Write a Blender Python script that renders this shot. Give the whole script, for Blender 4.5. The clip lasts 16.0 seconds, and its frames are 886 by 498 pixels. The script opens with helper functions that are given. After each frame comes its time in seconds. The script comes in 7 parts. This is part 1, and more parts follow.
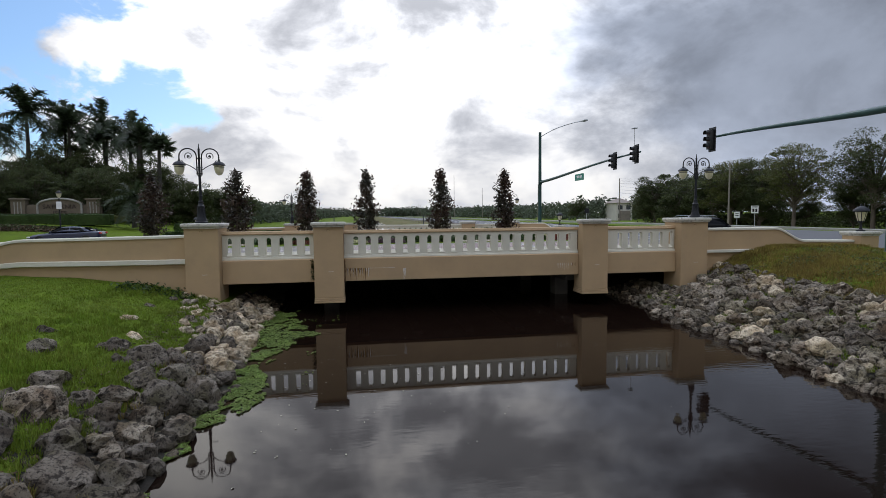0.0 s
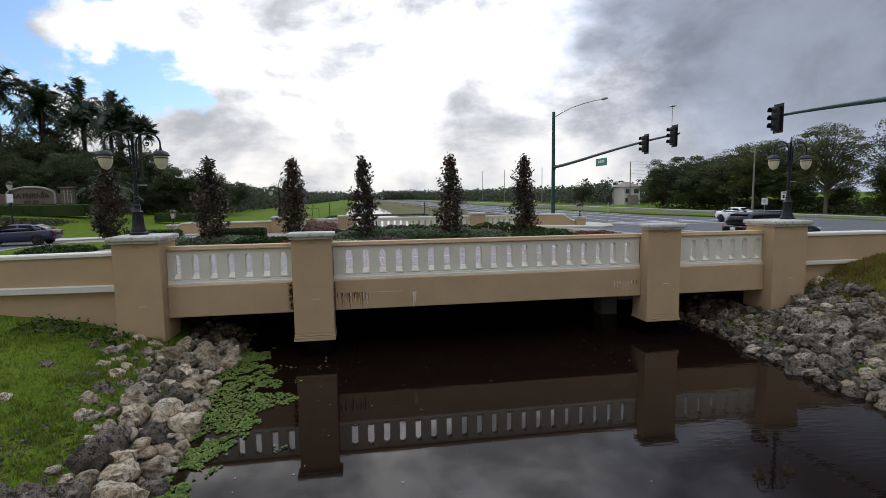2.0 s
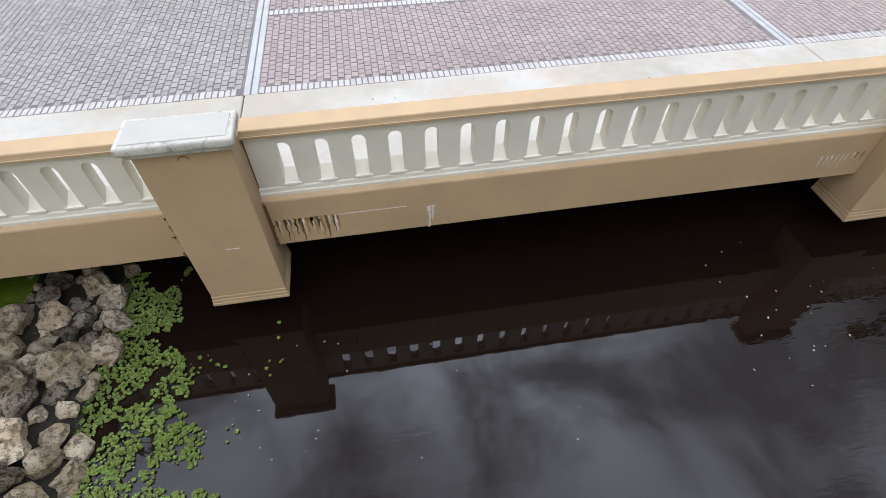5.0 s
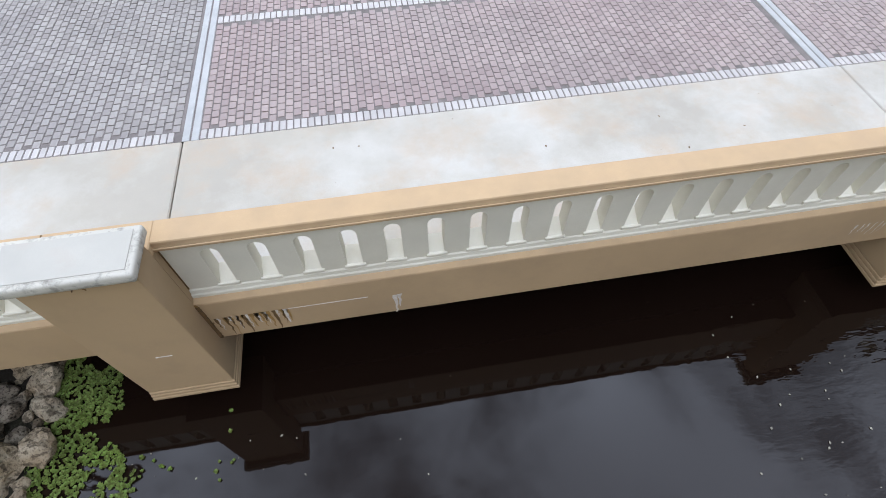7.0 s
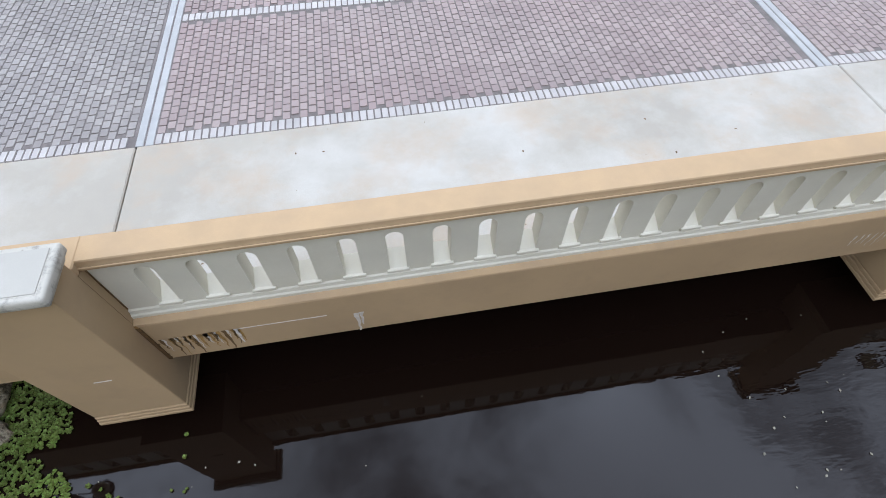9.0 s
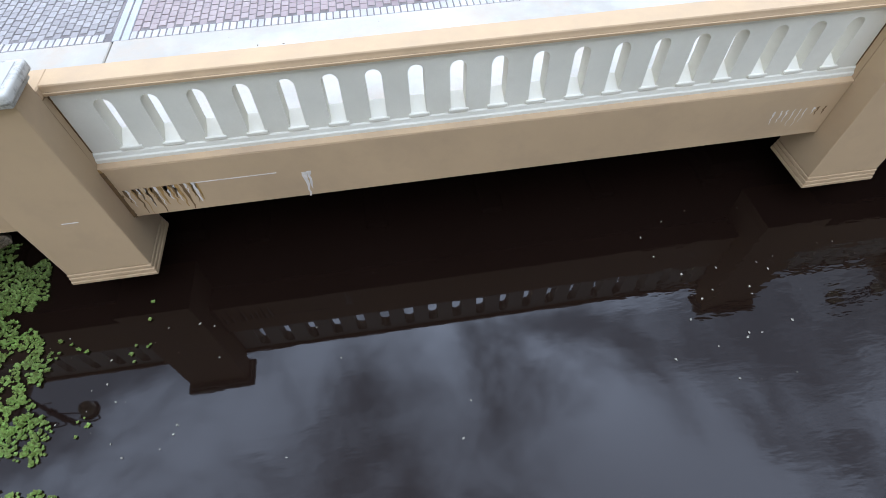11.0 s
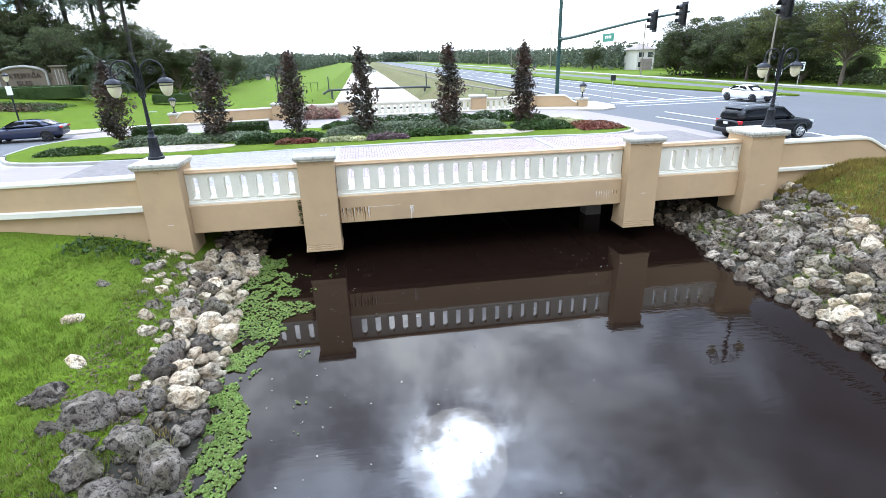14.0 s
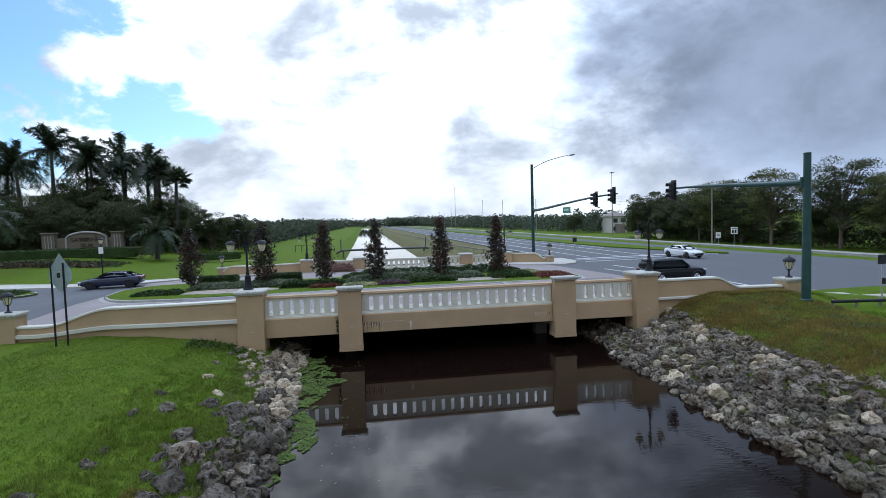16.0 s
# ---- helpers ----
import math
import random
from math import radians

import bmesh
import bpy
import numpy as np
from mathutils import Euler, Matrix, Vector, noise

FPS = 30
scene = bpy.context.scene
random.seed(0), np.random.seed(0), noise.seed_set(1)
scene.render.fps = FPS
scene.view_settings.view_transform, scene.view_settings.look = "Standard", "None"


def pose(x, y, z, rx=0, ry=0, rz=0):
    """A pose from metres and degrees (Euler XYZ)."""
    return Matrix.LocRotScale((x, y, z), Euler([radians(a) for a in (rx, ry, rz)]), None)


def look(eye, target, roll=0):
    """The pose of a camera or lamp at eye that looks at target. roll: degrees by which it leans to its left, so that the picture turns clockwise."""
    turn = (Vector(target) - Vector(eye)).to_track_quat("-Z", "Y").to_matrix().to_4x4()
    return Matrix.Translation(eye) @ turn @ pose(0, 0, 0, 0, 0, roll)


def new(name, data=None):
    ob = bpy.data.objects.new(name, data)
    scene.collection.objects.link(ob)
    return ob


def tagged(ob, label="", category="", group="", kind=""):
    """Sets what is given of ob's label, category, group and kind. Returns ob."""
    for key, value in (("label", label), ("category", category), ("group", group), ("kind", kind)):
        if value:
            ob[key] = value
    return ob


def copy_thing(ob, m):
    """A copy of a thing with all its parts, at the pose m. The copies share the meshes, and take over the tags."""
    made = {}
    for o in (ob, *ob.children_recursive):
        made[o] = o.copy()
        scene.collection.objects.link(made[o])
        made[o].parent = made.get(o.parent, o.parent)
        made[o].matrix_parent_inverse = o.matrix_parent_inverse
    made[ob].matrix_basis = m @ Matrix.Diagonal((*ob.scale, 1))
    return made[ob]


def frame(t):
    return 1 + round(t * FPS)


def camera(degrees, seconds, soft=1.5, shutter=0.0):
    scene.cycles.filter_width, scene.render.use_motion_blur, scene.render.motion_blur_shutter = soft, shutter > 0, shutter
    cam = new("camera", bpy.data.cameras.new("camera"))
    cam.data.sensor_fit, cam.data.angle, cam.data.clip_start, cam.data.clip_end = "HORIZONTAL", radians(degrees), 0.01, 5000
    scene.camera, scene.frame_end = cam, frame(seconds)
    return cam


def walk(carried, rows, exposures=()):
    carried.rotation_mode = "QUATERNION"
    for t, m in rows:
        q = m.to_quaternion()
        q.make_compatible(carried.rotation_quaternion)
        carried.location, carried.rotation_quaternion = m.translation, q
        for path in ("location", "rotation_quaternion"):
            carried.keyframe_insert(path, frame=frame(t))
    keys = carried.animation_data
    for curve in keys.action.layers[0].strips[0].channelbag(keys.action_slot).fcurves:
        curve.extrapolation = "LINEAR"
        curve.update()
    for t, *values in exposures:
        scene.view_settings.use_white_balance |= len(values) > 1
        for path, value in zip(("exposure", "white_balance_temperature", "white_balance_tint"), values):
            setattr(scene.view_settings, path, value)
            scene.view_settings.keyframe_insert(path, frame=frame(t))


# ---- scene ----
cam = camera(81.9, 16.0, 0.55)
PATH = [
    (0, (0.700, -0.422, 3.519), (1.008, 1.549, 3.384), -0.56),
    (0.5, (0.709, 0.527, 3.553), (1.022, 2.497, 3.416), -0.66),
    (1, (0.701, 1.567, 3.581), (1.016, 3.537, 3.446), -0.65),
    (1.5, (0.703, 2.909, 3.822), (1.016, 4.880, 3.685), -0.62),
    (2, (0.779, 4.399, 4.156), (1.093, 6.364, 3.953), -0.84),
    (2.5, (0.821, 6.055, 4.517), (1.128, 7.987, 4.100), -0.86),
    (3, (0.913, 7.740, 4.924), (1.208, 9.602, 4.257), -0.96),
    (3.5, (1.052, 9.519, 5.404), (1.332, 11.277, 4.493), -0.92),
    (6, (1.896, 14.602, 6.801), (2.077, 15.734, 5.162), -0.47),
    (6.5, (2.086, 15.022, 6.839), (2.266, 16.154, 5.200), -0.64),
    (7, (2.269, 15.276, 6.832), (2.445, 16.402, 5.188), -0.64),
    (7.5, (2.375, 15.473, 6.760), (2.551, 16.601, 5.118), -0.71),
    (8, (2.498, 15.653, 6.762), (2.672, 16.778, 5.118), -0.78),
    (10.5, (3.117, 14.728, 6.017), (3.273, 15.865, 4.379), -1.51),
    (11, (3.242, 13.809, 5.937), (3.388, 14.968, 4.314), -1.85),
    (11.5, (3.157, 12.484, 5.844), (3.301, 13.666, 4.237), -1.84),
    (12, (2.929, 10.939, 5.726), (3.086, 12.220, 4.198), -1.95),
    (12.5, (2.598, 9.277, 5.662), (2.783, 10.723, 4.293), -1.81),
    (13, (2.050, 7.421, 5.664), (2.260, 9.030, 4.495), -1.83),
    (13.5, (1.484, 5.451, 5.748), (1.718, 7.196, 4.798), -1.76),
    (14, (0.963, 3.272, 5.780), (1.227, 5.125, 5.074), -1.69),
    (14.5, (0.617, 0.995, 5.820), (0.895, 2.925, 5.374), -1.65),
    (15, (0.411, -1.285, 5.801), (0.701, 0.684, 5.601), -1.71),
    (15.5, (0.240, -3.238, 5.861), (0.540, -1.264, 5.749), -1.69),
    (16, (0.276, -4.798, 6.061), (0.575, -2.823, 5.952), -1.72),
]
# the camera opens up as it looks down at the dark water
EXPOSURES = [(0.0, -0.37, 6650, 10), (2.0, -0.37, 6700, 10), (2.5, -0.05, 6700, 10), (3.0, 0.21, 7000, 11), (3.5, 0.1, 7400, 12), (6.0, 0.62, 6730, 10), (7.0, 0.32, 6730, 10), (8.0, 0.25, 6730, 10), (10.5, 0.38, 6230, 9), (11.0, 0.7, 6130, 9), (11.5, 1.25, 6080, 9), (12.0, 1.63, 6080, 8), (12.5, 1.71, 6080, 8), (13.0, 1.37, 6080, 8), (13.5, 1.32, 6130, 7), (14.0, 1.32, 6130, 7), (14.5, 1.02, 5980, 7), (15.0, 0.74, 5930, 7), (15.5, 0.25, 5880, 7), (16.0, -0.19, 5830, 7)]
# plan units to metres, from the cars and the brick sizes
PLAN = 1.15
walk(cam, [(t, look(Vector(eye) * PLAN, Vector(target) * PLAN, roll)) for t, eye, target, roll in PATH], EXPOSURES)

# ---- world, sun ----
SUN_EL, SUN_AZ = 43.0, 9.5
sun_dir = Vector((math.sin(radians(SUN_AZ)) * math.cos(radians(SUN_EL)), math.cos(radians(SUN_AZ)) * math.cos(radians(SUN_EL)), math.sin(radians(SUN_EL))))


def make_world():
    w = bpy.data.worlds.new("sky")
    scene.world = w
    w.use_nodes = True
    n, l = w.node_tree.nodes, w.node_tree.links
    n.clear()
    out, bg = n.new("ShaderNodeOutputWorld"), n.new("ShaderNodeBackground")
    l.new(bg.outputs[0], out.inputs[0])
    sky = n.new("ShaderNodeTexSky")
    sky.sky_type, sky.sun_disc = "NISHITA", False
    sky.sun_elevation, sky.sun_rotation = radians(SUN_EL), radians(SUN_AZ)
    tc = n.new("ShaderNodeTexCoord")

    def mth(op, a, b=None, clamp=False):
        m = n.new("ShaderNodeMath")
        m.operation, m.use_clamp = op, clamp
        for i, v in enumerate((a, b)):
            if v is None:
                continue
            if isinstance(v, (int, float)):
                m.inputs[i].default_value = v
            else:
                l.new(v, m.inputs[i])
        return m.outputs[0]

    sep = n.new("ShaderNodeSeparateXYZ")
    l.new(tc.outputs["Generated"], sep.inputs[0])
    sx, sz = sep.outputs[0], sep.outputs[2]

    def nz(scale, detail, rough, offset, distortion=0.0):
        mp = n.new("ShaderNodeMapping")
        mp.inputs["Location"].default_value = offset
        mp.inputs["Scale"].default_value = (1.0, 1.0, 1.7)
        l.new(tc.outputs["Generated"], mp.inputs[0])
        t = n.new("ShaderNodeTexNoise")
        t.inputs["Scale"].default_value, t.inputs["Detail"].default_value = scale, detail
        t.inputs["Roughness"].default_value, t.inputs["Distortion"].default_value = rough, distortion
        l.new(mp.outputs[0], t.inputs[0])
        return t.outputs[0]

    def ramp(v, lo, hi, a=0.0, b=1.0):
        r = n.new("ShaderNodeMapRange")
        r.interpolation_type = "SMOOTHSTEP"
        for k, q in enumerate((lo, hi, a, b)):
            r.inputs[1 + k].default_value = q
        l.new(v, r.inputs[0])
        return r.outputs[0]

    def blend(f, a, b):
        """a where f is 0, b where f is 1"""
        return mth("ADD", mth("MULTIPLY", a, mth("SUBTRACT", 1.0, f)), mth("MULTIPLY", b, f))

    dot = n.new("ShaderNodeVectorMath")
    dot.operation = "DOT_PRODUCT"
    l.new(tc.outputs["Generated"], dot.inputs[0])
    dot.inputs[1].default_value = sun_dir
    d = mth("MAXIMUM", dot.outputs["Value"], 0.0)
    glow = mth("ADD", mth("ADD", mth("MULTIPLY", mth("POWER", d, 6.0), 1.0), mth("MULTIPLY", mth("POWER", d, 34.0), 2.2)), mth("MULTIPLY", mth("MULTIPLY", mth("POWER", d, 360.0), 38.0), ramp(nz(8.0, 6.0, 0.55, CLOUD_C, 0.6), 0.46, 0.57, 0.03, 1.0)))
    fine = ramp(nz(3.4, 9.0, 0.58, CLOUD_A, 0.25), 0.36, 0.62)
    soft_noise = nz(2.6, 6.0, 0.55, CLOUD_B, 0.3)
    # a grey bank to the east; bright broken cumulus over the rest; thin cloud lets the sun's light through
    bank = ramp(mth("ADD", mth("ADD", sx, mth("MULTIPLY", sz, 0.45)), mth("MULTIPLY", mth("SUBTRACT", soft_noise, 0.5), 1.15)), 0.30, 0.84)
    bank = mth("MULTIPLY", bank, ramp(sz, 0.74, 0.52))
    bright = mth("ADD", mth("MULTIPLY", fine, 0.52), 0.64)
    # the sky away from the sun is duller
    bright = mth("MULTIPLY", bright, ramp(sep.outputs[1], -0.5, 0.3, 0.70, 1.0))
    grey = mth("ADD", mth("MULTIPLY", soft_noise, 0.34), mth("ADD", ramp(sz, 0.22, 0.0, 0.0, 0.26), mth("ADD", mth("MULTIPLY", fine, 0.18), 0.15)))
    grey = mth("MULTIPLY", grey, ramp(sz, 0.31, 0.43, 1.0, 0.38))
    # the cloud is thinner low in the south, below the sun
    bright = mth("MULTIPLY", bright, mth("MULTIPLY", ramp(sz, 0.36, 0.46, 1.0, 1.35), ramp(sz, 0.52, 0.64, 1.0, 0.66)))
    bright = mth("ADD", bright, mth("MULTIPLY", mth("MULTIPLY", ramp(sz, 0.58, 0.34), ramp(sz, 0.06, 0.22)), mth("MULTIPLY", mth("POWER", d, 4.0), mth("ADD", mth("MULTIPLY", fine, 1.45), 0.08))))
    high = mth("MULTIPLY", ramp(sz, 0.60, 0.80), ramp(sz, 0.88, 0.97, 1.0, 0.38))
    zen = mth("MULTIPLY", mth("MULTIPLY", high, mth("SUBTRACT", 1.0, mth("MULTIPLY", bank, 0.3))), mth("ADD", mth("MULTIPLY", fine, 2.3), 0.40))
    zen = mth("MULTIPLY", zen, mth("MULTIPLY", ramp(sx, -0.15, 0.15, 0.95, 1.6), ramp(sx, 0.24, 0.46, 1.0, 0.5)))
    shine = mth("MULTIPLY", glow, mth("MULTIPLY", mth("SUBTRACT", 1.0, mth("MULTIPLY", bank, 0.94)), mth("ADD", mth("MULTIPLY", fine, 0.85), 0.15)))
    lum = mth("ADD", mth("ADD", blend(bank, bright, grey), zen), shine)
    tint = n.new("ShaderNodeMix")
    tint.data_type = "RGBA"
    tint.inputs[6].default_value, tint.inputs[7].default_value = (1.0, 1.0, 1.0, 1), (0.87, 0.93, 1.08, 1)
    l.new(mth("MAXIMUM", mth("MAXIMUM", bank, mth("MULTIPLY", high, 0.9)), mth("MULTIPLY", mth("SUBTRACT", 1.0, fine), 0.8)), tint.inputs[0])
    # thick cloud away from the sun is bluer
    deep = n.new("ShaderNodeMix")
    deep.data_type = "RGBA"
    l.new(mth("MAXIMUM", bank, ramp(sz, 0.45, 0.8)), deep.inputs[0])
    l.new(tint.outputs[2], deep.inputs[6])
    deep.inputs[7].default_value = (0.78, 0.90, 1.15, 1)
    cloud = n.new("ShaderNodeVectorMath")
    cloud.operation = "SCALE"
    l.new(deep.outputs[2], cloud.inputs[0])
    l.new(lum, cloud.inputs[3])
    blue = n.new("ShaderNodeVectorMath")
    blue.operation = "MULTIPLY"
    l.new(sky.outputs[0], blue.inputs[0])
    blue.inputs[1].default_value = (0.115, 0.150, 0.185)
    # holes of clear sky to the west
    west = n.new("ShaderNodeVectorMath")
    west.operation = "DOT_PRODUCT"
    l.new(tc.outputs["Generated"], west.inputs[0])
    west.inputs[1].default_value = Vector((-0.47, 0.86, 0.22)).normalized()
    hole = mth("MAXIMUM", ramp(west.outputs["Value"], 0.960, 0.994, 0.0, 1.05), ramp(sx, -0.62, -0.85, 0.0, 0.6))
    cover = ramp(mth("ADD", nz(6.5, 7.0, 0.55, CLOUD_C, 0.3), mth("MULTIPLY", mth("SUBTRACT", 1.0, hole), 0.30)), 0.47, 0.58)
    mix = n.new("ShaderNodeMix")
    mix.data_type = "RGBA"
    l.new(cover, mix.inputs[0])
    l.new(blue.outputs[0], mix.inputs[6])
    l.new(cloud.outputs[0], mix.inputs[7])
    l.new(mix.outputs[2], bg.inputs[0])
    bg.inputs[1].default_value = 1.0


CLOUD_A, CLOUD_B, CLOUD_C = (3.1, 1.7, 0.4), (0.3, 0.2, 2.0), (7.4, 4.2, 1.0)
make_world()
sun_data = bpy.data.lights.new("sun", "SUN")
sun_data.energy, sun_data.angle, sun_data.color = 0.04, radians(10.0), (1.0, 0.95, 0.86)
sun = new("sun", sun_data)
sun.matrix_world = look(sun_dir * 100, (0, 0, 0))


# ---- materials ----
def material(name, base, rough=0.7, metal=0.0, vary=0.12, scale=3.0, fine=40.0, bump=0.15, dirt=None, dirt_scale=0.7, dirt_amount=0.5,
             island=0.0, rand=0.0, spec=0.5, emit=0.0, transmission=0.0, ior=1.45, bump_dist=0.02, second=None, alpha_mix=0.5, stretch=(1, 1, 1), dirt_lo=0.5, fine_detail=3.0):
    """Procedural surface: base colour with two scales of variation, optional stains, per-piece variation and fine relief."""
    m = bpy.data.materials.new(name)
    m.use_nodes = True
    n, l = m.node_tree.nodes, m.node_tree.links
    p = n["Principled BSDF"]
    p.inputs["Roughness"].default_value, p.inputs["Metallic"].default_value = rough, metal
    p.inputs["Specular IOR Level"].default_value, p.inputs["IOR"].default_value = spec, ior
    p.inputs["Transmission Weight"].default_value = transmission
    geo = n.new("ShaderNodeNewGeometry")
    mp = n.new("ShaderNodeMapping")
    mp.inputs["Scale"].default_value = stretch
    l.new(geo.outputs["Position"], mp.inputs[0])

    def nz(s, det=5.0, ro=0.6):
        t = n.new("ShaderNodeTexNoise")
        t.inputs["Scale"].default_value, t.inputs["Detail"].default_value, t.inputs["Roughness"].default_value = s, det, ro
        l.new(mp.outputs[0], t.inputs[0])
        return t.outputs[0]

    def mixc(f, a, b, mode="MIX"):
        x = n.new("ShaderNodeMix")
        x.data_type, x.blend_type = "RGBA", mode
        for i, v in ((0, f), (6, a), (7, b)):
            if isinstance(v, (int, float)):
                x.inputs[i].default_value = v
            elif isinstance(v, tuple):
                x.inputs[i].default_value = (*v, 1)
            else:
                l.new(v, x.inputs[i])
        return x.outputs[2]

    def rng(v, a, b, c, d):
        r = n.new("ShaderNodeMapRange")
        for i, q in enumerate((a, b, c, d)):
            r.inputs[1 + i].default_value = q
        l.new(v, r.inputs[0])
        return r.outputs[0]

    big, small = nz(scale), nz(fine, fine_detail, 0.7)
    lo, hi = tuple(c * (1 - vary * 1.6) for c in base), tuple(min(1, c * (1 + vary * 1.6)) for c in base)
    col = mixc(rng(big, 0.3, 0.7, 0, 1), lo, hi)
    if second:
        col = mixc(rng(nz(scale * 0.45, 6.0, 0.65), 0.42, 0.6, 0, alpha_mix), col, second)
    col = mixc(rng(small, 0.3, 0.7, 0, 0.45), col, tuple(c * (1 - vary * 1.4) for c in base))
    if dirt:
        col = mixc(rng(nz(dirt_scale, 7.0, 0.68), dirt_lo, dirt_lo + 0.2, 0, dirt_amount), col, dirt)
    for amount, src in ((island, geo.outputs["Random Per Island"]), (rand, n.new("ShaderNodeObjectInfo").outputs["Random"])):
        if amount:
            hsv = n.new("ShaderNodeHueSaturation")
            l.new(rng(src, 0, 1, 1 - amount, 1 + amount), hsv.inputs["Value"])
            l.new(rng(src, 0, 1, 0.5 - amount * 0.05, 0.5 + amount * 0.05), hsv.inputs["Hue"])
            l.new(col, hsv.inputs["Color"])
            col = hsv.outputs[0]
    l.new(col, p.inputs["Base Color"])
    rr = rng(big, 0.3, 0.7, max(0.02, rough * 0.85), min(1, rough * 1.15))
    l.new(rr, p.inputs["Roughness"])
    if bump:
        b = n.new("ShaderNodeBump")
        b.inputs["Strength"].default_value, b.inputs["Distance"].default_value = bump, bump_dist
        l.new(small, b.inputs["Height"])
        l.new(b.outputs[0], p.inputs["Normal"])
    if emit:
        p.inputs["Emission Strength"].default_value = emit
        p.inputs["Emission Color"].default_value = (*base, 1)
    return m


def leaf_material(name, base, back, rough=0.45, island=0.35, through_light=0.28):
    m = material(name, base, rough, vary=0.25, scale=1.2, fine=9.0, bump=0.0, island=island, second=back, alpha_mix=0.6, spec=0.25)
    n, l = m.node_tree.nodes, m.node_tree.links
    p = n["Principled BSDF"]
    tr = n.new("ShaderNodeBsdfTranslucent")
    l.new(p.inputs["Base Color"].links[0].from_socket, tr.inputs[0])
    mx = n.new("ShaderNodeMixShader")
    mx.inputs[0].default_value = through_light
    l.new(p.outputs[0], mx.inputs[1])
    l.new(tr.outputs[0], mx.inputs[2])
    l.new(mx.outputs[0], n["Material Output"].inputs[0])
    return m


M = {}
M["stucco"] = material("tan_stucco", (0.425, 0.296, 0.166), 0.85, vary=0.05, scale=0.8, fine=120, bump=0.25, bump_dist=0.004, dirt=(0.30, 0.21, 0.13), dirt_scale=1.1, dirt_amount=0.3)
M["peach"] = material("peach_coping_paint", (0.47, 0.325, 0.185), 0.75, vary=0.07, scale=2.0, fine=80, bump=0.15, bump_dist=0.004, dirt=(0.40, 0.28, 0.18), dirt_amount=0.35)
M["cream"] = material("cream_painted_concrete", (0.625, 0.592, 0.49), 0.7, vary=0.05, scale=1.3, fine=60, bump=0.15, bump_dist=0.004, dirt=(0.50, 0.45, 0.35), dirt_amount=0.4)
M["cap"] = material("weathered_cast_stone", (0.50, 0.475, 0.41), 0.75, vary=0.08, scale=2.5, fine=50, bump=0.25, bump_dist=0.006, dirt=(0.15, 0.135, 0.115), dirt_scale=7.0, dirt_amount=0.85, dirt_lo=0.50)
M["cap_top"] = material("bleached_cast_stone_top", (0.43, 0.41, 0.36), 0.8, vary=0.05, scale=1.6, fine=70, bump=0.2, bump_dist=0.004, dirt=(0.42, 0.355, 0.30), dirt_scale=1.3, dirt_amount=0.5, dirt_lo=0.5)
M["concrete"] = material("sidewalk_concrete", (0.40, 0.365, 0.305), 0.85, vary=0.06, scale=0.7, fine=70, bump=0.2, bump_dist=0.005, dirt=(0.44, 0.335, 0.235), dirt_scale=0.8, dirt_amount=0.6, dirt_lo=0.49, second=(0.555, 0.535, 0.485), alpha_mix=0.85)
M["under"] = material("dark_underside_concrete", (0.16, 0.145, 0.13), 0.9, vary=0.2, scale=0.6, fine=20, dirt=(0.06, 0.055, 0.05))
M["strip"] = material("grey_joint_concrete", (0.42, 0.42, 0.41), 0.85, vary=0.08, scale=3, fine=60)
M["paver"] = material("mauve_clay_paver", (0.315, 0.245, 0.23), 0.85, vary=0.10, scale=0.6, fine=60, island=0.10, rand=0.10, second=(0.33, 0.285, 0.26), bump=0.2, bump_dist=0.004)
M["paver_grey"] = material("grey_tan_paver", (0.29, 0.265, 0.245), 0.85, vary=0.10, scale=0.6, fine=60, island=0.12, rand=0.12, second=(0.27, 0.25, 0.24), bump=0.2, bump_dist=0.004)
M["paver_white"] = material("pale_soldier_brick", (0.47, 0.44, 0.415), 0.85, vary=0.08, scale=2, fine=60, island=0.08, rand=0.08)
M["sand_joint"] = material("dark_joint_sand", (0.18, 0.157, 0.145), 0.95, vary=0.2, scale=4, fine=90)
M["asphalt"] = material("worn_asphalt", (0.092, 0.092, 0.096), 0.85, vary=0.12, scale=0.25, fine=60, bump=0.3, bump_dist=0.006, dirt=(0.122, 0.122, 0.125), dirt_scale=0.12, dirt_amount=0.7, stretch=(1, 0.35, 1))
M["line"] = material("worn_white_road_paint", (0.66, 0.66, 0.64), 0.7, vary=0.1, scale=3, fine=20, dirt=(0.35, 0.35, 0.35), dirt_scale=4.0)
M["kerb"] = material("pale_kerb_concrete", (0.35, 0.335, 0.30), 0.85, vary=0.1, scale=1.2, fine=60, dirt=(0.28, 0.26, 0.23), dirt_scale=1.0)
M["paving_far"] = material("far_pink_paving", (0.245, 0.205, 0.19), 0.85, vary=0.07, scale=0.5, fine=25, dirt=(0.32, 0.285, 0.265), dirt_scale=0.25)
M["lawn"] = material("mown_lawn", (0.098, 0.148, 0.012), 0.9, vary=0.17, scale=0.9, fine=26, bump=0.9, bump_dist=0.05, second=(0.10, 0.135, 0.022), alpha_mix=0.4, dirt=(0.125, 0.14, 0.03), dirt_scale=0.35, dirt_amount=0.35, spec=0.06)
M["burgundy"] = leaf_material("burgundy_leaf", (0.075, 0.022, 0.026), (0.050, 0.030, 0.022), 0.5, 0.4)
M["blade"] = leaf_material("grass_blade", (0.150, 0.215, 0.024), (0.205, 0.230, 0.044), 0.9, 0.3)
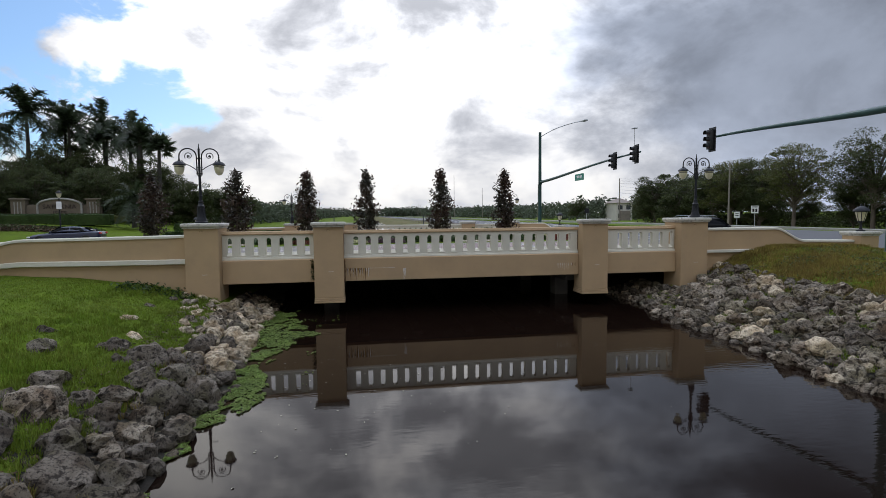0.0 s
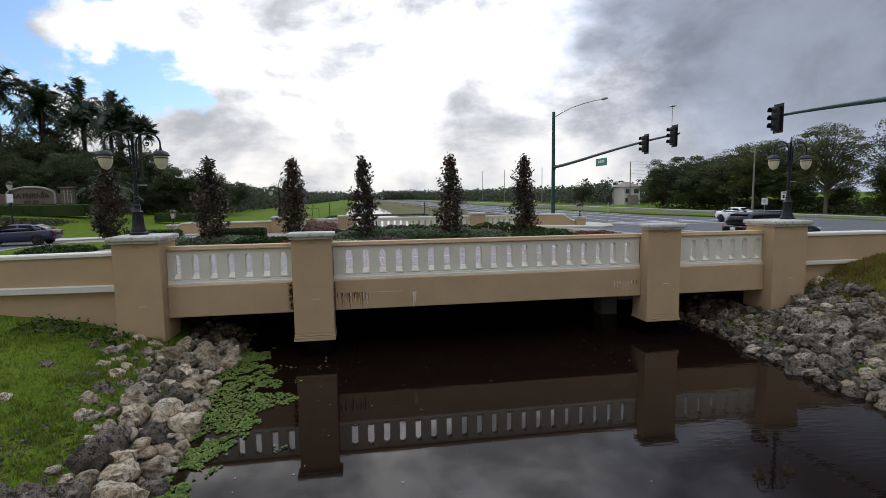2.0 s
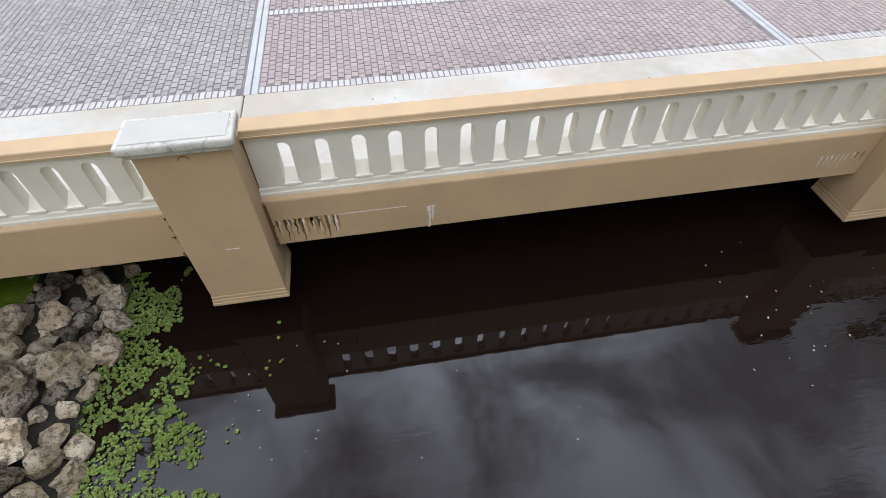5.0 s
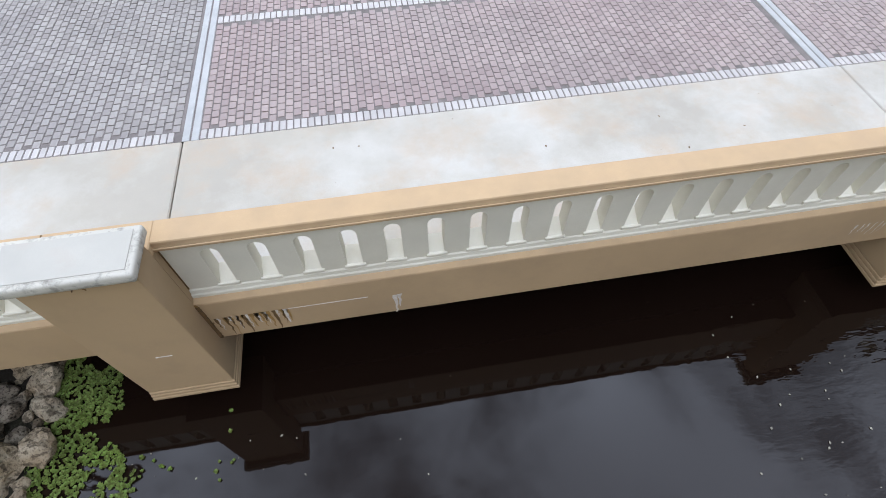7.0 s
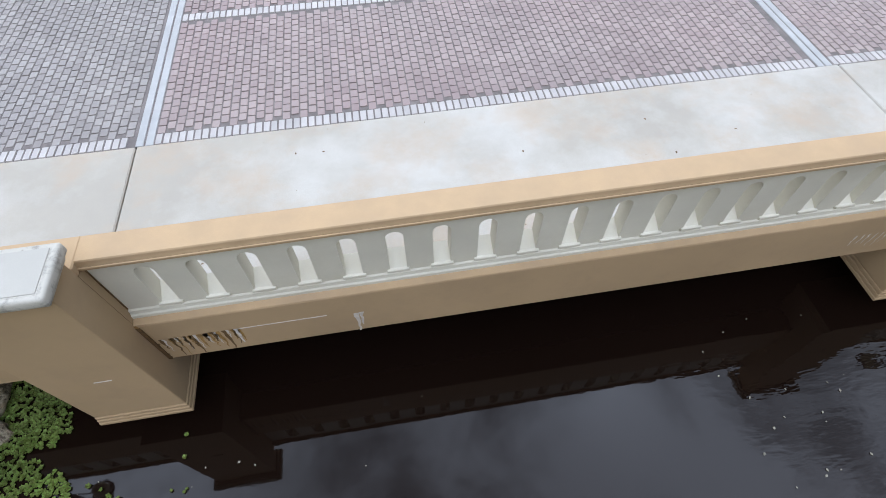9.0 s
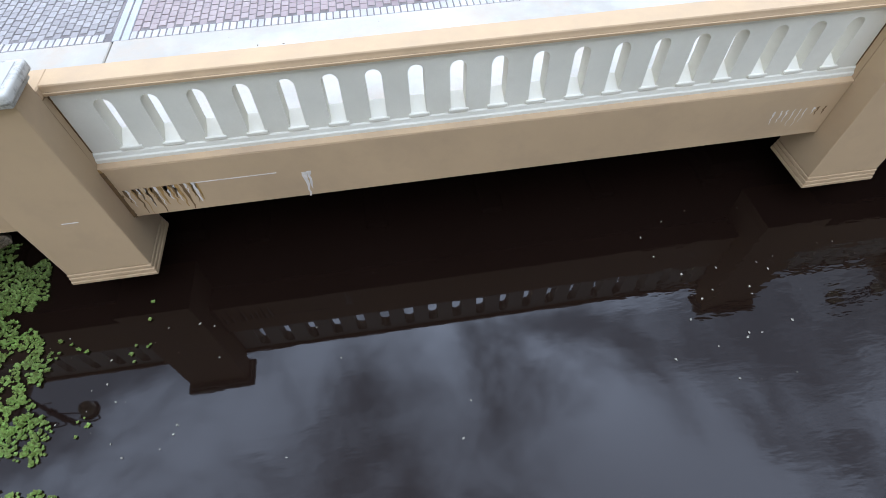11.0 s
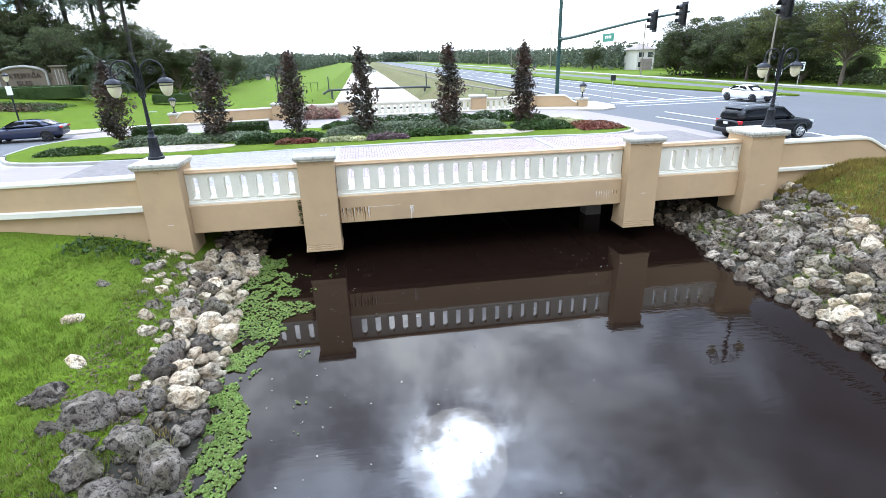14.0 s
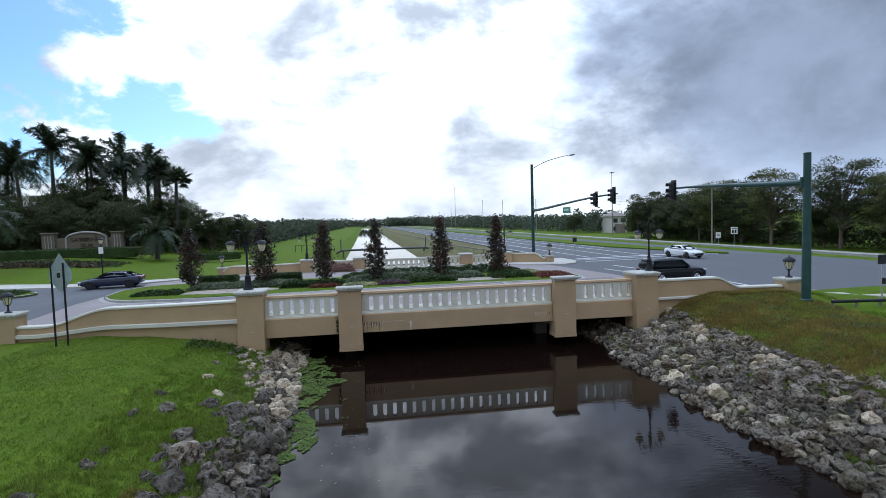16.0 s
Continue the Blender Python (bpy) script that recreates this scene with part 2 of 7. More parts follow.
M["blade_dry"] = leaf_material("dry_grass_blade", (0.250, 0.195, 0.050), (0.190, 0.125, 0.044), 0.9, 0.35)
# near-black: the shade in the gaps between boulders is put into this colour
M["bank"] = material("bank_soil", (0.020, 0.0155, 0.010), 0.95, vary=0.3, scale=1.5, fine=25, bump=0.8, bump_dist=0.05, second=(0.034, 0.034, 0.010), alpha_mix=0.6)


def rock_material(name, pale, dark, warm, tone, speck=0.8):
    """Limestone: pale faces with tan staining, dark pits and lichen specks at two scales, deep relief."""
    m = bpy.data.materials.new(name)
    m.use_nodes = True
    n, l = m.node_tree.nodes, m.node_tree.links
    p = n["Principled BSDF"]
    p.inputs["Roughness"].default_value, p.inputs["Specular IOR Level"].default_value = 0.95, 0.15
    geo, info = n.new("ShaderNodeNewGeometry"), n.new("ShaderNodeObjectInfo")

    def nz(s, det, ro):
        t = n.new("ShaderNodeTexNoise")
        t.inputs["Scale"].default_value, t.inputs["Detail"].default_value, t.inputs["Roughness"].default_value = s, det, ro
        l.new(geo.outputs["Position"], t.inputs[0])
        return t.outputs[0]

    def span(v, a, b, c, d):
        r = n.new("ShaderNodeMapRange")
        for k, q in enumerate((a, b, c, d)):
            r.inputs[1 + k].default_value = q
        l.new(v, r.inputs[0])
        return r.outputs[0]

    def mixc(f, a, b):
        x = n.new("ShaderNodeMix")
        x.data_type = "RGBA"
        l.new(f, x.inputs[0])
        for k, q in ((6, a), (7, b)):
            if isinstance(q, tuple):
                x.inputs[k].default_value = (*q, 1)
            else:
                l.new(q, x.inputs[k])
        return x.outputs[2]

    pits, specks = nz(9.0, 7.0, 0.68), nz(30.0, 5.0, 0.7)
    col = mixc(span(nz(2.2, 4.0, 0.6), 0.40, 0.60, 0, 0.9), pale, warm)
    col = mixc(span(nz(1.1, 3.0, 0.5), 0.5, 0.7, 0, 0.35), col, (0.13, 0.14, 0.06))
    col = mixc(span(pits, 0.505, 0.59, 0, speck), col, dark)
    col = mixc(span(specks, 0.535, 0.625, 0, speck), col, dark)
    for src, amount in ((info.outputs["Random"], tone), (geo.outputs["Random Per Island"], tone)):
        h = n.new("ShaderNodeHueSaturation")
        l.new(span(src, 0, 1, 1 - amount, 1 + amount), h.inputs["Value"])
        l.new(col, h.inputs["Color"])
        col = h.outputs[0]
    l.new(col, p.inputs["Base Color"])
    b1, b2 = n.new("ShaderNodeBump"), n.new("ShaderNodeBump")
    b1.inputs["Strength"].default_value, b1.inputs["Distance"].default_value, b1.invert = 1.0, 0.09, True
    b2.inputs["Strength"].default_value, b2.inputs["Distance"].default_value, b2.invert = 0.8, 0.03, True
    l.new(pits, b1.inputs["Height"])
    l.new(specks, b2.inputs["Height"])
    l.new(b1.outputs[0], b2.inputs["Normal"])
    l.new(b2.outputs[0], p.inputs["Normal"])
    return m


M["rock"] = rock_material("pale_limestone", (0.60, 0.505, 0.365), (0.085, 0.062, 0.042), (0.46, 0.34, 0.215), 0.22, 0.72)
M["rock_mid"] = rock_material("speckled_grey_limestone", (0.325, 0.275, 0.21), (0.022, 0.017, 0.013), (0.130, 0.090, 0.058), 0.34, 0.88)
M["rock_dark"] = rock_material("grey_weathered_limestone", (0.215, 0.182, 0.145), (0.024, 0.019, 0.015), (0.090, 0.068, 0.048), 0.28, 0.88)
M["lettuce"] = leaf_material("water_plant_leaf", (0.165, 0.228, 0.047), (0.235, 0.29, 0.082), 0.5, 0.5)
M["litter_brown"] = material("dry_brown_leaf_litter", (0.085, 0.055, 0.030), 0.95, vary=0.4, scale=5, fine=30, island=0.5)
M["debris"] = material("floating_leaf_litter", (0.27, 0.25, 0.19), 0.7, vary=0.3, scale=5, fine=30, island=0.4)
M["magnolia"] = leaf_material("dark_magnolia_leaf", (0.046, 0.040, 0.028), (0.125, 0.062, 0.046), 0.32, 0.45)
M["foliage"] = leaf_material("dark_tree_leaf", (0.066, 0.082, 0.030), (0.108, 0.115, 0.046), 0.5, 0.45, 0.5)
M["foliage_light"] = leaf_material("light_tree_leaf", (0.110, 0.122, 0.036), (0.150, 0.148, 0.056), 0.5, 0.35, 0.5)
# distance haze is put into the far leaves' colour: paler, less green
M["foliage_far"] = leaf_material("haze_tinted_far_leaf", (0.088, 0.108, 0.068), (0.118, 0.130, 0.088), 0.7, 0.3, 0.4)
M["palm"] = leaf_material("palm_frond", (0.046, 0.064, 0.032), (0.078, 0.096, 0.054), 0.4, 0.35, 0.45)
M["hedge"] = leaf_material("clipped_hedge_leaf", (0.042, 0.074, 0.018), (0.070, 0.104, 0.028), 0.5, 0.35)
M["shrub"] = leaf_material("silvery_shrub_leaf", (0.145, 0.18, 0.10), (0.24, 0.26, 0.175), 0.5, 0.35)
M["shrub_red"] = leaf_material("red_foliage", (0.18, 0.055, 0.040), (0.22, 0.12, 0.06), 0.55, 0.35)
M["shrub_mauve"] = leaf_material("mauve_foliage", (0.17, 0.10, 0.12), (0.13, 0.12, 0.09), 0.55, 0.3)
M["shrub_pale"] = leaf_material("cream_flowers", (0.50, 0.47, 0.27), (0.22, 0.27, 0.10), 0.6, 0.35)
M["mulch"] = material("pale_mulch", (0.40, 0.33, 0.25), 0.95, vary=0.3, scale=4, fine=9, bump=1.0, bump_dist=0.08, second=(0.52, 0.46, 0.38), dirt=(0.10, 0.085, 0.06), dirt_scale=3.5, dirt_amount=0.8)
M["dry_lawn"] = material("dry_verge_grass", (0.115, 0.115, 0.040), 0.95, vary=0.25, scale=0.5, fine=12, bump=0.9, bump_dist=0.05, second=(0.15, 0.115, 0.055), alpha_mix=0.7, spec=0.15)
M["shrub_pink"] = leaf_material("pink_flowering_leaf", (0.42, 0.22, 0.20), (0.42, 0.38, 0.26), 0.6, 0.4)
M["bark"] = material("grey_brown_bark", (0.15, 0.12, 0.095), 0.95, vary=0.25, scale=3, fine=14, bump=0.8, bump_dist=0.03, stretch=(1, 1, 0.3))
# trunks are coloured near black so that they recede among the trees
M["palm_bark"] = material("darkened_palm_trunk", (0.062, 0.056, 0.050), 0.9, vary=0.15, scale=2, fine=8, bump=0.5, bump_dist=0.03, stretch=(0.4, 0.4, 2.5))
M["iron"] = material("black_painted_iron", (0.013, 0.014, 0.018), 0.48, vary=0.2, scale=6, fine=50, bump=0.05, dirt=(0.03, 0.03, 0.034), dirt_scale=3, spec=0.3)
M["globe"] = material("frosted_lamp_glass", (0.60, 0.55, 0.38), 0.3, vary=0.06, scale=5, fine=30, bump=0.05, spec=0.6)
M["signal_green"] = material("dark_green_pole_paint", (0.020, 0.062, 0.055), 0.42, vary=0.15, scale=1.5, fine=40, bump=0.05, dirt=(0.04, 0.085, 0.075), dirt_scale=1.5)
M["black"] = material("black_plastic", (0.014, 0.014, 0.015), 0.5, vary=0.1, scale=5, fine=40, bump=0.05)
M["lens"] = material("dark_signal_lens", (0.05, 0.02, 0.02), 0.25, vary=0.1, scale=9, fine=30, bump=0)
M["galv"] = material("galvanised_steel", (0.45, 0.46, 0.46), 0.5, metal=0.6, vary=0.1, scale=5, fine=30, bump=0.05)
M["sign_green"] = material("green_sign_sheet", (0.015, 0.20, 0.13), 0.4, vary=0.05, scale=4, fine=30, bump=0)
M["sign_back"] = material("bare_aluminium_sign_back", (0.42, 0.48, 0.46), 0.6, metal=0.0, vary=0.06, scale=3, fine=20, bump=0)
M["sign_white"] = material("white_sign_sheet", (0.72, 0.72, 0.70), 0.45, vary=0.05, scale=3, fine=20, bump=0)
M["wood_pole"] = material("weathered_timber_pole", (0.25, 0.22, 0.18), 0.9, vary=0.2, scale=2, fine=20, bump=0.3, stretch=(1, 1, 0.15))
M["car_black"] = material("black_car_paint", (0.008, 0.009, 0.011), 0.16, vary=0.05, scale=2, fine=20, bump=0, spec=0.4)
M["car_white"] = material("white_car_paint", (0.75, 0.75, 0.74), 0.2, vary=0.03, scale=2, fine=20, bump=0, spec=0.6)
M["car_blue"] = material("dark_blue_car_paint", (0.012, 0.017, 0.045), 0.16, vary=0.05, scale=2, fine=20, bump=0, spec=0.7)
M["tint"] = material("tinted_car_glass", (0.006, 0.007, 0.008), 0.05, vary=0.02, scale=2, fine=20, bump=0, spec=0.35)
M["tyre"] = material("rubber_tyre", (0.018, 0.018, 0.018), 0.85, vary=0.15, scale=8, fine=60)
M["rim"] = material("alloy_wheel", (0.55, 0.55, 0.56), 0.3, metal=0.8, vary=0.05, scale=5, fine=30, bump=0)
M["tail"] = material("red_tail_lamp", (0.42, 0.015, 0.02), 0.2, vary=0.05, scale=8, fine=30, bump=0)
M["headlamp"] = material("clear_headlamp", (0.6, 0.62, 0.64), 0.12, vary=0.03, scale=8, fine=30, bump=0)
M["monument"] = material("beige_monument_stone", (0.165, 0.132, 0.096), 0.85, vary=0.12, scale=1, fine=25, dirt=(0.19, 0.155, 0.115))
M["letters"] = material("dark_sign_letters", (0.05, 0.03, 0.025), 0.5, vary=0.1, scale=5, fine=20, bump=0)
M["house"] = material("pale_house_render", (0.56, 0.53, 0.48), 0.85, vary=0.06, scale=0.5, fine=10)
M["roof"] = material("grey_brown_roof_tile", (0.24, 0.20, 0.17), 0.85, vary=0.15, scale=1, fine=8)
M["glass"] = material("dark_window_glass", (0.03, 0.035, 0.04), 0.08, vary=0.05, scale=1, fine=10, bump=0, spec=0.8)
M["stain_dark"] = material("rust_and_dark_drip_stain", (0.15, 0.085, 0.032), 0.85, vary=0.3, scale=12, fine=60, bump=0.1)
M["stain_gold"] = material("ochre_drip_stain", (0.33, 0.19, 0.06), 0.85, vary=0.3, scale=12, fine=60, bump=0.1)
M["stain_white"] = material("white_lime_efflorescence", (0.60, 0.54, 0.47), 0.9, vary=0.15, scale=12, fine=60, bump=0.1)
M["pvc"] = material("dull_dark_pipe", (0.07, 0.075, 0.07), 0.6, vary=0.2, scale=1, fine=20)


def water_material():
    m = bpy.data.materials.new("dark_tannin_water")
    m.use_nodes = True
    n, l = m.node_tree.nodes, m.node_tree.links
    p = n["Principled BSDF"]
    p.inputs["Roughness"].default_value, p.inputs["IOR"].default_value = 0.03, 1.33
    p.inputs["Specular IOR Level"].default_value = 0.5
    geo = n.new("ShaderNodeNewGeometry")
    nt = n.new("ShaderNodeTexNoise")
    nt.inputs["Scale"].default_value, nt.inputs["Detail"].default_value = 0.35, 3
    l.new(geo.outputs["Position"], nt.inputs[0])
    mx = n.new("ShaderNodeMix")
    mx.data_type = "RGBA"
    mx.inputs[6].default_value, mx.inputs[7].default_value = (0.0066, 0.0034, 0.0023, 1), (0.0092, 0.0048, 0.0033, 1)
    l.new(nt.outputs[0], mx.inputs[0])
    l.new(mx.outputs[2], p.inputs["Base Color"])
    # small wind ripples, strongest in loose patches
    rp = n.new("ShaderNodeTexNoise")
    rp.inputs["Scale"].default_value, rp.inputs["Detail"].default_value = 5.0, 2.0
    mp = n.new("ShaderNodeMapping")
    mp.inputs["Scale"].default_value = (0.55, 1.6, 1)
    l.new(geo.outputs["Position"], mp.inputs[0])
    l.new(mp.outputs[0], rp.inputs[0])
    pa = n.new("ShaderNodeTexNoise")
    pa.inputs["Scale"].default_value = 0.16
    l.new(geo.outputs["Position"], pa.inputs[0])
    r = n.new("ShaderNodeMapRange")
    for i, v in enumerate((0.5, 0.70, 0.008, 0.06)):
        r.inputs[1 + i].default_value = v
    l.new(pa.outputs[0], r.inputs[0])
    b = n.new("ShaderNodeBump")
    b.inputs["Distance"].default_value = 0.03
    # a breeze reaches the water nearer the east bank
    sp = n.new("ShaderNodeSeparateXYZ")
    l.new(geo.outputs["Position"], sp.inputs[0])
    east = n.new("ShaderNodeMapRange")
    for i, v in enumerate((6.5, 11.0, 0.0, 0.075)):
        east.inputs[1 + i].default_value = v
    l.new(sp.outputs[0], east.inputs[0])
    add = n.new("ShaderNodeMath")
    l.new(r.outputs[0], add.inputs[0])
    l.new(east.outputs[0], add.inputs[1])
    l.new(add.outputs[0], b.inputs["Strength"])
    l.new(rp.outputs[0], b.inputs["Height"])
    l.new(b.outputs[0], p.inputs["Normal"])
    return m


M["water"] = water_material()


# ---- mesh helpers ----
def finish(ob, mats, smooth=False, angle=40):
    for m in mats if isinstance(mats, (list, tuple)) else [mats]:
        ob.data.materials.append(M[m])
    if smooth:
        ob.data.shade_smooth()
        ob.data.set_sharp_from_angle(angle=radians(angle))
    return ob


def part(name, bm, mat, parent=None, label="", smooth=False):
    me = bpy.data.meshes.new(name)
    bm.normal_update()
    bm.to_mesh(me)
    bm.free()
    ob = finish(new(name, me), mat, smooth)
    if parent:
        ob.parent = parent
        ob.matrix_parent_inverse = parent.matrix_basis.inverted()
    if label:
        ob["label"] = label
    return ob


def raw(name, verts, faces, mat, parent=None, label="", smooth=False):
    me = bpy.data.meshes.new(name)
    me.from_pydata([tuple(v) for v in verts], [], [tuple(f) for f in faces])
    me.update()
    ob = finish(new(name, me), mat, smooth)
    if parent:
        ob.parent = parent
        ob.matrix_parent_inverse = parent.matrix_basis.inverted()
    if label:
        ob["label"] = label
    return ob


def quads(name, v, mat, parent=None, label=""):
    """A mesh of loose four-cornered faces from an array (n, 4, 3)."""
    me = bpy.data.meshes.new(name)
    k = len(v)
    me.vertices.add(k * 4)
    me.vertices.foreach_set("co", np.asarray(v, dtype=np.float32).ravel())
    me.loops.add(k * 4)
    me.loops.foreach_set("vertex_index", np.arange(k * 4, dtype=np.int32))
    me.polygons.add(k)
    me.polygons.foreach_set("loop_start", np.arange(k, dtype=np.int32) * 4)
    me.polygons.foreach_set("loop_total", np.full(k, 4, dtype=np.int32))
    me.update(calc_edges=True)
    ob = finish(new(name, me), mat)
    if parent:
        ob.parent = parent
        ob.matrix_parent_inverse = parent.matrix_basis.inverted()
    if label:
        ob["label"] = label
    return ob


def thing(name, x, y, z, label, category, group="", rz=0.0):
    e = new(name)
    e.matrix_basis = pose(x, y, z, 0, 0, rz)
    e.empty_display_size = 0.2
    return tagged(e, label, category, group)


def box(bm, x0, x1, y0, y1, z0, z1, bevel=0.0, segs=1):
    r = bmesh.ops.create_cube(bm, size=1.0)
    vs = r["verts"]
    for v in vs:
        v.co = ((x0 + x1) / 2 + v.co.x * (x1 - x0), (y0 + y1) / 2 + v.co.y * (y1 - y0), (z0 + z1) / 2 + v.co.z * (z1 - z0))
    if bevel:
        es = list({e for v in vs for e in v.link_edges})
        bmesh.ops.bevel(bm, geom=es, offset=bevel, segments=segs, affect="EDGES", profile=0.5)
    return bm


def boxed(*a, **k):
    return box(bmesh.new(), *a, **k)


def prism(poly, z0, z1, bm=None, bevel=0.0):
    """A plan outline drawn up from z0 to z1."""
    bm = bm or bmesh.new()
    f = bm.faces.new([bm.verts.new((x, y, z0)) for x, y in poly])
    r = bmesh.ops.extrude_face_region(bm, geom=[f])
    top = [g for g in r["geom"] if isinstance(g, bmesh.types.BMVert)]
    for v in top:
        v.co.z = z1
    bmesh.ops.recalc_face_normals(bm, faces=bm.faces)
    if bevel:
        es = [e for e in bm.edges if e.verts[0].co.z > z1 - 1e-5 and e.verts[1].co.z > z1 - 1e-5]
        bmesh.ops.bevel(bm, geom=es, offset=bevel, segments=2, affect="EDGES", profile=0.5)
    return bm


def tube(bm, pts, radii, segs=8, caps=True):
    pts = [Vector(p) for p in pts]
    if isinstance(radii, (int, float)):
        radii = [radii] * len(pts)
    rings, ref = [], None
    for i, p in enumerate(pts):
        d = (pts[min(i + 1, len(pts) - 1)] - pts[max(i - 1, 0)]).normalized()
        if ref is None:
            ref = d.orthogonal().normalized()
        ref = (ref - d * ref.dot(d)).normalized()
        side = d.cross(ref)
        rings.append([bm.verts.new(p + (ref * math.cos(2 * math.pi * k / segs) + side * math.sin(2 * math.pi * k / segs)) * radii[i]) for k in range(segs)])
    for a, b in zip(rings, rings[1:]):
        for k in range(segs):
            bm.faces.new((a[k], a[(k + 1) % segs], b[(k + 1) % segs], b[k]))
    if caps:
        bm.faces.new(rings[0][::-1])
        bm.faces.new(rings[-1])
    return bm


def tubed(pts, radii, segs=8):
    return tube(bmesh.new(), pts, radii, segs)


def lathe(profile, cx=0, cy=0, cz=0, segs=16, bm=None):
    """A turned form: (radius, height) pairs round an upright axis."""
    bm = bm or bmesh.new()
    rings = [[bm.verts.new((cx + max(r, 0.001) * math.cos(2 * math.pi * k / segs), cy + max(r, 0.001) * math.sin(2 * math.pi * k / segs), cz + z)) for k in range(segs)] for r, z in profile]
    for a, b in zip(rings, rings[1:]):
        for k in range(segs):
            bm.faces.new((a[k], a[(k + 1) % segs], b[(k + 1) % segs], b[k]))
    bm.faces.new(rings[0][::-1])
    bm.faces.new(rings[-1])
    bmesh.ops.recalc_face_normals(bm, faces=bm.faces)
    return bm


def sweep(path, section, closed_section=True, bm=None):
    """A section of (out, up) pairs carried along a plan path of (x, y, z); out is to the path's right."""
    bm = bm or bmesh.new()
    path = [Vector(p) for p in path]
    rings = []
    for i, p in enumerate(path):
        d = path[min(i + 1, len(path) - 1)] - path[max(i - 1, 0)]
        d.z = 0
        d.normalize()
        out = Vector((d.y, -d.x, 0))
        rings.append([bm.verts.new(p + out * o + Vector((0, 0, u))) for o, u in section])
    k = len(section)
    for a, b in zip(rings, rings[1:]):
        for j in range(k if closed_section else k - 1):
            bm.faces.new((a[j], a[(j + 1) % k], b[(j + 1) % k], b[j]))
    if closed_section:
        bm.faces.new(rings[0])
        bm.faces.new(rings[-1][::-1])
    bmesh.ops.recalc_face_normals(bm, faces=bm.faces)
    return bm


def curve_pts(pts, per=6):
    """A smooth line through plan points."""
    out = []
    P = [Vector(p) for p in pts]
    for i in range(len(P) - 1):
        a, b, c, d = P[max(i - 1, 0)], P[i], P[i + 1], P[min(i + 2, len(P) - 1)]
        for k in range(per):
            t = k / per
            out.append(0.5 * ((2 * b) + (c - a) * t + (2 * a - 5 * b + 4 * c - d) * t * t + (3 * b - a - 3 * c + d) * t ** 3))
    return [tuple(v) for v in out] + [tuple(P[-1])]


rng = np.random.default_rng(7)


def leaf_quads(centres, size, up=0.35, aspect=0.55, jitter=0.4):
    """Loose leaves, one at each centre, turned every way, more flat than upright by `up`."""
    c = np.asarray(centres, dtype=np.float64)
    k = len(c)
    nrm = rng.normal(size=(k, 3))
    nrm[:, 2] = np.abs(nrm[:, 2]) + up
    nrm /= np.linalg.norm(nrm, axis=1)[:, None]
    a = np.cross(nrm, rng.normal(size=(k, 3)))
    a /= np.linalg.norm(a, axis=1)[:, None] + 1e-9
    b = np.cross(nrm, a)
    s = (size * (1 + jitter * rng.uniform(-1, 1, k)))[:, None]
    a, b = a * s, b * s * aspect
    tip = nrm * s * 0.15
    return np.stack([c - a, c - b * 0.9 + tip, c + a, c + b * 0.9 + tip], axis=1)


# ---- ground ----


def wob(x, y, s, seed=0.0):
    return noise.noise(Vector((x * s + seed, y * s - seed, seed * 1.7)))


def left_bay(y):
    """The west shore draws back towards the bridge."""
    return 0.55 * max(0.0, min(1.0, (y - 12.5) / 4.0)) if y < 42 else 0.0


def shore_left(y):
    return -2.32 + 0.35 * wob(0, y, 0.35, 3.0) + (-0.9 if y > 42 else 0.0) - left_bay(y)


def shore_right(y):
    if y > 42:
        return 9.2
    return 10.75 + 0.3 * wob(5, y, 0.35, 8.0) + 0.8 * max(0.0, min(1.0, (y - 14.5) / 3.5))


def lerp_table(x, table):
    for (a, za), (b, zb) in zip(table, table[1:]):
        if x <= b:
            t = max(0.0, min(1.0, (x - a) / (b - a)))
            return za + (zb - za) * t
    return table[-1][1]


LEFT_BANK = ((-3.0, -0.8), (-0.7, -0.35), (0.0, 0.0), (1.7, 0.68), (3.6, 1.15), (6.2, 1.5), (8.6, 1.60), (11.2, 1.42), (14.0, 1.38))
RIGHT_BANK = ((-3.0, -0.8), (-0.7, -0.35), (0.0, 0.0), (1.6, 0.52), (3.4, 1.15), (5.6, 1.62), (8.0, 1.66), (11.5, 1.45), (15.0, 1.5))
FAR_BANK = ((-3.0, -0.8), (-0.7, -0.35), (0.0, 0.0), (2.4, 1.35), (4.0, 1.55))


def ground_z(x, y):
    sl, sr = shore_left(y), shore_right(y)
    far = y > 42
    if x < (sl + sr) / 2:
        d = sl - x
        z = lerp_table(d, FAR_BANK if far else LEFT_BANK)
    else:
        d = x - sr
        z = lerp_table(d, FAR_BANK if far else RIGHT_BANK)
    if d > 0 and not far:
        z += 0.05 * wob(x, y, 0.8, 1.0) * min(1, d)
    if y > 19.2:
        k = min(1.0, (y - 19.2) / 1.2)
        if d > 3.0 or y > 42:
            z = z * (1 - k) + min(z, 1.55) * k
    if not far and x > sr + 3.0 and y < 19.0:
        z += 0.36 * max(0.0, min(1.0, (y - 13.0) / 4.0)) * max(0.0, min(1.0, (d - 3.0) / 1.5))
    if far and x < -20:
        z += 1.75 * max(0.0, min(1.0, (-x - 20) / 16)) * max(0.0, min(1.0, (y - 46) / 24))
    return z


def axis(stops):
    out = []
    for a, b, step in stops:
        out += list(np.arange(a, b, step))
    return out + [stops[-1][1]]


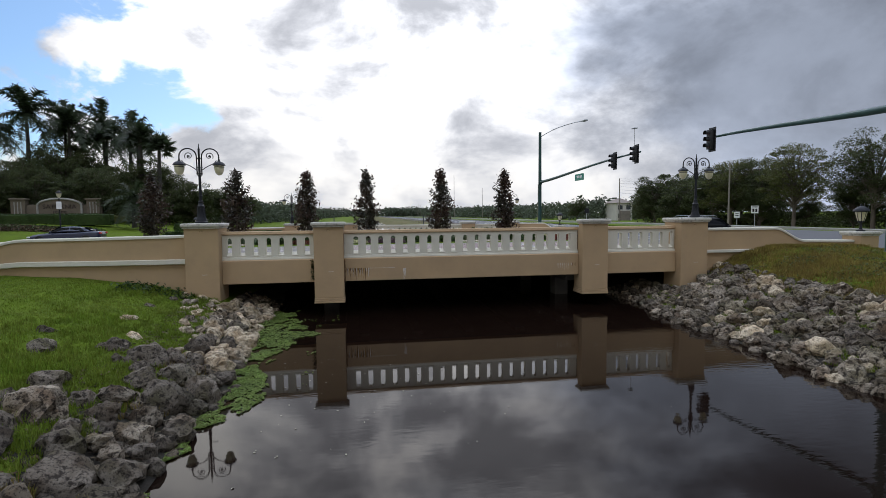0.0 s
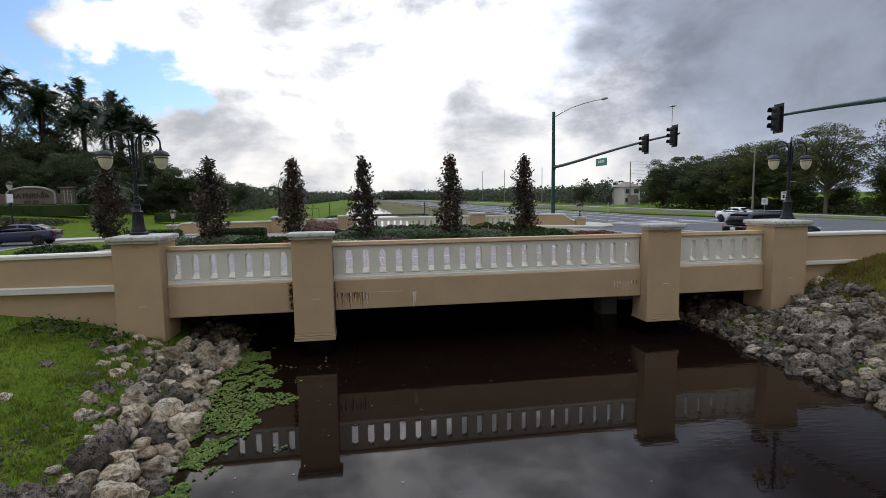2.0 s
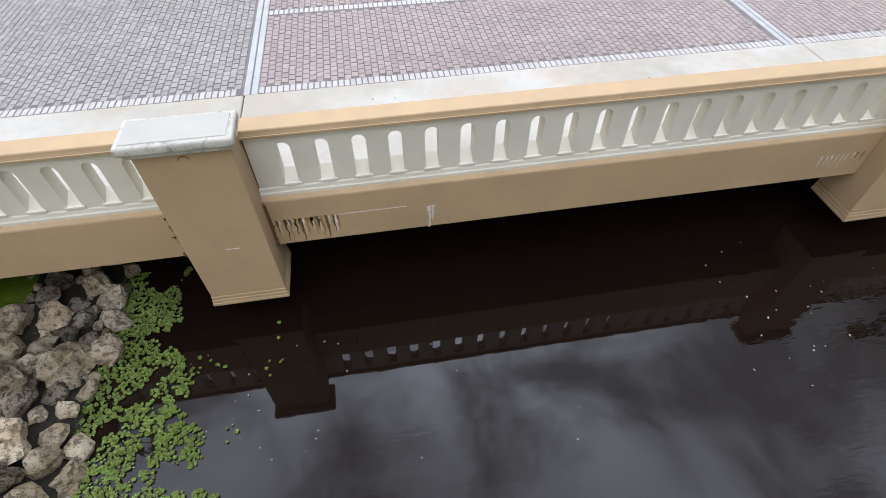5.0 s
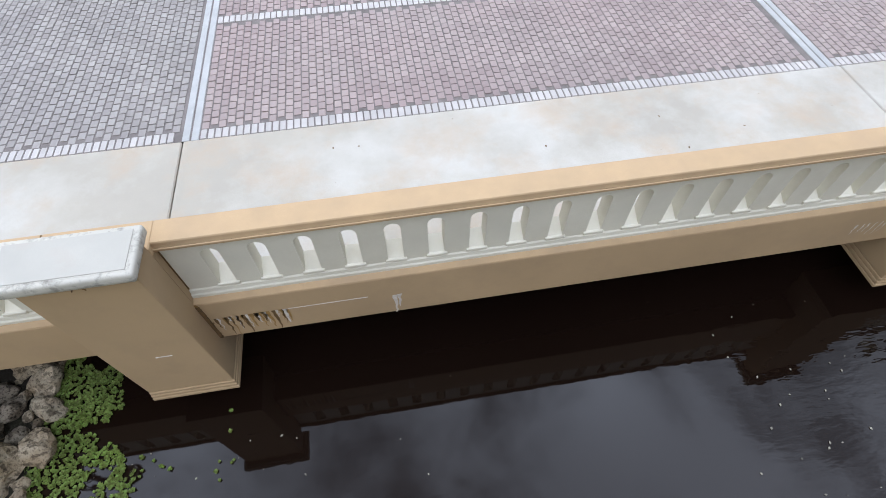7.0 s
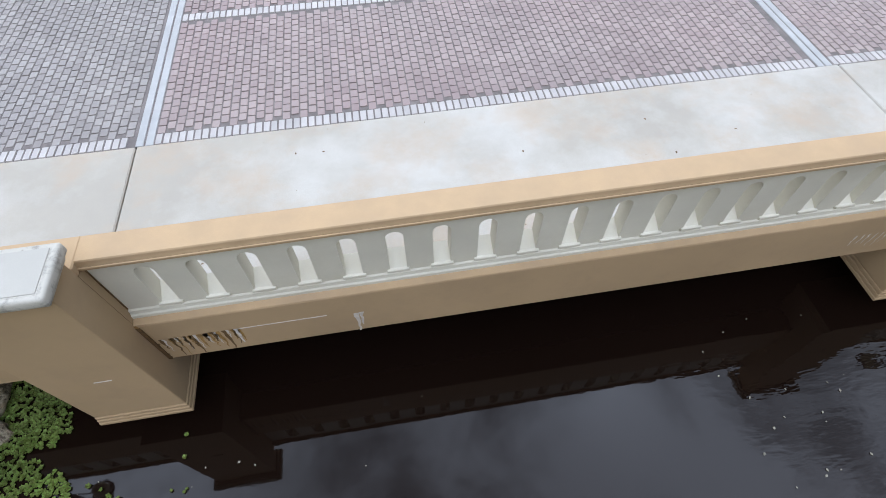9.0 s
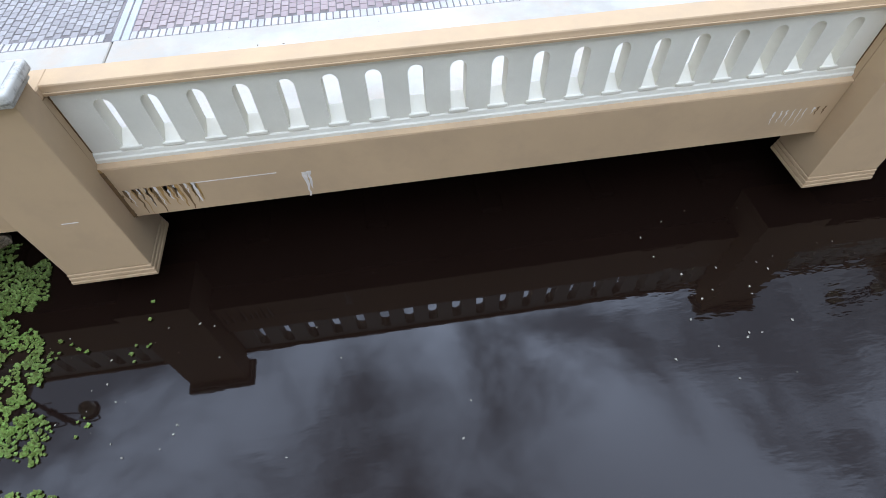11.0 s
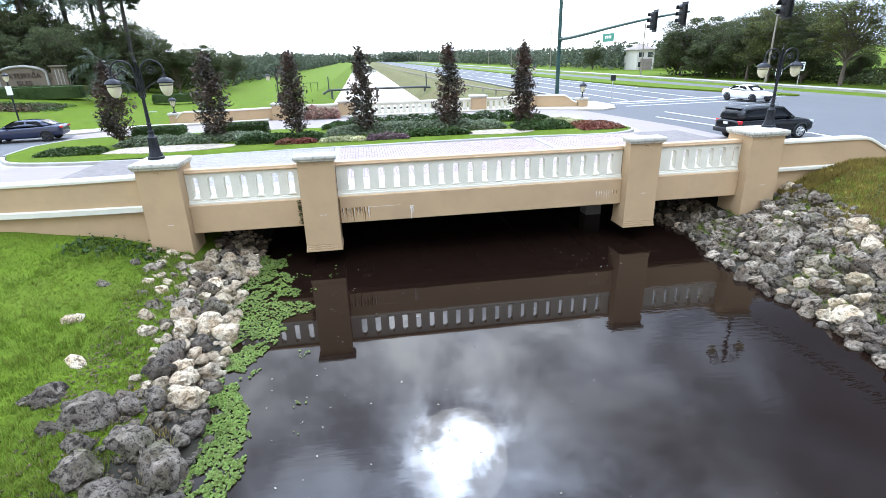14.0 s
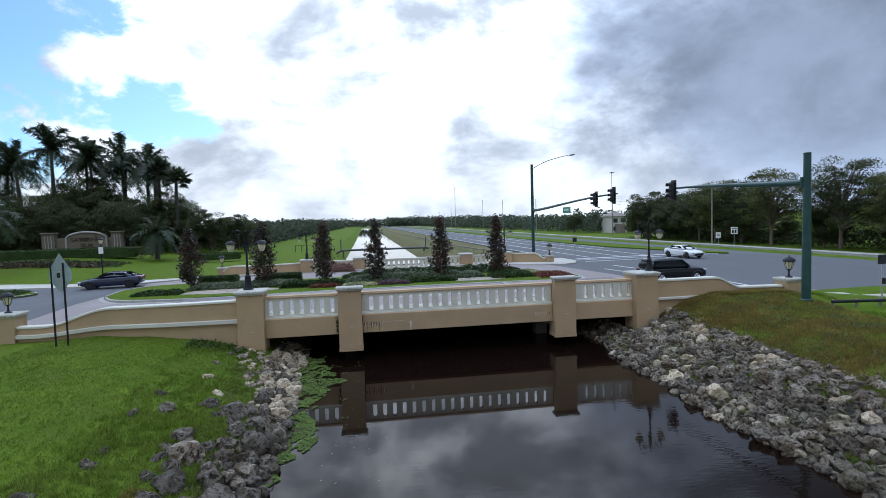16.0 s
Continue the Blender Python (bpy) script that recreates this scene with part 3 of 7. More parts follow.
gx = axis([(-1500, -300, 150), (-300, -80, 20), (-80, -24, 4), (-24, -9, 0.75), (-9, 0.0, 0.25), (0.0, 9.0, 1.0), (9.0, 16.0, 0.25), (16.0, 28.0, 0.75), (28, 80, 4), (80, 300, 20), (300, 1500, 150)])
gy = axis([(-900, -60, 60), (-60, -8, 4), (-8, 21, 0.4), (21, 42, 1.0), (42, 43, 0.5), (43, 100, 3), (100, 300, 12), (300, 1800, 100)])
gv = [(x, y, ground_z(x, y)) for y in gy for x in gx]
nx = len(gx)
gf = [(j * nx + i, j * nx + i + 1, (j + 1) * nx + i + 1, (j + 1) * nx + i) for j in range(len(gy) - 1) for i in range(nx - 1)]
ground = raw("ground", gv, gf, ["lawn", "bank", "dry_lawn"], smooth=True)
tagged(ground, "mown green lawn sloping to brown canal banks", "ground", kind="structure")
for p in ground.data.polygons:
    x, y, _ = p.center
    dl, dr = shore_left(y) - x, x - shore_right(y)
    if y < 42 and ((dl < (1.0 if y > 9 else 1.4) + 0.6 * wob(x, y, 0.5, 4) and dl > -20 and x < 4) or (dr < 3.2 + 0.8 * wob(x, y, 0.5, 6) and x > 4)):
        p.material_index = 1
    elif y > 46 and 9 < x < 21:
        p.material_index = 2
water = raw("water", [(-14, -250, -0.05), (22, -250, -0.05), (22, 600, -0.05), (-14, 600, -0.05)], [(0, 1, 2, 3)], "water")
tagged(water, "still dark brown canal water mirroring bridge and clouds", "water", kind="structure")


def slab(name, poly, z0, z1, mat, label, category="road", bevel=0.0):
    return tagged(part(name, prism(poly, z0, z1, bevel=bevel), mat), label, category, kind="structure")


# ---- roads and paving ----
highway = slab("road_highway", [(17.2, 19.5), (22.0, 19.4), (24.5, 17.5), (26.5, 12.0), (27.0, -200), (42.4, -200), (42.6, 900), (20.4, 900), (20.4, 50.5), (19.8, 46.5), (17.2, 44.5)], 1.40, 1.69, "asphalt", "worn grey asphalt highway running straight to the horizon", "road")
slab("road_exit", [(-40, 20.2), (-14, 21.1), (17.2, 21.1), (18.6, 24.0), (18.6, 30.5), (17.2, 40.2), (15.0, 43.0), (-5.0, 43.4), (-10.0, 42.4), (-14.8, 41.6), (-17.2, 39.9), (-20.5, 38.8), (-24.0, 38.8), (-30.0, 40.1), (-60, 41.5), (-60, 21.0)], 1.38, 1.704, "paving_far", "pale pinkish paved entrance road round a planted island", "road")
slab("road_left", [(-70, 21.5), (-24, 21.5), (-16.6, 23.5), (-17.2, 29.0), (-17.0, 33.0), (-16.8, 37.4), (-17.4, 39.75), (-20.5, 38.7), (-24.0, 38.7), (-30.0, 40.0), (-70, 41.9)], 1.40, 1.712, "asphalt", "grey asphalt entrance drive", "road")
slab("pavement_left", [(-70, 42.0), (-30.0, 40.2), (-24.0, 38.9), (-20.5, 38.9), (-17.2, 40.0), (-14.8, 41.7), (-10.0, 42.5), (-6.0, 43.2), (-6.0, 44.0), (-10.4, 43.4), (-14.6, 43.0), (-17.8, 42.0), (-20.5, 41.2), (-24.0, 41.3), (-30.0, 43.4), (-70, 45.5)], 1.40, 1.80, "concrete", "pale concrete footpath beside the lawn", "pavement", 0.02)
slab("pavement_far", [(-4.5, 43.2), (13.0, 43.2), (15.4, 41.6), (18.4, 40.1), (19.9, 40.9), (20.9, 43.4), (20.8, 46.8), (17.0, 46.2), (-4.5, 45.6)], 1.40, 1.80, "concrete", "pale concrete footpath along the far parapet", "pavement", 0.02)
slab("pavement_corner", [(14.4, 19.0), (21.0, 19.0), (23.3, 18.1), (24.9, 16.2), (25.8, 12.0), (26.3, -60), (27.0, -60), (26.6, 12.0), (25.6, 16.8), (23.6, 19.2), (21.2, 20.3), (17.4, 20.5), (14.4, 20.9)], 1.40, 1.82, "concrete", "pale concrete kerb and footpath at the corner", "pavement", 0.02)
slab("pavement_highway", [(45.2, -200), (46.8, -200), (48.8, 100), (49.4, 600), (47.8, 600), (47.2, 100)], 1.40, 1.76, "kerb", "straight concrete footpath beyond the highway", "pavement")
median_tip = [(38.4, 44.2), (38.8, 45.2), (38.6, 52), (37.6, 80), (37.0, 900), (33.2, 900), (33.4, 80), (34.0, 62), (37.4, 45.4), (38.0, 44.4)]
slab("median_strip", median_tip, 1.50, 1.84, "lawn", "raised grass strip between the carriageways", "median")


def marking(x0, y0, x1, y1, w, label="white painted lane line"):
    d = Vector((x1 - x0, y1 - y0)).normalized()
    o = Vector((d.y, -d.x)) * w / 2
    poly = [(x0 + o.x, y0 + o.y), (x1 + o.x, y1 + o.y), (x1 - o.x, y1 - o.y), (x0 - o.x, y0 - o.y)]
    return part("lane_line", prism(poly, 1.70, 1.716), "line", highway, label)


marking(22.6, 19.8, 22.9, 26.0, 0.16)
marking(22.9, 26.0, 21.9, 37.5, 0.16)
marking(20.9, 27.5, 19.8, 35.0, 0.16)
marking(21.8, 45.6, 36.0, 46.8, 0.5, "white stop line")
marking(21.4, 42.2, 32.5, 42.7, 0.22, "white crossing line")
marking(21.2, 44.2, 37.6, 44.8, 0.22, "white crossing line")
for lx in (24.0, 27.4, 30.6):
    marking(lx, 47.0, lx, 110.0, 0.14)
    for k in range(12):
        marking(lx, 114 + k * 12, lx, 118 + k * 12, 0.14)
marking(20.8, 51.0, 20.8, 400.0, 0.14)
marking(33.0, 62.0, 32.9, 400.0, 0.14)
marking(24.0, 18.8, 27.6, 6.0, 0.14)

# ---- near footpath, pavers and joints on the bridge ----
tagged(part("pavement_bridge", boxed(-0.47, 9.49, 18.745, 21.09, 1.60, 1.865, 0.015), "concrete"), "pale stained concrete footpath behind the parapet", "pavement", kind="structure")
for x0, x1, yn in ((-5.3, -0.49, 18.745), (-10.6, -5.31, 19.2), (9.51, 17.2, 18.745)):
    tagged(part("pavement_bridge", boxed(x0, x1, yn, 21.09, 1.60, 1.862, 0.015), "concrete"), "pale stained concrete footpath behind the parapet", "pavement", kind="structure")
paved = tagged(part("road_pavers", boxed(-10.6, 17.0, 21.09, 28.2, 1.60, 1.850), "sand_joint"), "clay paver carriageway in running bond with pale brick borders", "road", kind="structure")


def frustum(name, w, d, h, inset):
    v = [(-w / 2, -d / 2, 0), (w / 2, -d / 2, 0), (w / 2, d / 2, 0), (-w / 2, d / 2, 0), (-w / 2 + inset, -d / 2 + inset, h), (w / 2 - inset, -d / 2 + inset, h), (w / 2 - inset, d / 2 - inset, h), (-w / 2 + inset, d / 2 - inset, h)]
    me = bpy.data.meshes.new(name)
    me.from_pydata(v, [], [(4, 5, 6, 7), (0, 1, 5, 4), (1, 2, 6, 5), (2, 3, 7, 6), (3, 0, 4, 7)])
    return me


def many_blocks(name, spots, w, d, z, h, inset, mat, parent, label):
    """Blocks of one size laid at many spots (x, y, dz), joined in one mesh."""
    s = np.asarray(spots)
    k = len(s)
    base = np.array([(-w / 2, -d / 2, 0), (w / 2, -d / 2, 0), (w / 2, d / 2, 0), (-w / 2, d / 2, 0), (-w / 2 + inset, -d / 2 + inset, h), (w / 2 - inset, -d / 2 + inset, h), (w / 2 - inset, d / 2 - inset, h), (-w / 2 + inset, d / 2 - inset, h)])
    v = (base[None] + np.concatenate([s[:, :2], z + s[:, 2:3]], axis=1)[:, None]).reshape(-1, 3)
    fb = np.array([(4, 5, 6, 7), (0, 1, 5, 4), (1, 2, 6, 5), (2, 3, 7, 6), (3, 0, 4, 7)])
    f = (fb[None] + (np.arange(k) * 8)[:, None, None]).reshape(-1, 4)
    ob = raw(name, v, f.tolist(), mat, parent, label)
    ob["kind"] = "stuff"
    return ob


def paver_field(x0, x1, mat, label, singles=0):
    """Running bond between two joints: rows along y, the nearest as single pieces."""
    spots = []
    sx, sy = 0.118, 0.156
    cols = int((x1 - x0) / sx)
    for i in range(cols):
        for j in range(43):
            y = 21.37 + (j + 0.5 * (i % 2)) * sy
            if singles and abs(y - 24.08) < 0.17:
                continue
            spots.append((x0 + (i + 0.5) * sx, y, 0.004 * random.uniform(-1, 1)))
    spots.sort(key=lambda s: s[1])
    if singles:
        me = frustum("paver", 0.111, 0.149, 0.03, 0.006)
        me.materials.append(M[mat])
        picked = [s for s in spots if 2.0 < s[0] < 7.0][:singles]
        chosen = set(picked)
        for s in picked:
            ob = new("paver", me)
            ob.parent = paved
            ob.matrix_basis = pose(s[0], s[1], 1.83 + s[2])
        spots = [s for s in spots if s not in chosen]
    many_blocks("paver_rest", spots, 0.108, 0.146, 1.83, 0.03, 0.006, mat, paved, label)


def joint_strip(x):
    bm = boxed(x - 0.115, x - 0.012, 21.09, 28.2, 1.78, 1.862, 0.006)
    part("joint_strip", bm, "strip", paved, "grey concrete expansion joint")
    part("joint_strip", boxed(x + 0.012, x + 0.115, 21.09, 28.2, 1.78, 1.860, 0.006), "strip", paved, "grey concrete expansion joint")


def soldier_row(x0, x1, y, d, singles):
    k = int((x1 - x0) / 0.1)
    spots = [(x0 + 0.05 + i * 0.1, y, 0.003 * random.uniform(-1, 1)) for i in range(k)]
    if singles:
        me = frustum("soldier_brick", 0.088, d, 0.034, 0.006)
        me.materials.append(M["paver_white"])
        for s in spots:
            ob = new("soldier_brick", me)
            ob.parent = paved
            ob.matrix_basis = pose(s[0], s[1], 1.83 + s[2])
    else:
        many_blocks("soldier_brick_rest", spots, 0.088, d, 1.83, 0.034, 0.006, "paver_white", paved, "row of pale bricks")


# ---- bridge ----
bridge = thing("bridge", 4.5, 18.3, 0.0, "tan stucco road bridge with cream pierced parapet over dark water", "bridge")


def arch_panel(x0, x1, n, yf, yb, z0, z1, parent, first=None, pitch=None):
    """A parapet panel pierced by n slots with round heads and sloping sills."""
    bm = bmesh.new()
    w, zb, zt = 0.178, z0 + 0.08, z1 - 0.115
    r = w / 2
    seg = 8
    pitch = pitch or (x1 - x0) / n
    first = first or x0 + pitch / 2
    for i in range(n):
        c = first + i * pitch
        a, b = (x0 if i == 0 else c - pitch / 2), (x1 if i == n - 1 else c + pitch / 2)
        arc = [(c - r * math.cos(math.pi * k / seg), zt - r + r * math.sin(math.pi * k / seg)) for k in range(seg + 1)]
        for y, flip in ((yf, False), (yb, True)):
            zs = zb if y == yf else zb + 0.10
            V = lambda x, z: bm.verts.new((x, y, z))
            polys = [[(a, z0), (b, z0), (b, zs), (c + r, zs), (c - r, zs), (a, zs)]]
            polys.append([(a, zs), (c - r, zs), (c - r, zt - r), (a, zt - r)])
            polys.append([(c + r, zs), (b, zs), (b, zt - r), (c + r, zt - r)])
            half = seg // 2
            polys.append([(a, zt - r)] + arc[:half + 1] + [(c, z1), (a, z1)])
            polys.append([(c, z1)] + arc[half:] + [(b, zt - r), (b, z1)])
            for p in polys:
                f = [V(x, z) for x, z in p]
                bm.faces.new(f[::-1] if flip else f)
        outline_f = [(c - r, zb)] + arc + [(c + r, zb)]
        outline_b = [(c - r, zb + 0.10)] + arc + [(c + r, zb + 0.10)]
        vf = [bm.verts.new((x, yf, z)) for x, z in outline_f]
        vb = [bm.verts.new((x, yb, z)) for x, z in outline_b]
        for k in range(len(vf)):
            m = (k + 1) % len(vf)
            bm.faces.new((vf[k], vf[m], vb[m], vb[k]))
        # raised sill lip under each slot
        box(bm, c - r - 0.03, c + r + 0.03, yf - 0.025, yf + 0.02, zb - 0.035, zb + 0.005, 0.006)
    bmesh.ops.remove_doubles(bm, verts=bm.verts, dist=0.0004)
    bmesh.ops.recalc_face_normals(bm, faces=bm.faces)
    return part("parapet_panel", bm, "cream", parent, "cream panel pierced by round-headed slots")


BAYS = ((-4.2, -1.03, 7, -3.965, 0.4435), (0.0, 8.98, 19, 0.43, 0.4533), (10.02, 13.1, 6, 10.74, 0.44))
for x0, x1, n, first, pitch in BAYS:
    arch_panel(x0, x1, n, 18.46, 18.66, 2.05, 2.87, bridge, first, pitch)
    part("parapet_base", sweep([(x0, 18.5, 0), (x1, 18.5, 0)], [(0.085, 1.965), (0.085, 2.015), (0.068, 2.03), (0.060, 2.075), (0.035, 2.09), (-0.175, 2.09), (-0.175, 1.965)]), "cream", bridge, "cream moulded base course")
    part("beam", boxed(x0, x1, 18.34, 18.74, 1.135, 1.94, 0.012), "stucco", bridge, "tan stucco fascia beam with drip stains")
    part("ledge", sweep([(x0, 18.5, 0), (x1, 18.5, 0)], [(0.158, 1.938), (0.155, 1.950), (0.086, 1.972), (-0.17, 1.972), (-0.17, 1.938)]), "peach", bridge, "peach painted sloping ledge above the beam")
    part("coping", sweep([(x0, 18.5, 0), (x1, 18.5, 0)], [(0.03, 2.85), (0.062, 2.862), (0.066, 2.872), (0.092, 2.876), (0.094, 2.905), (0.080, 2.912), (0.072, 2.935), (0.066, 2.968), (0.056, 2.98), (-0.205, 2.98), (-0.222, 2.965), (-0.222, 2.905), (-0.15, 2.86)]), "peach", bridge, "peach painted moulded coping")
part("deck_slab", boxed(-5.0, 13.9, 18.79, 45.3, 1.15, 1.60), "under", bridge, "dark concrete deck soffit")
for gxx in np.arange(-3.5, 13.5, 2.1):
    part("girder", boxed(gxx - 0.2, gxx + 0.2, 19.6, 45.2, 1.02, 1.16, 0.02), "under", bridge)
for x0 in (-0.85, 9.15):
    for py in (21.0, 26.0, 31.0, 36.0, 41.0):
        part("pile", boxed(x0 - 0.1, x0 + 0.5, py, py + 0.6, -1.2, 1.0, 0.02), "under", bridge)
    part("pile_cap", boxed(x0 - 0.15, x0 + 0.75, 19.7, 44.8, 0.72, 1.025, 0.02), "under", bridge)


def pier_cap(x0, x1, y0, y1, z, parent):
    o = 0.085
    bm = bmesh.new()
    for inset, za, zb, bv in ((0.045, z - 0.06, z, 0.015), (0.0, z, z + 0.115, 0.03)):
        box(bm, x0 - o + inset, x1 + o - inset, y0 - o + inset, y1 + o - inset, za, zb, bv, 3)
    cap = part("pier_cap", bm, "cap", parent, "weathered cast stone cap with rounded edge", True)
    # a thin dirty seam frames the bleached top
    part("seam", boxed(x0 - 0.034, x1 + 0.034, y0 - 0.034, y1 + 0.034, z + 0.11, z + 0.117), "cap", cap, "dark hairline seam")
    part("cap_top", boxed(x0 - 0.024, x1 + 0.024, y0 - 0.024, y1 + 0.024, z + 0.112, z + 0.124, 0.005, 2), "cap_top", cap, "bleached flat top")
    return cap


PIERS = ((-5.30, -4.20, 0.45, False), (-1.03, 0.0, 0.41, True), (8.98, 10.02, 0.41, True), (13.1, 14.25, 0.45, False))
for x0, x1, zb, ribs in PIERS:
    # shaft, with the lower part standing clear in front of the beam
    y_back = 18.80 if ribs else 19.15
    y_top = 18.36 if ribs else 19.15
    outline = [(18.0, zb + (0.19 if ribs else 0.0)), (y_back, zb + (0.19 if ribs else 0.0)), (y_back, 1.10), (y_top, 1.10), (y_top, 3.17), (18.0, 3.17)]
    bm = bmesh.new()
    f = bm.faces.new([bm.verts.new((x0, y, z)) for y, z in outline])
    r = bmesh.ops.extrude_face_region(bm, geom=[f])
    bmesh.ops.translate(bm, vec=(x1 - x0, 0, 0), verts=[v for v in r["geom"] if isinstance(v, bmesh.types.BMVert)])
    bmesh.ops.recalc_face_normals(bm, faces=bm.faces)
    bmesh.ops.bevel(bm, geom=bm.edges[:], offset=0.012, segments=2, affect="EDGES", profile=0.5)
    pier = part("pier", bm, "stucco", bridge, "tan stucco pier")
    for k in range(3 if ribs else 0):
        o = 0.007 * (k + 1)
        part("foot_course", boxed(x0 - o, x1 + o, 18.0 - 1.6 * o, y_back + o, 0.60 - 0.063 * (k + 1), 0.594 - 0.063 * k, 0.008), "stucco", pier, "thin stepped course at the pier's foot")
    # small moulded keystone mark and repair scar on the front
    cx = (x0 + x1) / 2
    part("scar", boxed(cx - 0.02, cx + 0.16, 17.992, 18.0, 1.52, 1.535, 0.003), "stain_white", pier, "thin pale plaster scar")
    part("hook", tubed([(cx + 0.06 * math.cos(a), 17.996, 2.98 + 0.06 * math.sin(a)) for a in np.linspace(0.2, 2.9, 9)], 0.006, 5), "stain_dark", pier, "small curved mark")
    if ribs:
        # the shallow engaged pier stands against the parapet, which runs on behind it
        part("pier_core", boxed(x0 + 0.004, x1 - 0.004, 18.362, 18.66, 1.145, 2.86), "stucco", pier)
        part("coping", boxed(x0 + 0.002, x1 - 0.002, 18.362, 18.722, 2.862, 2.978, 0.012), "peach", pier, "peach painted coping behind the pier")
        pier_cap(x0, x1, 17.965, y_top - 0.02, 3.17, pier)
    else:
        pier_cap(x0, x1, 17.98, 19.15, 3.17, pier)


def stain(x, ztop, length, w, mat, seed):
    """A run of lime or rust down the beam's face."""
    random.seed(seed)
    pts_l, pts_r = [], []
    k = 7
    for i in range(k + 1):
        t = i / k
        hw = w * (0.5 + 0.5 * random.random()) * (1 - 0.75 * t) / 2
        cx = x + 0.012 * random.uniform(-1, 1)
        z = ztop - length * t
        pts_l.append((cx - hw, z))
        pts_r.append((cx + hw, z))
    bm = bmesh.new()
    L = [bm.verts.new((a, 18.337, z)) for a, z in pts_l]
    R = [bm.verts.new((a, 18.337, z)) for a, z in pts_r]
    for i in range(k):
        bm.faces.new((L[i], R[i], R[i + 1], L[i + 1]))
    return part("drip_stain", bm, mat, bridge)


for i in range(24):
    random.seed(50 + i)
    stain(0.10 + i * 0.036 + random.uniform(-0.02, 0.02), 1.60, random.uniform(0.14, 0.46), random.uniform(0.025, 0.07), ("stain_dark", "stain_white", "stain_gold")[i % 3], 100 + i)
for i in range(9):
    random.seed(80 + i)
    stain(8.15 + i * 0.085 + random.uniform(-0.02, 0.02), 1.60, random.uniform(0.10, 0.30), random.uniform(0.02, 0.05), "stain_white" if i < 7 else "stain_dark", 200 + i)
stain(2.16, 1.55, 0.42, 0.09, "stain_white", 301)
stain(2.22, 1.56, 0.30, 0.06, "stain_white", 302)
for i in range(9):
    stain(0.015 + 0.012 * (i % 3), 1.95 - 0.085 * i, random.uniform(0.10, 0.24), random.uniform(0.03, 0.06), "stain_dark" if i % 3 else "stain_gold", 400 + i)
part("crack", boxed(0.9, 1.85, 18.335, 18.34, 1.585, 1.595), "stain_white", bridge, "fine horizontal crack")
for x0, x1, *_ in BAYS:
    part("coping_seam", boxed(x0 + 0.01, x1 - 0.01, 18.418, 18.424, 2.907, 2.912), "stain_dark", bridge, "thin dark seam along the coping")
for xj in (0.002, 8.978, -1.032, 10.022):
    part("joint_gap", boxed(xj - 0.008, xj + 0.008, 18.452, 18.47, 2.1, 2.86), "stain_dark", bridge, "dark weathered joint beside the pier")
for x0 in (0.012, -1.04):
    part("joint_gap", boxed(x0 - 0.012, x0 + 0.03, 18.33, 18.34, 1.14, 1.9), "stain_dark", bridge, "dark weathered joint beside the pier")


# ---- wing walls ----
def s_curve(t):
    t = max(0.0, min(1.0, t))
    return t * t * (3 - 2 * t)


def wing_wall(name, path, top, z_bottom, label):
    """Stucco wall along a plan path; top(d) gives its height along the way."""
    w = thing(name, path[0][0], path[0][1], 0, label, "wall")
    pts, dist = [], 0.0
    dense = curve_pts([(x, y, 0) for x, y in path], 14)
    heights = []
    for i, p in enumerate(dense):
        if i:
            dist += math.dist(p, dense[i - 1])
        heights.append(top(dist))
    for nm, half, mat, lo, hi, lab in (("wall", 0.16, "stucco", None, 0.0, ""), ("coping", 0.205, "cream", -0.012, 0.085, "cream coping")):
        bm = bmesh.new()
        rings = []
        for i, (p, h) in enumerate(zip(dense, heights)):
            d = Vector(dense[min(i + 1, len(dense) - 1)]) - Vector(dense[max(i - 1, 0)])
            d.normalize()
            o = Vector((d.y, -d.x, 0)) * half
            a, b = (z_bottom if lo is None else h + lo), h + hi
            P = Vector(p)
            ch = 0.0 if lo is None else 0.03
            sec = [(-1, a), (1, a), (1, b - ch), (1 - ch * 4, b), (-1 + ch * 4, b), (-1, b - ch)] if lo is not None else [(-1, a), (1, a), (1, b), (-1, b)]
            rings.append([bm.verts.new(P + o * s + Vector((0, 0, z))) for s, z in sec])
        k = len(rings[0])
        for r0, r1 in zip(rings, rings[1:]):
            for j in range(k):
                bm.faces.new((r0[j], r0[(j + 1) % k], r1[(j + 1) % k], r1[j]))
        bm.faces.new(rings[0])
        bm.faces.new(rings[-1][::-1])
        bmesh.ops.recalc_face_normals(bm, faces=bm.faces)
        part(nm, bm, mat, w, lab)
    return w, dense


def end_pier(parent, x, y, z0, z1, s=0.44):
    p = part("end_pier", boxed(x - s, x + s, y - s, y + s, z0, z1, 0.012), "stucco", parent, "square tan stucco end pier")
    pier_cap(x - s, x + s, y - s, y + s, z1, p)
    return p


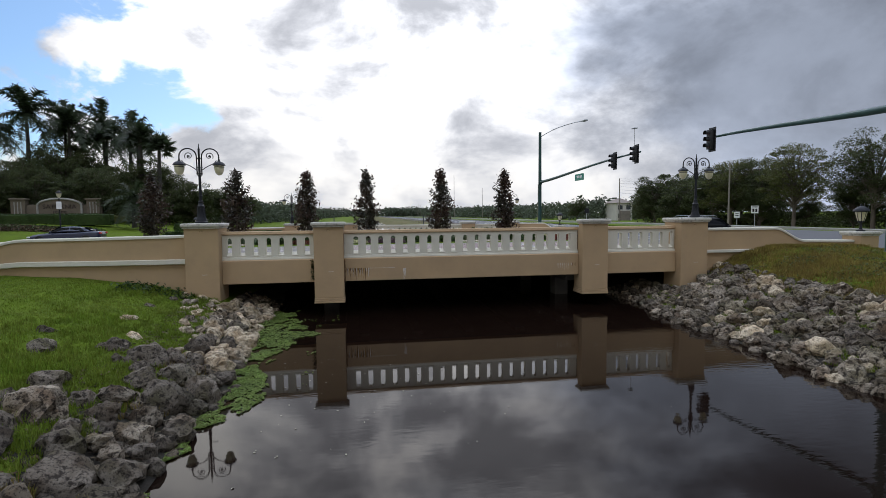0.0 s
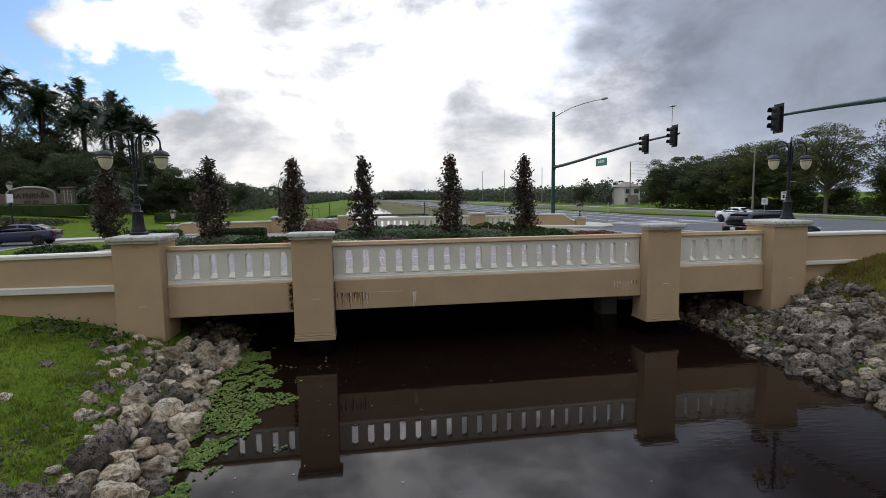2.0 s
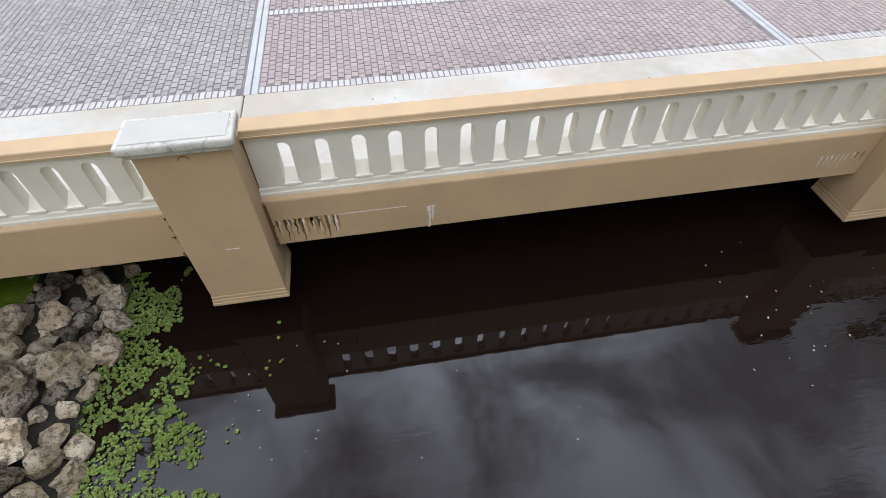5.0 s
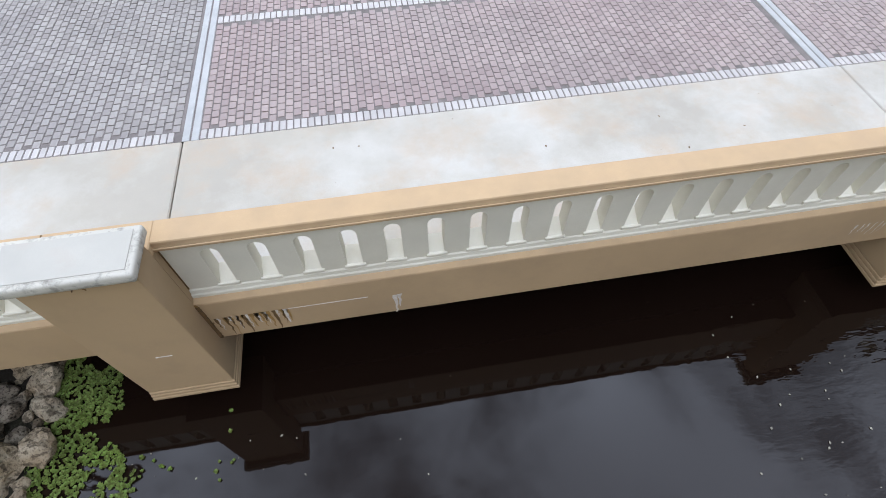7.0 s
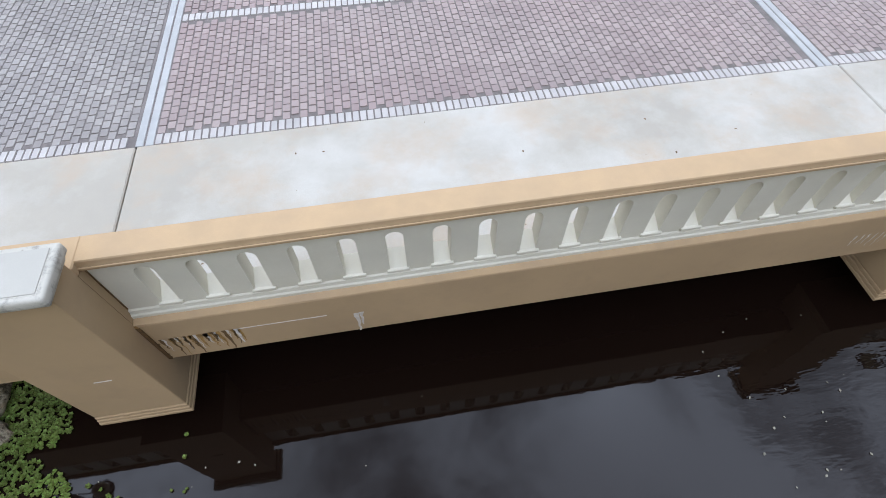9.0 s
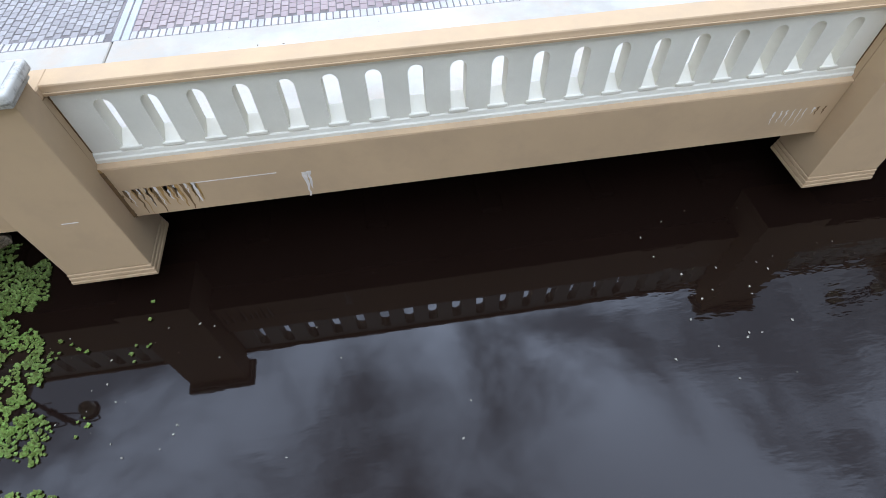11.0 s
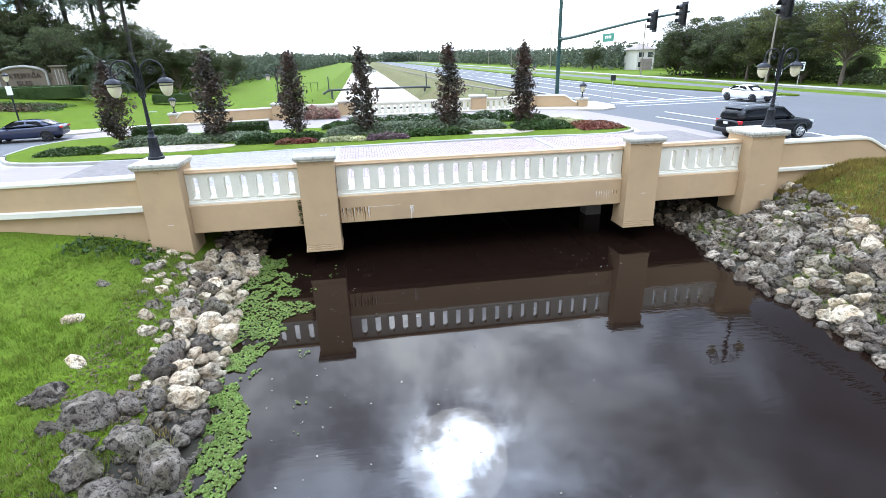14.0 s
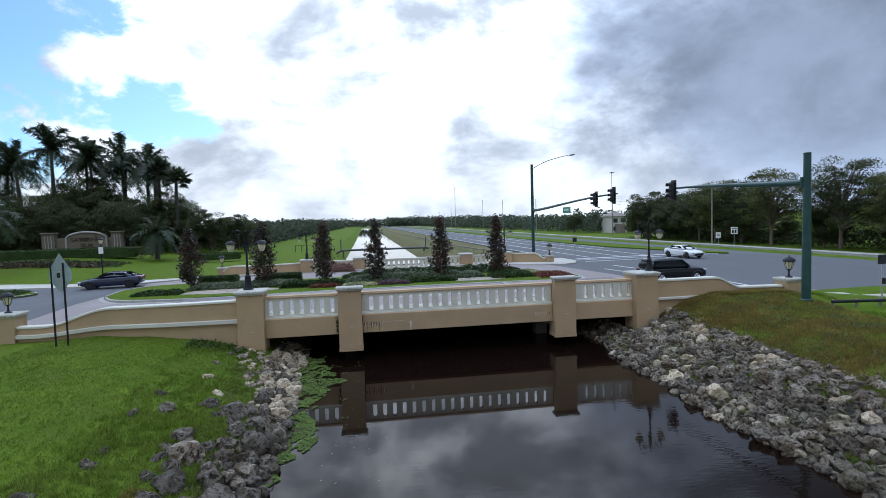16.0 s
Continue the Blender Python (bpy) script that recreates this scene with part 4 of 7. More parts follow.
left_path = [(-5.30, 18.55), (-8.0, 18.62), (-10.6, 18.85), (-12.4, 19.1), (-14.6, 19.45)]
wl, dl_ = wing_wall("wing_wall", left_path, lambda d: 2.81 - 0.015 * d - 0.66 * s_curve((d - 5.3) / 2.9), 0.4, "tan stucco wing wall with cream coping curving down")
lp = [(x, y, 1.93 - 0.31 * s_curve((-x - 10.4) / 3.6)) for x, y, _ in dl_]
part("ledge", sweep(lp[::-1], [(0.15, 0.13), (0.29, 0.11), (0.29, -0.03), (0.15, -0.06)]), "cream", wl, "pale projecting ledge")
end_pier(wl, -15.0, 19.55, 0.8, 2.56)
right_path = [(14.25, 18.55), (17.4, 18.55), (18.6, 18.55), (21.4, 18.55)]
wr, dr_ = wing_wall("wing_wall", right_path, lambda d: 2.78 - 0.55 * s_curve((d - 3.3) / 1.5) - 0.02 * max(0, d - 4.8), 0.4, "tan stucco wing wall with cream coping curving down")
part("ledge", boxed(14.26, 21.4, 18.25, 18.39, 1.86, 1.98, 0.015), "cream", wr, "pale projecting ledge")
end_pier(wr, 21.85, 18.5, 0.9, 2.50)

# ---- far parapet ----
far = thing("far_parapet", 5.0, 45.0, 0.0, "cream pierced parapet on the far side of the road", "parapet")
FY, FZ = 44.1, -0.35
for x0, x1, n in ((-4.6, -0.9, 7), (0.25, 9.35, 19), (10.5, 13.3, 6)):
    ob = arch_panel(x0, x1, n, FY, FY + 0.2, 2.06 + FZ, 2.86 + FZ, far)
    part("coping", boxed(x0, x1, FY - 0.08, FY + 0.3, 2.86 + FZ, 3.0 + FZ, 0.02), "cream", far, "cream coping")
    part("beam", boxed(x0, x1, FY - 0.05, FY + 0.25, 1.0, 2.06 + FZ, 0.01), "stucco", far)
for x0 in (-5.75, -0.9, 9.35, 13.3):
    pr = part("pier", boxed(x0, x0 + 1.15, FY - 0.4, FY + 0.75, 0.4, 3.10 + FZ, 0.012), "stucco", far, "tan stucco pier")
    pier_cap(x0, x0 + 1.15, FY - 0.4, FY + 0.75, 3.10 + FZ, pr)
wf, _d = wing_wall("wing_wall", [(14.4, 44.2), (16.0, 43.5), (17.6, 42.9)], lambda d: 2.62 - 0.5 * s_curve((d - 2.4) / 1.0), 0.6, "low tan stucco wall with cream coping beside the corner")
end_pier(wf, 17.95, 42.75, 0.9, 2.35, 0.35)
wf2, _d = wing_wall("wing_wall", [(-5.8, 44.2), (-9.0, 43.5), (-11.4, 43.6), (-12.6, 44.4)], lambda d: 2.5 - 0.55 * s_curve((d - 6.0) / 1.5), 0.6, "low tan stucco wall with cream coping curving to the lawn")
end_pier(wf2, -12.9, 44.8, 0.9, 2.3, 0.35)


# ---- lamps ----
def scroll(cx, cz, r0, turns, start, sign, steps=26):
    return [(cx + sign * (r0 * (1 - 0.8 * k / steps)) * math.cos(start + turns * 2 * math.pi * k / steps), 0, cz + (r0 * (1 - 0.8 * k / steps)) * math.sin(start + turns * 2 * math.pi * k / steps)) for k in range(steps + 1)]


def twin_lamp(x, y, z, rz, label):
    t = thing("street_lamp", 0, 0, 0, label, "street lamp", "twin lamps on the bridge piers")
    part("base", lathe([(0.235, 0), (0.235, 0.06), (0.205, 0.085), (0.20, 0.12), (0.165, 0.20), (0.140, 0.34), (0.128, 0.58), (0.142, 0.60), (0.142, 0.64), (0.10, 0.67), (0.075, 0.76), (0.092, 0.78), (0.092, 0.81), (0.06, 0.85)], segs=16), "iron", t, "bell-shaped black base with collars", True)
    for k in range(8):
        a = 2 * math.pi * k / 8
        part("flute", tubed([(0.150 * math.cos(a), 0.150 * math.sin(a), 0.22), (0.136 * math.cos(a), 0.136 * math.sin(a), 0.36), (0.124 * math.cos(a), 0.124 * math.sin(a), 0.57)], 0.017, 5), "iron", t, "", True)
    part("pole", lathe([(0.06, 0.83), (0.058, 1.0), (0.072, 1.01), (0.072, 1.04), (0.054, 1.06), (0.05, 1.38), (0.046, 1.75), (0.07, 1.77), (0.07, 1.81), (0.044, 1.83), (0.038, 2.75), (0.05, 2.77), (0.02, 2.82), (0.012, 2.98)], segs=12), "iron", t, "slender black pole with rings and finial", True)
    part("plaque_bar", boxed(0.0, 0.30, -0.012, 0.012, 1.36, 1.385, 0.004), "galv", t, "thin pale crossbar")
    for k, zz in enumerate((1.86, 2.08, 2.42)):
        part("collar", boxed(-0.11, 0.11, -0.03, 0.03, zz, zz + 0.03, 0.006), "iron", t)
    for s in (-1, 1):
        pts = [(s * 0.08, 0, 1.80), (s * 0.085, 0, 2.2), (s * 0.09, 0, 2.45)] + [(s * (0.395 + 0.305 * math.cos(a)), 0, 2.50 + 0.30 * math.sin(a)) for a in np.linspace(math.pi, 0, 15)] + [(s * 0.70, 0, 2.40)]
        arm = part("arm", tubed(pts, 0.024, 7), "iron", t, "curled black arm", True)
        sc = [(s * 0.62, 0, 2.36), (s * 0.50, 0, 2.24), (s * 0.30, 0, 2.14), (s * 0.10, 0, 2.0)]
        part("scroll", tubed(curve_pts(sc, 6), 0.017, 6), "iron", arm, "", True)
        part("scroll", tubed(scroll(s * 0.36, 2.52, 0.15, 1.3, -0.6, s), 0.016, 6), "iron", arm, "", True)
        part("rosette", lathe([(0.001, -0.035), (0.035, -0.02), (0.035, 0.02), (0.001, 0.035)], s * 0.36, 0, 2.52, 8), "iron", arm, "", True)
        gx_ = s * 0.70
        lan = part("lantern_hood", lathe([(0.025, 2.42), (0.04, 2.37), (0.05, 2.33), (0.12, 2.305), (0.185, 2.265), (0.215, 2.215), (0.228, 2.20), (0.228, 2.175), (0.19, 2.165)], gx_, 0, 0, 18), "iron", t, "flat black domed hood with a rim", True)
        part("globe", lathe([(0.178, 2.17), (0.180, 2.12), (0.172, 2.02), (0.145, 1.92), (0.10, 1.845), (0.05, 1.81), (0.0, 1.80)], gx_, 0, 0, 18), "globe", lan, "cream frosted acorn globe", True)
        part("ring", lathe([(0.184, 2.10), (0.190, 2.105), (0.190, 2.118), (0.184, 2.123)], gx_, 0, 0, 18), "iron", lan, "thin black band", True)
    t.matrix_basis = pose(x, y, z, 0, 0, rz) @ Matrix.Scale(0.93, 4)
    return t


lamp_a = twin_lamp(-4.93, 18.75, 3.297, 2, "black cast iron twin lamp with cream globes on pier")
copy_thing(lamp_a, pose(14.2, 18.75, 3.297, 0, 0, 3) @ Matrix.Scale(0.93, 4))
lamp_c = copy_thing(lamp_a, pose(13.9, 44.3, 2.89, 0, 0, 0) @ Matrix.Scale(0.93, 4))
lamp_d = copy_thing(lamp_a, pose(-5.2, 44.3, 2.89, 0, 0, 0) @ Matrix.Scale(0.93, 4))
tagged(lamp_c, "black cast iron twin lamp on a far pier")
tagged(lamp_d, "black cast iron twin lamp on a far pier")


def pier_lantern(x, y, z, s=1.0):
    t = thing("pier_lantern", 0, 0, 0, "small black lantern with pale glass on a wall pier", "lantern", "lanterns on the end piers")
    part("stem", lathe([(0.12, 0), (0.12, 0.03), (0.05, 0.06), (0.03, 0.12), (0.025, 0.22), (0.05, 0.26), (0.10, 0.30)], segs=10), "iron", t, "", True)
    part("glass", lathe([(0.08, 0.30), (0.12, 0.42), (0.15, 0.56), (0.15, 0.58)], segs=8), "globe", t, "pale frosted glass")
    for k in range(8):
        a = 2 * math.pi * k / 8
        part("bar", tubed([(0.085 * math.cos(a), 0.085 * math.sin(a), 0.30), (0.158 * math.cos(a), 0.158 * math.sin(a), 0.58)], 0.009, 4), "iron", t)
    part("hood", lathe([(0.20, 0.575), (0.21, 0.60), (0.19, 0.65), (0.10, 0.72), (0.03, 0.75), (0.012, 0.80)], segs=12), "iron", t, "black domed hood", True)
    t.matrix_basis = pose(x, y, z) @ Matrix.Scale(s, 4)
    return t


pl = pier_lantern(-15.0, 19.55, 2.687, 1.2)
for x, y, z in ((21.85, 18.5, 2.627), (17.95, 42.75, 2.477), (-12.9, 44.8, 2.427)):
    copy_thing(pl, pose(x, y, z) @ Matrix.Scale(1.2, 4))


# ---- traffic signals ----
def signal_head(x, y, z, face, parent, tall=3):
    """A hanging three-lamp signal; face: degrees the lenses look, about z."""
    m = pose(x, y, z, 0, 0, face)
    def put(name, bm, mat, par, label=""):
        bmesh.ops.transform(bm, matrix=m, verts=bm.verts)
        return part(name, bm, mat, par, label, True)
    h = put("signal_head", boxed(-0.18, 0.18, -0.12, 0.12, -0.55, 0.55, 0.03, 2), "black", parent, "black three-lamp signal head")
    put("backplate", boxed(-0.30, 0.30, 0.122, 0.14, -0.68, 0.68, 0.005), "black", h)
    for k in (-1, 0, 1):
        bm = bmesh.new()
        segs = 12
        ring = [[bm.verts.new((0.14 * math.cos(a), -0.12 - d, 0.36 * k + 0.14 * math.sin(a))) for a in np.linspace(-0.5, math.pi + 0.5, segs)] for d in (0.0, 0.24)]
        for i in range(segs - 1):
            bm.faces.new((ring[0][i], ring[0][i + 1], ring[1][i + 1], ring[1][i]))
        put("visor", bm, "black", h)
        bm = bmesh.new()
        bmesh.ops.create_circle(bm, cap_ends=True, segments=14, radius=0.13, matrix=pose(0, -0.125, 0.36 * k, 90, 0, 0))
        put("lens", bm, "lens", h, "dark unlit lens")
    return h


def mast_signal(x, y, height, arm_z0, arm_z1, arm_len, arm_dir, heads, label, luminaire=False, sign_at=None):
    t = thing("traffic_signal", x, y, 1.5, label, "traffic signal", "mast arm signals at the junction")
    part("base_plate", lathe([(0.34, 0), (0.34, 0.06), (0.26, 0.08), (0.26, 0.42), (0.22, 0.46)], x, y, 1.5, 14), "signal_green", t, "", True)
    part("mast", tubed([(x, y, 1.55), (x, y, 1.5 + (height - 1.5) * 0.5), (x, y, height)], [0.205, 0.18, 0.155], 14), "signal_green", t, "tapered dark green mast", True)
    part("mast_cap", lathe([(0.16, 0), (0.165, 0.03), (0.10, 0.07)], x, y, height, 14), "signal_green", t, "", True)
    part("arm_flange", boxed(x - 0.2, x + 0.2, y + arm_dir * 0.14 - 0.07, y + arm_dir * 0.14 + 0.07, arm_z0 - 0.25, arm_z0 + 0.25, 0.02), "signal_green", t)
    k = 8
    pts = [(x, y + arm_dir * arm_len * i / k, arm_z0 + (arm_z1 - arm_z0) * s_curve(i / k) ** 0.8) for i in range(k + 1)]
    part("mast_arm", tubed(pts, [0.155 - 0.095 * i / k for i in range(k + 1)], 12), "signal_green", t, "long tapered dark green arm", True)
    for d, z in heads:
        signal_head(x - 0.25, y + arm_dir * d, z, -90, t)
    if sign_at:
        d, z = sign_at
        sg = part("street_name_sign", boxed(x - 0.16, x - 0.13, y + arm_dir * d - 0.95, y + arm_dir * d + 0.95, z - 0.36, z + 0.24, 0.004), "sign_green", t, "green street name sign")
        for (a, b) in ((-0.55, -0.1), (-0.02, 0.2), (0.28, 0.52)):
            part("bar", boxed(x - 0.167, x - 0.161, y + arm_dir * d + a, y + arm_dir * d + b, z - 0.12, z + 0.08), "sign_white", sg, "white lettering bar")
    if luminaire:
        tip = (x + 3.2, y - 4.1, height + 0.6)
        part("luminaire_arm", tubed(curve_pts([(x, y, height - 0.5), (x + 1.2, y - 1.5, height + 0.2), (x + 2.5, y - 3.2, height + 0.55), tip], 5), 0.045, 7), "galv", t, "slim galvanised lamp arm", True)
        part("luminaire", boxed(tip[0] - 0.15, tip[0] + 0.25, tip[1] - 0.75, tip[1] + 0.05, tip[2] - 0.08, tip[2] + 0.06, 0.05, 2), "galv", t, "flat grey street light head", True)
    return t


sig_a = mast_signal(20.4, 54.8, 12.5, 7.0, 7.85, 21.0, -1, [(20.7, 7.73), (17.5, 7.56)], "dark green signal mast with long arm and street light", True, (10.9, 6.85))
part("detector_pole", tubed([(20.2, 34.3, 7.9), (20.2, 34.3, 9.6)], 0.02, 6), "galv", sig_a)
part("detector", boxed(20.05, 20.35, 34.1, 34.5, 9.55, 9.62, 0.02), "galv", sig_a, "small detector panel")
mast_signal(20.45, 16.0, 8.65, 7.35, 7.75, 10.3, 1, [(10.1, 7.6)], "dark green signal mast with long arm over the junction")
mast_signal(41.0, 12.0, 8.3, 6.6, 6.9, 12.0, 1, [(11.5, 6.7), (8.0, 6.65), (4.5, 6.6)], "distant dark green signal mast across the highway", False, (2.5, 6.4))


# ---- cars ----
def profile_body(sections, name, mat, parent, label=""):
    """Body from cross sections along x: (x, half width low, half width high, z low, z mid, z top)."""
    bm = bmesh.new()
    rings = []
    for x, w0, w1, z0, zm, z1 in sections:
        ring = [(-w0 * 0.92, z0), (-w0, z0 + 0.12), (-w0, zm), (-w1, z1 - 0.06), (-w1 * 0.86, z1), (w1 * 0.86, z1), (w1, z1 - 0.06), (w0, zm), (w0, z0 + 0.12), (w0 * 0.92, z0)]
        rings.append([bm.verts.new((x, y, z)) for y, z in ring])
    k = len(rings[0])
    for a, b in zip(rings, rings[1:]):
        for j in range(k):
            bm.faces.new((a[j], a[(j + 1) % k], b[(j + 1) % k], b[j]))
    bm.faces.new(rings[0][::-1])
    bm.faces.new(rings[-1])
    bmesh.ops.recalc_face_normals(bm, faces=bm.faces)
    ob = part(name, bm, mat, parent, label, True)
    sub = ob.modifiers.new("round", "SUBSURF")
    sub.levels = sub.render_levels = 2
    return ob


def wheel(parent, x, y, r, w, rim="rim"):
    s = 1 if y > 0 else -1
    ty = part("wheel", bmesh.new(), "tyre", parent, "black tyre")
    bm = lathe([(r * 0.62, -w / 2), (r * 0.93, -w / 2), (r, -w / 2 + 0.04), (r, w / 2 - 0.04), (r * 0.93, w / 2), (r * 0.62, w / 2)], segs=24)
    bmesh.ops.transform(bm, matrix=pose(x, y, r, 90, 0, 0), verts=bm.verts)
    bm.to_mesh(ty.data)
    bm.free()
    ty.data.shade_smooth()
    ty.data.set_sharp_from_angle(angle=radians(35))
    bm = bmesh.new()
    bmesh.ops.create_cone(bm, cap_ends=True, segments=20, radius1=r * 0.66, radius2=r * 0.6, depth=0.03, matrix=pose(x, y + s * (w / 2 - 0.03), r, 90 * s, 0, 0))
    part("hub_backing", bm, "black", ty)
    arch = tubed([(x + r * 1.14 * math.cos(a), y + s * (w / 2 + 0.005), r + r * 1.14 * math.sin(a)) for a in np.linspace(-0.15, math.pi + 0.15, 15)], 0.035, 6)
    part("wheel_arch", arch, "black", parent, "black wheel arch lip", True)
    bm = bmesh.new()
    for k in range(5):
        a = 2 * math.pi * k / 5 + 0.3
        tube(bm, [(x, y + s * (w / 2 + 0.005), r), (x + r * 0.6 * math.cos(a), y + s * (w / 2 - 0.01), r + r * 0.6 * math.sin(a))], [0.06, 0.075], 6)
    tube(bm, [(x + r * 0.62 * math.cos(a), y + s * (w / 2 - 0.005), r + r * 0.62 * math.sin(a)) for a in np.linspace(0, 2 * math.pi, 21)], 0.025, 5)
    part("rim", bm, rim, ty, "silver alloy rim" if rim == "rim" else "black alloy rim", True)


def strip_quad(pts, name, mat, parent, label=""):
    bm = bmesh.new()
    bm.faces.new([bm.verts.new(p) for p in pts])
    bmesh.ops.solidify(bm, geom=bm.faces[:], thickness=0.012)
    return part(name, bm, mat, parent, label)


def suv(x, y, z, rz, label):
    t = thing("parked_suv", 0, 0, 0, label, "car")
    profile_body([(-2.42, 0.80, 0.74, 0.50, 0.85, 1.02), (-2.36, 0.92, 0.86, 0.38, 0.92, 1.12), (-1.6, 0.985, 0.93, 0.30, 0.95, 1.13), (0.0, 0.99, 0.94, 0.27, 0.95, 1.11), (1.05, 0.985, 0.92, 0.28, 0.95, 1.10), (1.7, 0.965, 0.86, 0.30, 0.92, 1.06), (2.2, 0.92, 0.78, 0.34, 0.84, 0.98), (2.46, 0.78, 0.66, 0.42, 0.74, 0.86)], "body", "car_black", t, "glossy black body")
    profile_body([(-2.34, 0.80, 0.66, 1.05, 1.30, 1.50), (-2.05, 0.88, 0.69, 1.05, 1.35, 1.755), (-1.0, 0.90, 0.70, 1.05, 1.38, 1.80), (0.1, 0.90, 0.70, 1.05, 1.36, 1.785), (0.45, 0.90, 0.67, 1.05, 1.3, 1.69), (1.15, 0.86, 0.60, 1.04, 1.10, 1.16)], "cabin", "car_black", t, "dark roof and pillars")
    for s in (-1, 1):
        for xa, xb, xc, xd in ((-2.0, -1.25, -1.28, -1.9), (-1.18, -0.28, -0.30, -1.18), (-0.20, 0.85, 0.42, -0.20)):
            y0, y1 = s * 0.905, s * 0.765
            strip_quad([(xa, y0, 1.14), (xb, y0, 1.14), (xc, y1, 1.63), (xd, y1, 1.63)][:: s], "side_window", "tint", t, "tinted side window")
        part("mirror", boxed(0.62, 0.82, s * 1.0 - 0.09, s * 1.0 + 0.09, 1.08, 1.22, 0.03, 2), "car_black", t, "", True)
        part("headlight", boxed(2.12, 2.36, s * 0.70 - 0.13, s * 0.70 + 0.13, 0.80, 0.93, 0.03, 2), "headlamp", t, "clear headlight", True)
        part("tail_light", boxed(-2.36, -2.12, s * 0.79 - 0.12, s * 0.79 + 0.12, 0.88, 1.08, 0.05, 3), "tail", t, "red tail light", True)
        part("roof_rail", tubed([(-1.9, s * 0.62, 1.80), (-1.8, s * 0.62, 1.85), (0.0, s * 0.62, 1.84), (0.15, s * 0.62, 1.79)], 0.018, 6), "galv", t)
        part("sill", boxed(-1.05, 1.05, s * 0.985 - 0.02, s * 0.985 + 0.02, 0.27, 0.36, 0.01), "black", t)
        for k in (-0.65, 0.35):
            part("door_handle", boxed(k, k + 0.2, s * 0.99 - 0.015, s * 0.99 + 0.02, 0.98, 1.01, 0.008), "car_black", t)
    strip_quad([(1.12, -0.72, 1.17), (1.12, 0.72, 1.17), (0.50, 0.58, 1.67), (0.50, -0.58, 1.67)], "windscreen", "tint", t, "windscreen")
    strip_quad([(-2.31, 0.66, 1.16), (-2.31, -0.66, 1.16), (-2.11, -0.58, 1.58), (-2.11, 0.58, 1.58)], "rear_window", "tint", t, "rear window")
    part("rear_spoiler", boxed(-2.22, -1.95, -0.60, 0.60, 1.655, 1.695, 0.015, 2), "car_black", t, "", True)
    part("rear_bumper", boxed(-2.50, -2.30, -0.86, 0.86, 0.42, 0.66, 0.05, 2), "black", t, "", True)
    part("number_plate", boxed(-2.452, -2.425, -0.16, 0.16, 0.86, 0.99, 0.004), "sign_white", t, "pale plate with a plain bar")
    part("grille", boxed(2.40, 2.475, -0.5, 0.5, 0.55, 0.78, 0.02), "galv", t, "chrome grille")
    for wx in (-1.43, 1.43):
        for s in (-1, 1):
            wheel(t, wx, s * 0.86, 0.375, 0.25)
    t.matrix_basis = pose(x, y, z, 0, 0, rz)
    return t


def sedan(x, y, z, rz, paint, label):
    t = thing("sedan_car", 0, 0, 0, label, "car")
    profile_body([(-2.45, 0.74, 0.66, 0.45, 0.75, 0.98), (-2.3, 0.88, 0.80, 0.32, 0.80, 1.08), (-1.5, 0.94, 0.86, 0.24, 0.80, 1.06), (0.0, 0.945, 0.88, 0.20, 0.80, 0.99), (1.2, 0.94, 0.86, 0.22, 0.78, 0.96), (2.0, 0.92, 0.78, 0.24, 0.70, 0.86), (2.46, 0.76, 0.64, 0.32, 0.60, 0.72)], "body", paint, t, "smooth painted body")
    profile_body([(-2.0, 0.78, 0.62, 0.98, 1.02, 1.08), (-1.2, 0.83, 0.62, 0.95, 1.1, 1.39), (-0.3, 0.84, 0.62, 0.95, 1.12, 1.47), (0.35, 0.84, 0.60, 0.94, 1.08, 1.40), (1.15, 0.82, 0.56, 0.92, 0.95, 1.01)], "cabin", paint, t)
    for s in (-1, 1):
        for xa, xb, xc, xd in ((-1.45, -0.42, -0.44, -1.10), (-0.34, 0.85, 0.28, -0.34)):
            strip_quad([(xa, s * 0.845, 1.03), (xb, s * 0.845, 1.01), (xc, s * 0.70, 1.35), (xd, s * 0.70, 1.35)][:: s], "side_window", "tint", t, "tinted side window")
        part("headlight", boxed(2.16, 2.42, s * 0.66 - 0.14, s * 0.66 + 0.14, 0.60, 0.70, 0.03, 2), "headlamp", t, "clear headlight", True)
        part("tail_light", boxed(-2.46, -2.34, s * 0.62 - 0.18, s * 0.62 + 0.18, 0.84, 0.96, 0.02, 2), "tail", t, "red tail light", True)
        part("mirror", boxed(0.70, 0.86, s * 0.96 - 0.08, s * 0.96 + 0.08, 0.98, 1.09, 0.03, 2), paint, t, "", True)
    strip_quad([(1.10, -0.70, 1.0), (1.10, 0.70, 1.0), (0.38, 0.56, 1.39), (0.38, -0.56, 1.39)], "windscreen", "tint", t, "windscreen")
    strip_quad([(-1.95, 0.66, 1.07), (-1.95, -0.66, 1.07), (-1.25, -0.56, 1.37), (-1.25, 0.56, 1.37)], "rear_window", "tint", t, "rear window")
    part("grille", boxed(2.42, 2.48, -0.55, 0.55, 0.36, 0.58, 0.02), "black", t, "black grille")
    for wx in (-1.5, 1.52):
        for s in (-1, 1):
            wheel(t, wx, s * 0.83, 0.345, 0.22, "black")
    t.matrix_basis = pose(x, y, z, 0, 0, rz)
    return t


suv(19.8, 25.6, 1.708, 3, "glossy black suv waiting at the edge of the highway")
sedan(31.9, 42.3, 1.70, -84, "car_white", "white sedan with dark windows on the highway lane")
sedan(-19.0, 37.6, 1.714, 187, "car_blue", "dark blue sedan on the entrance drive")


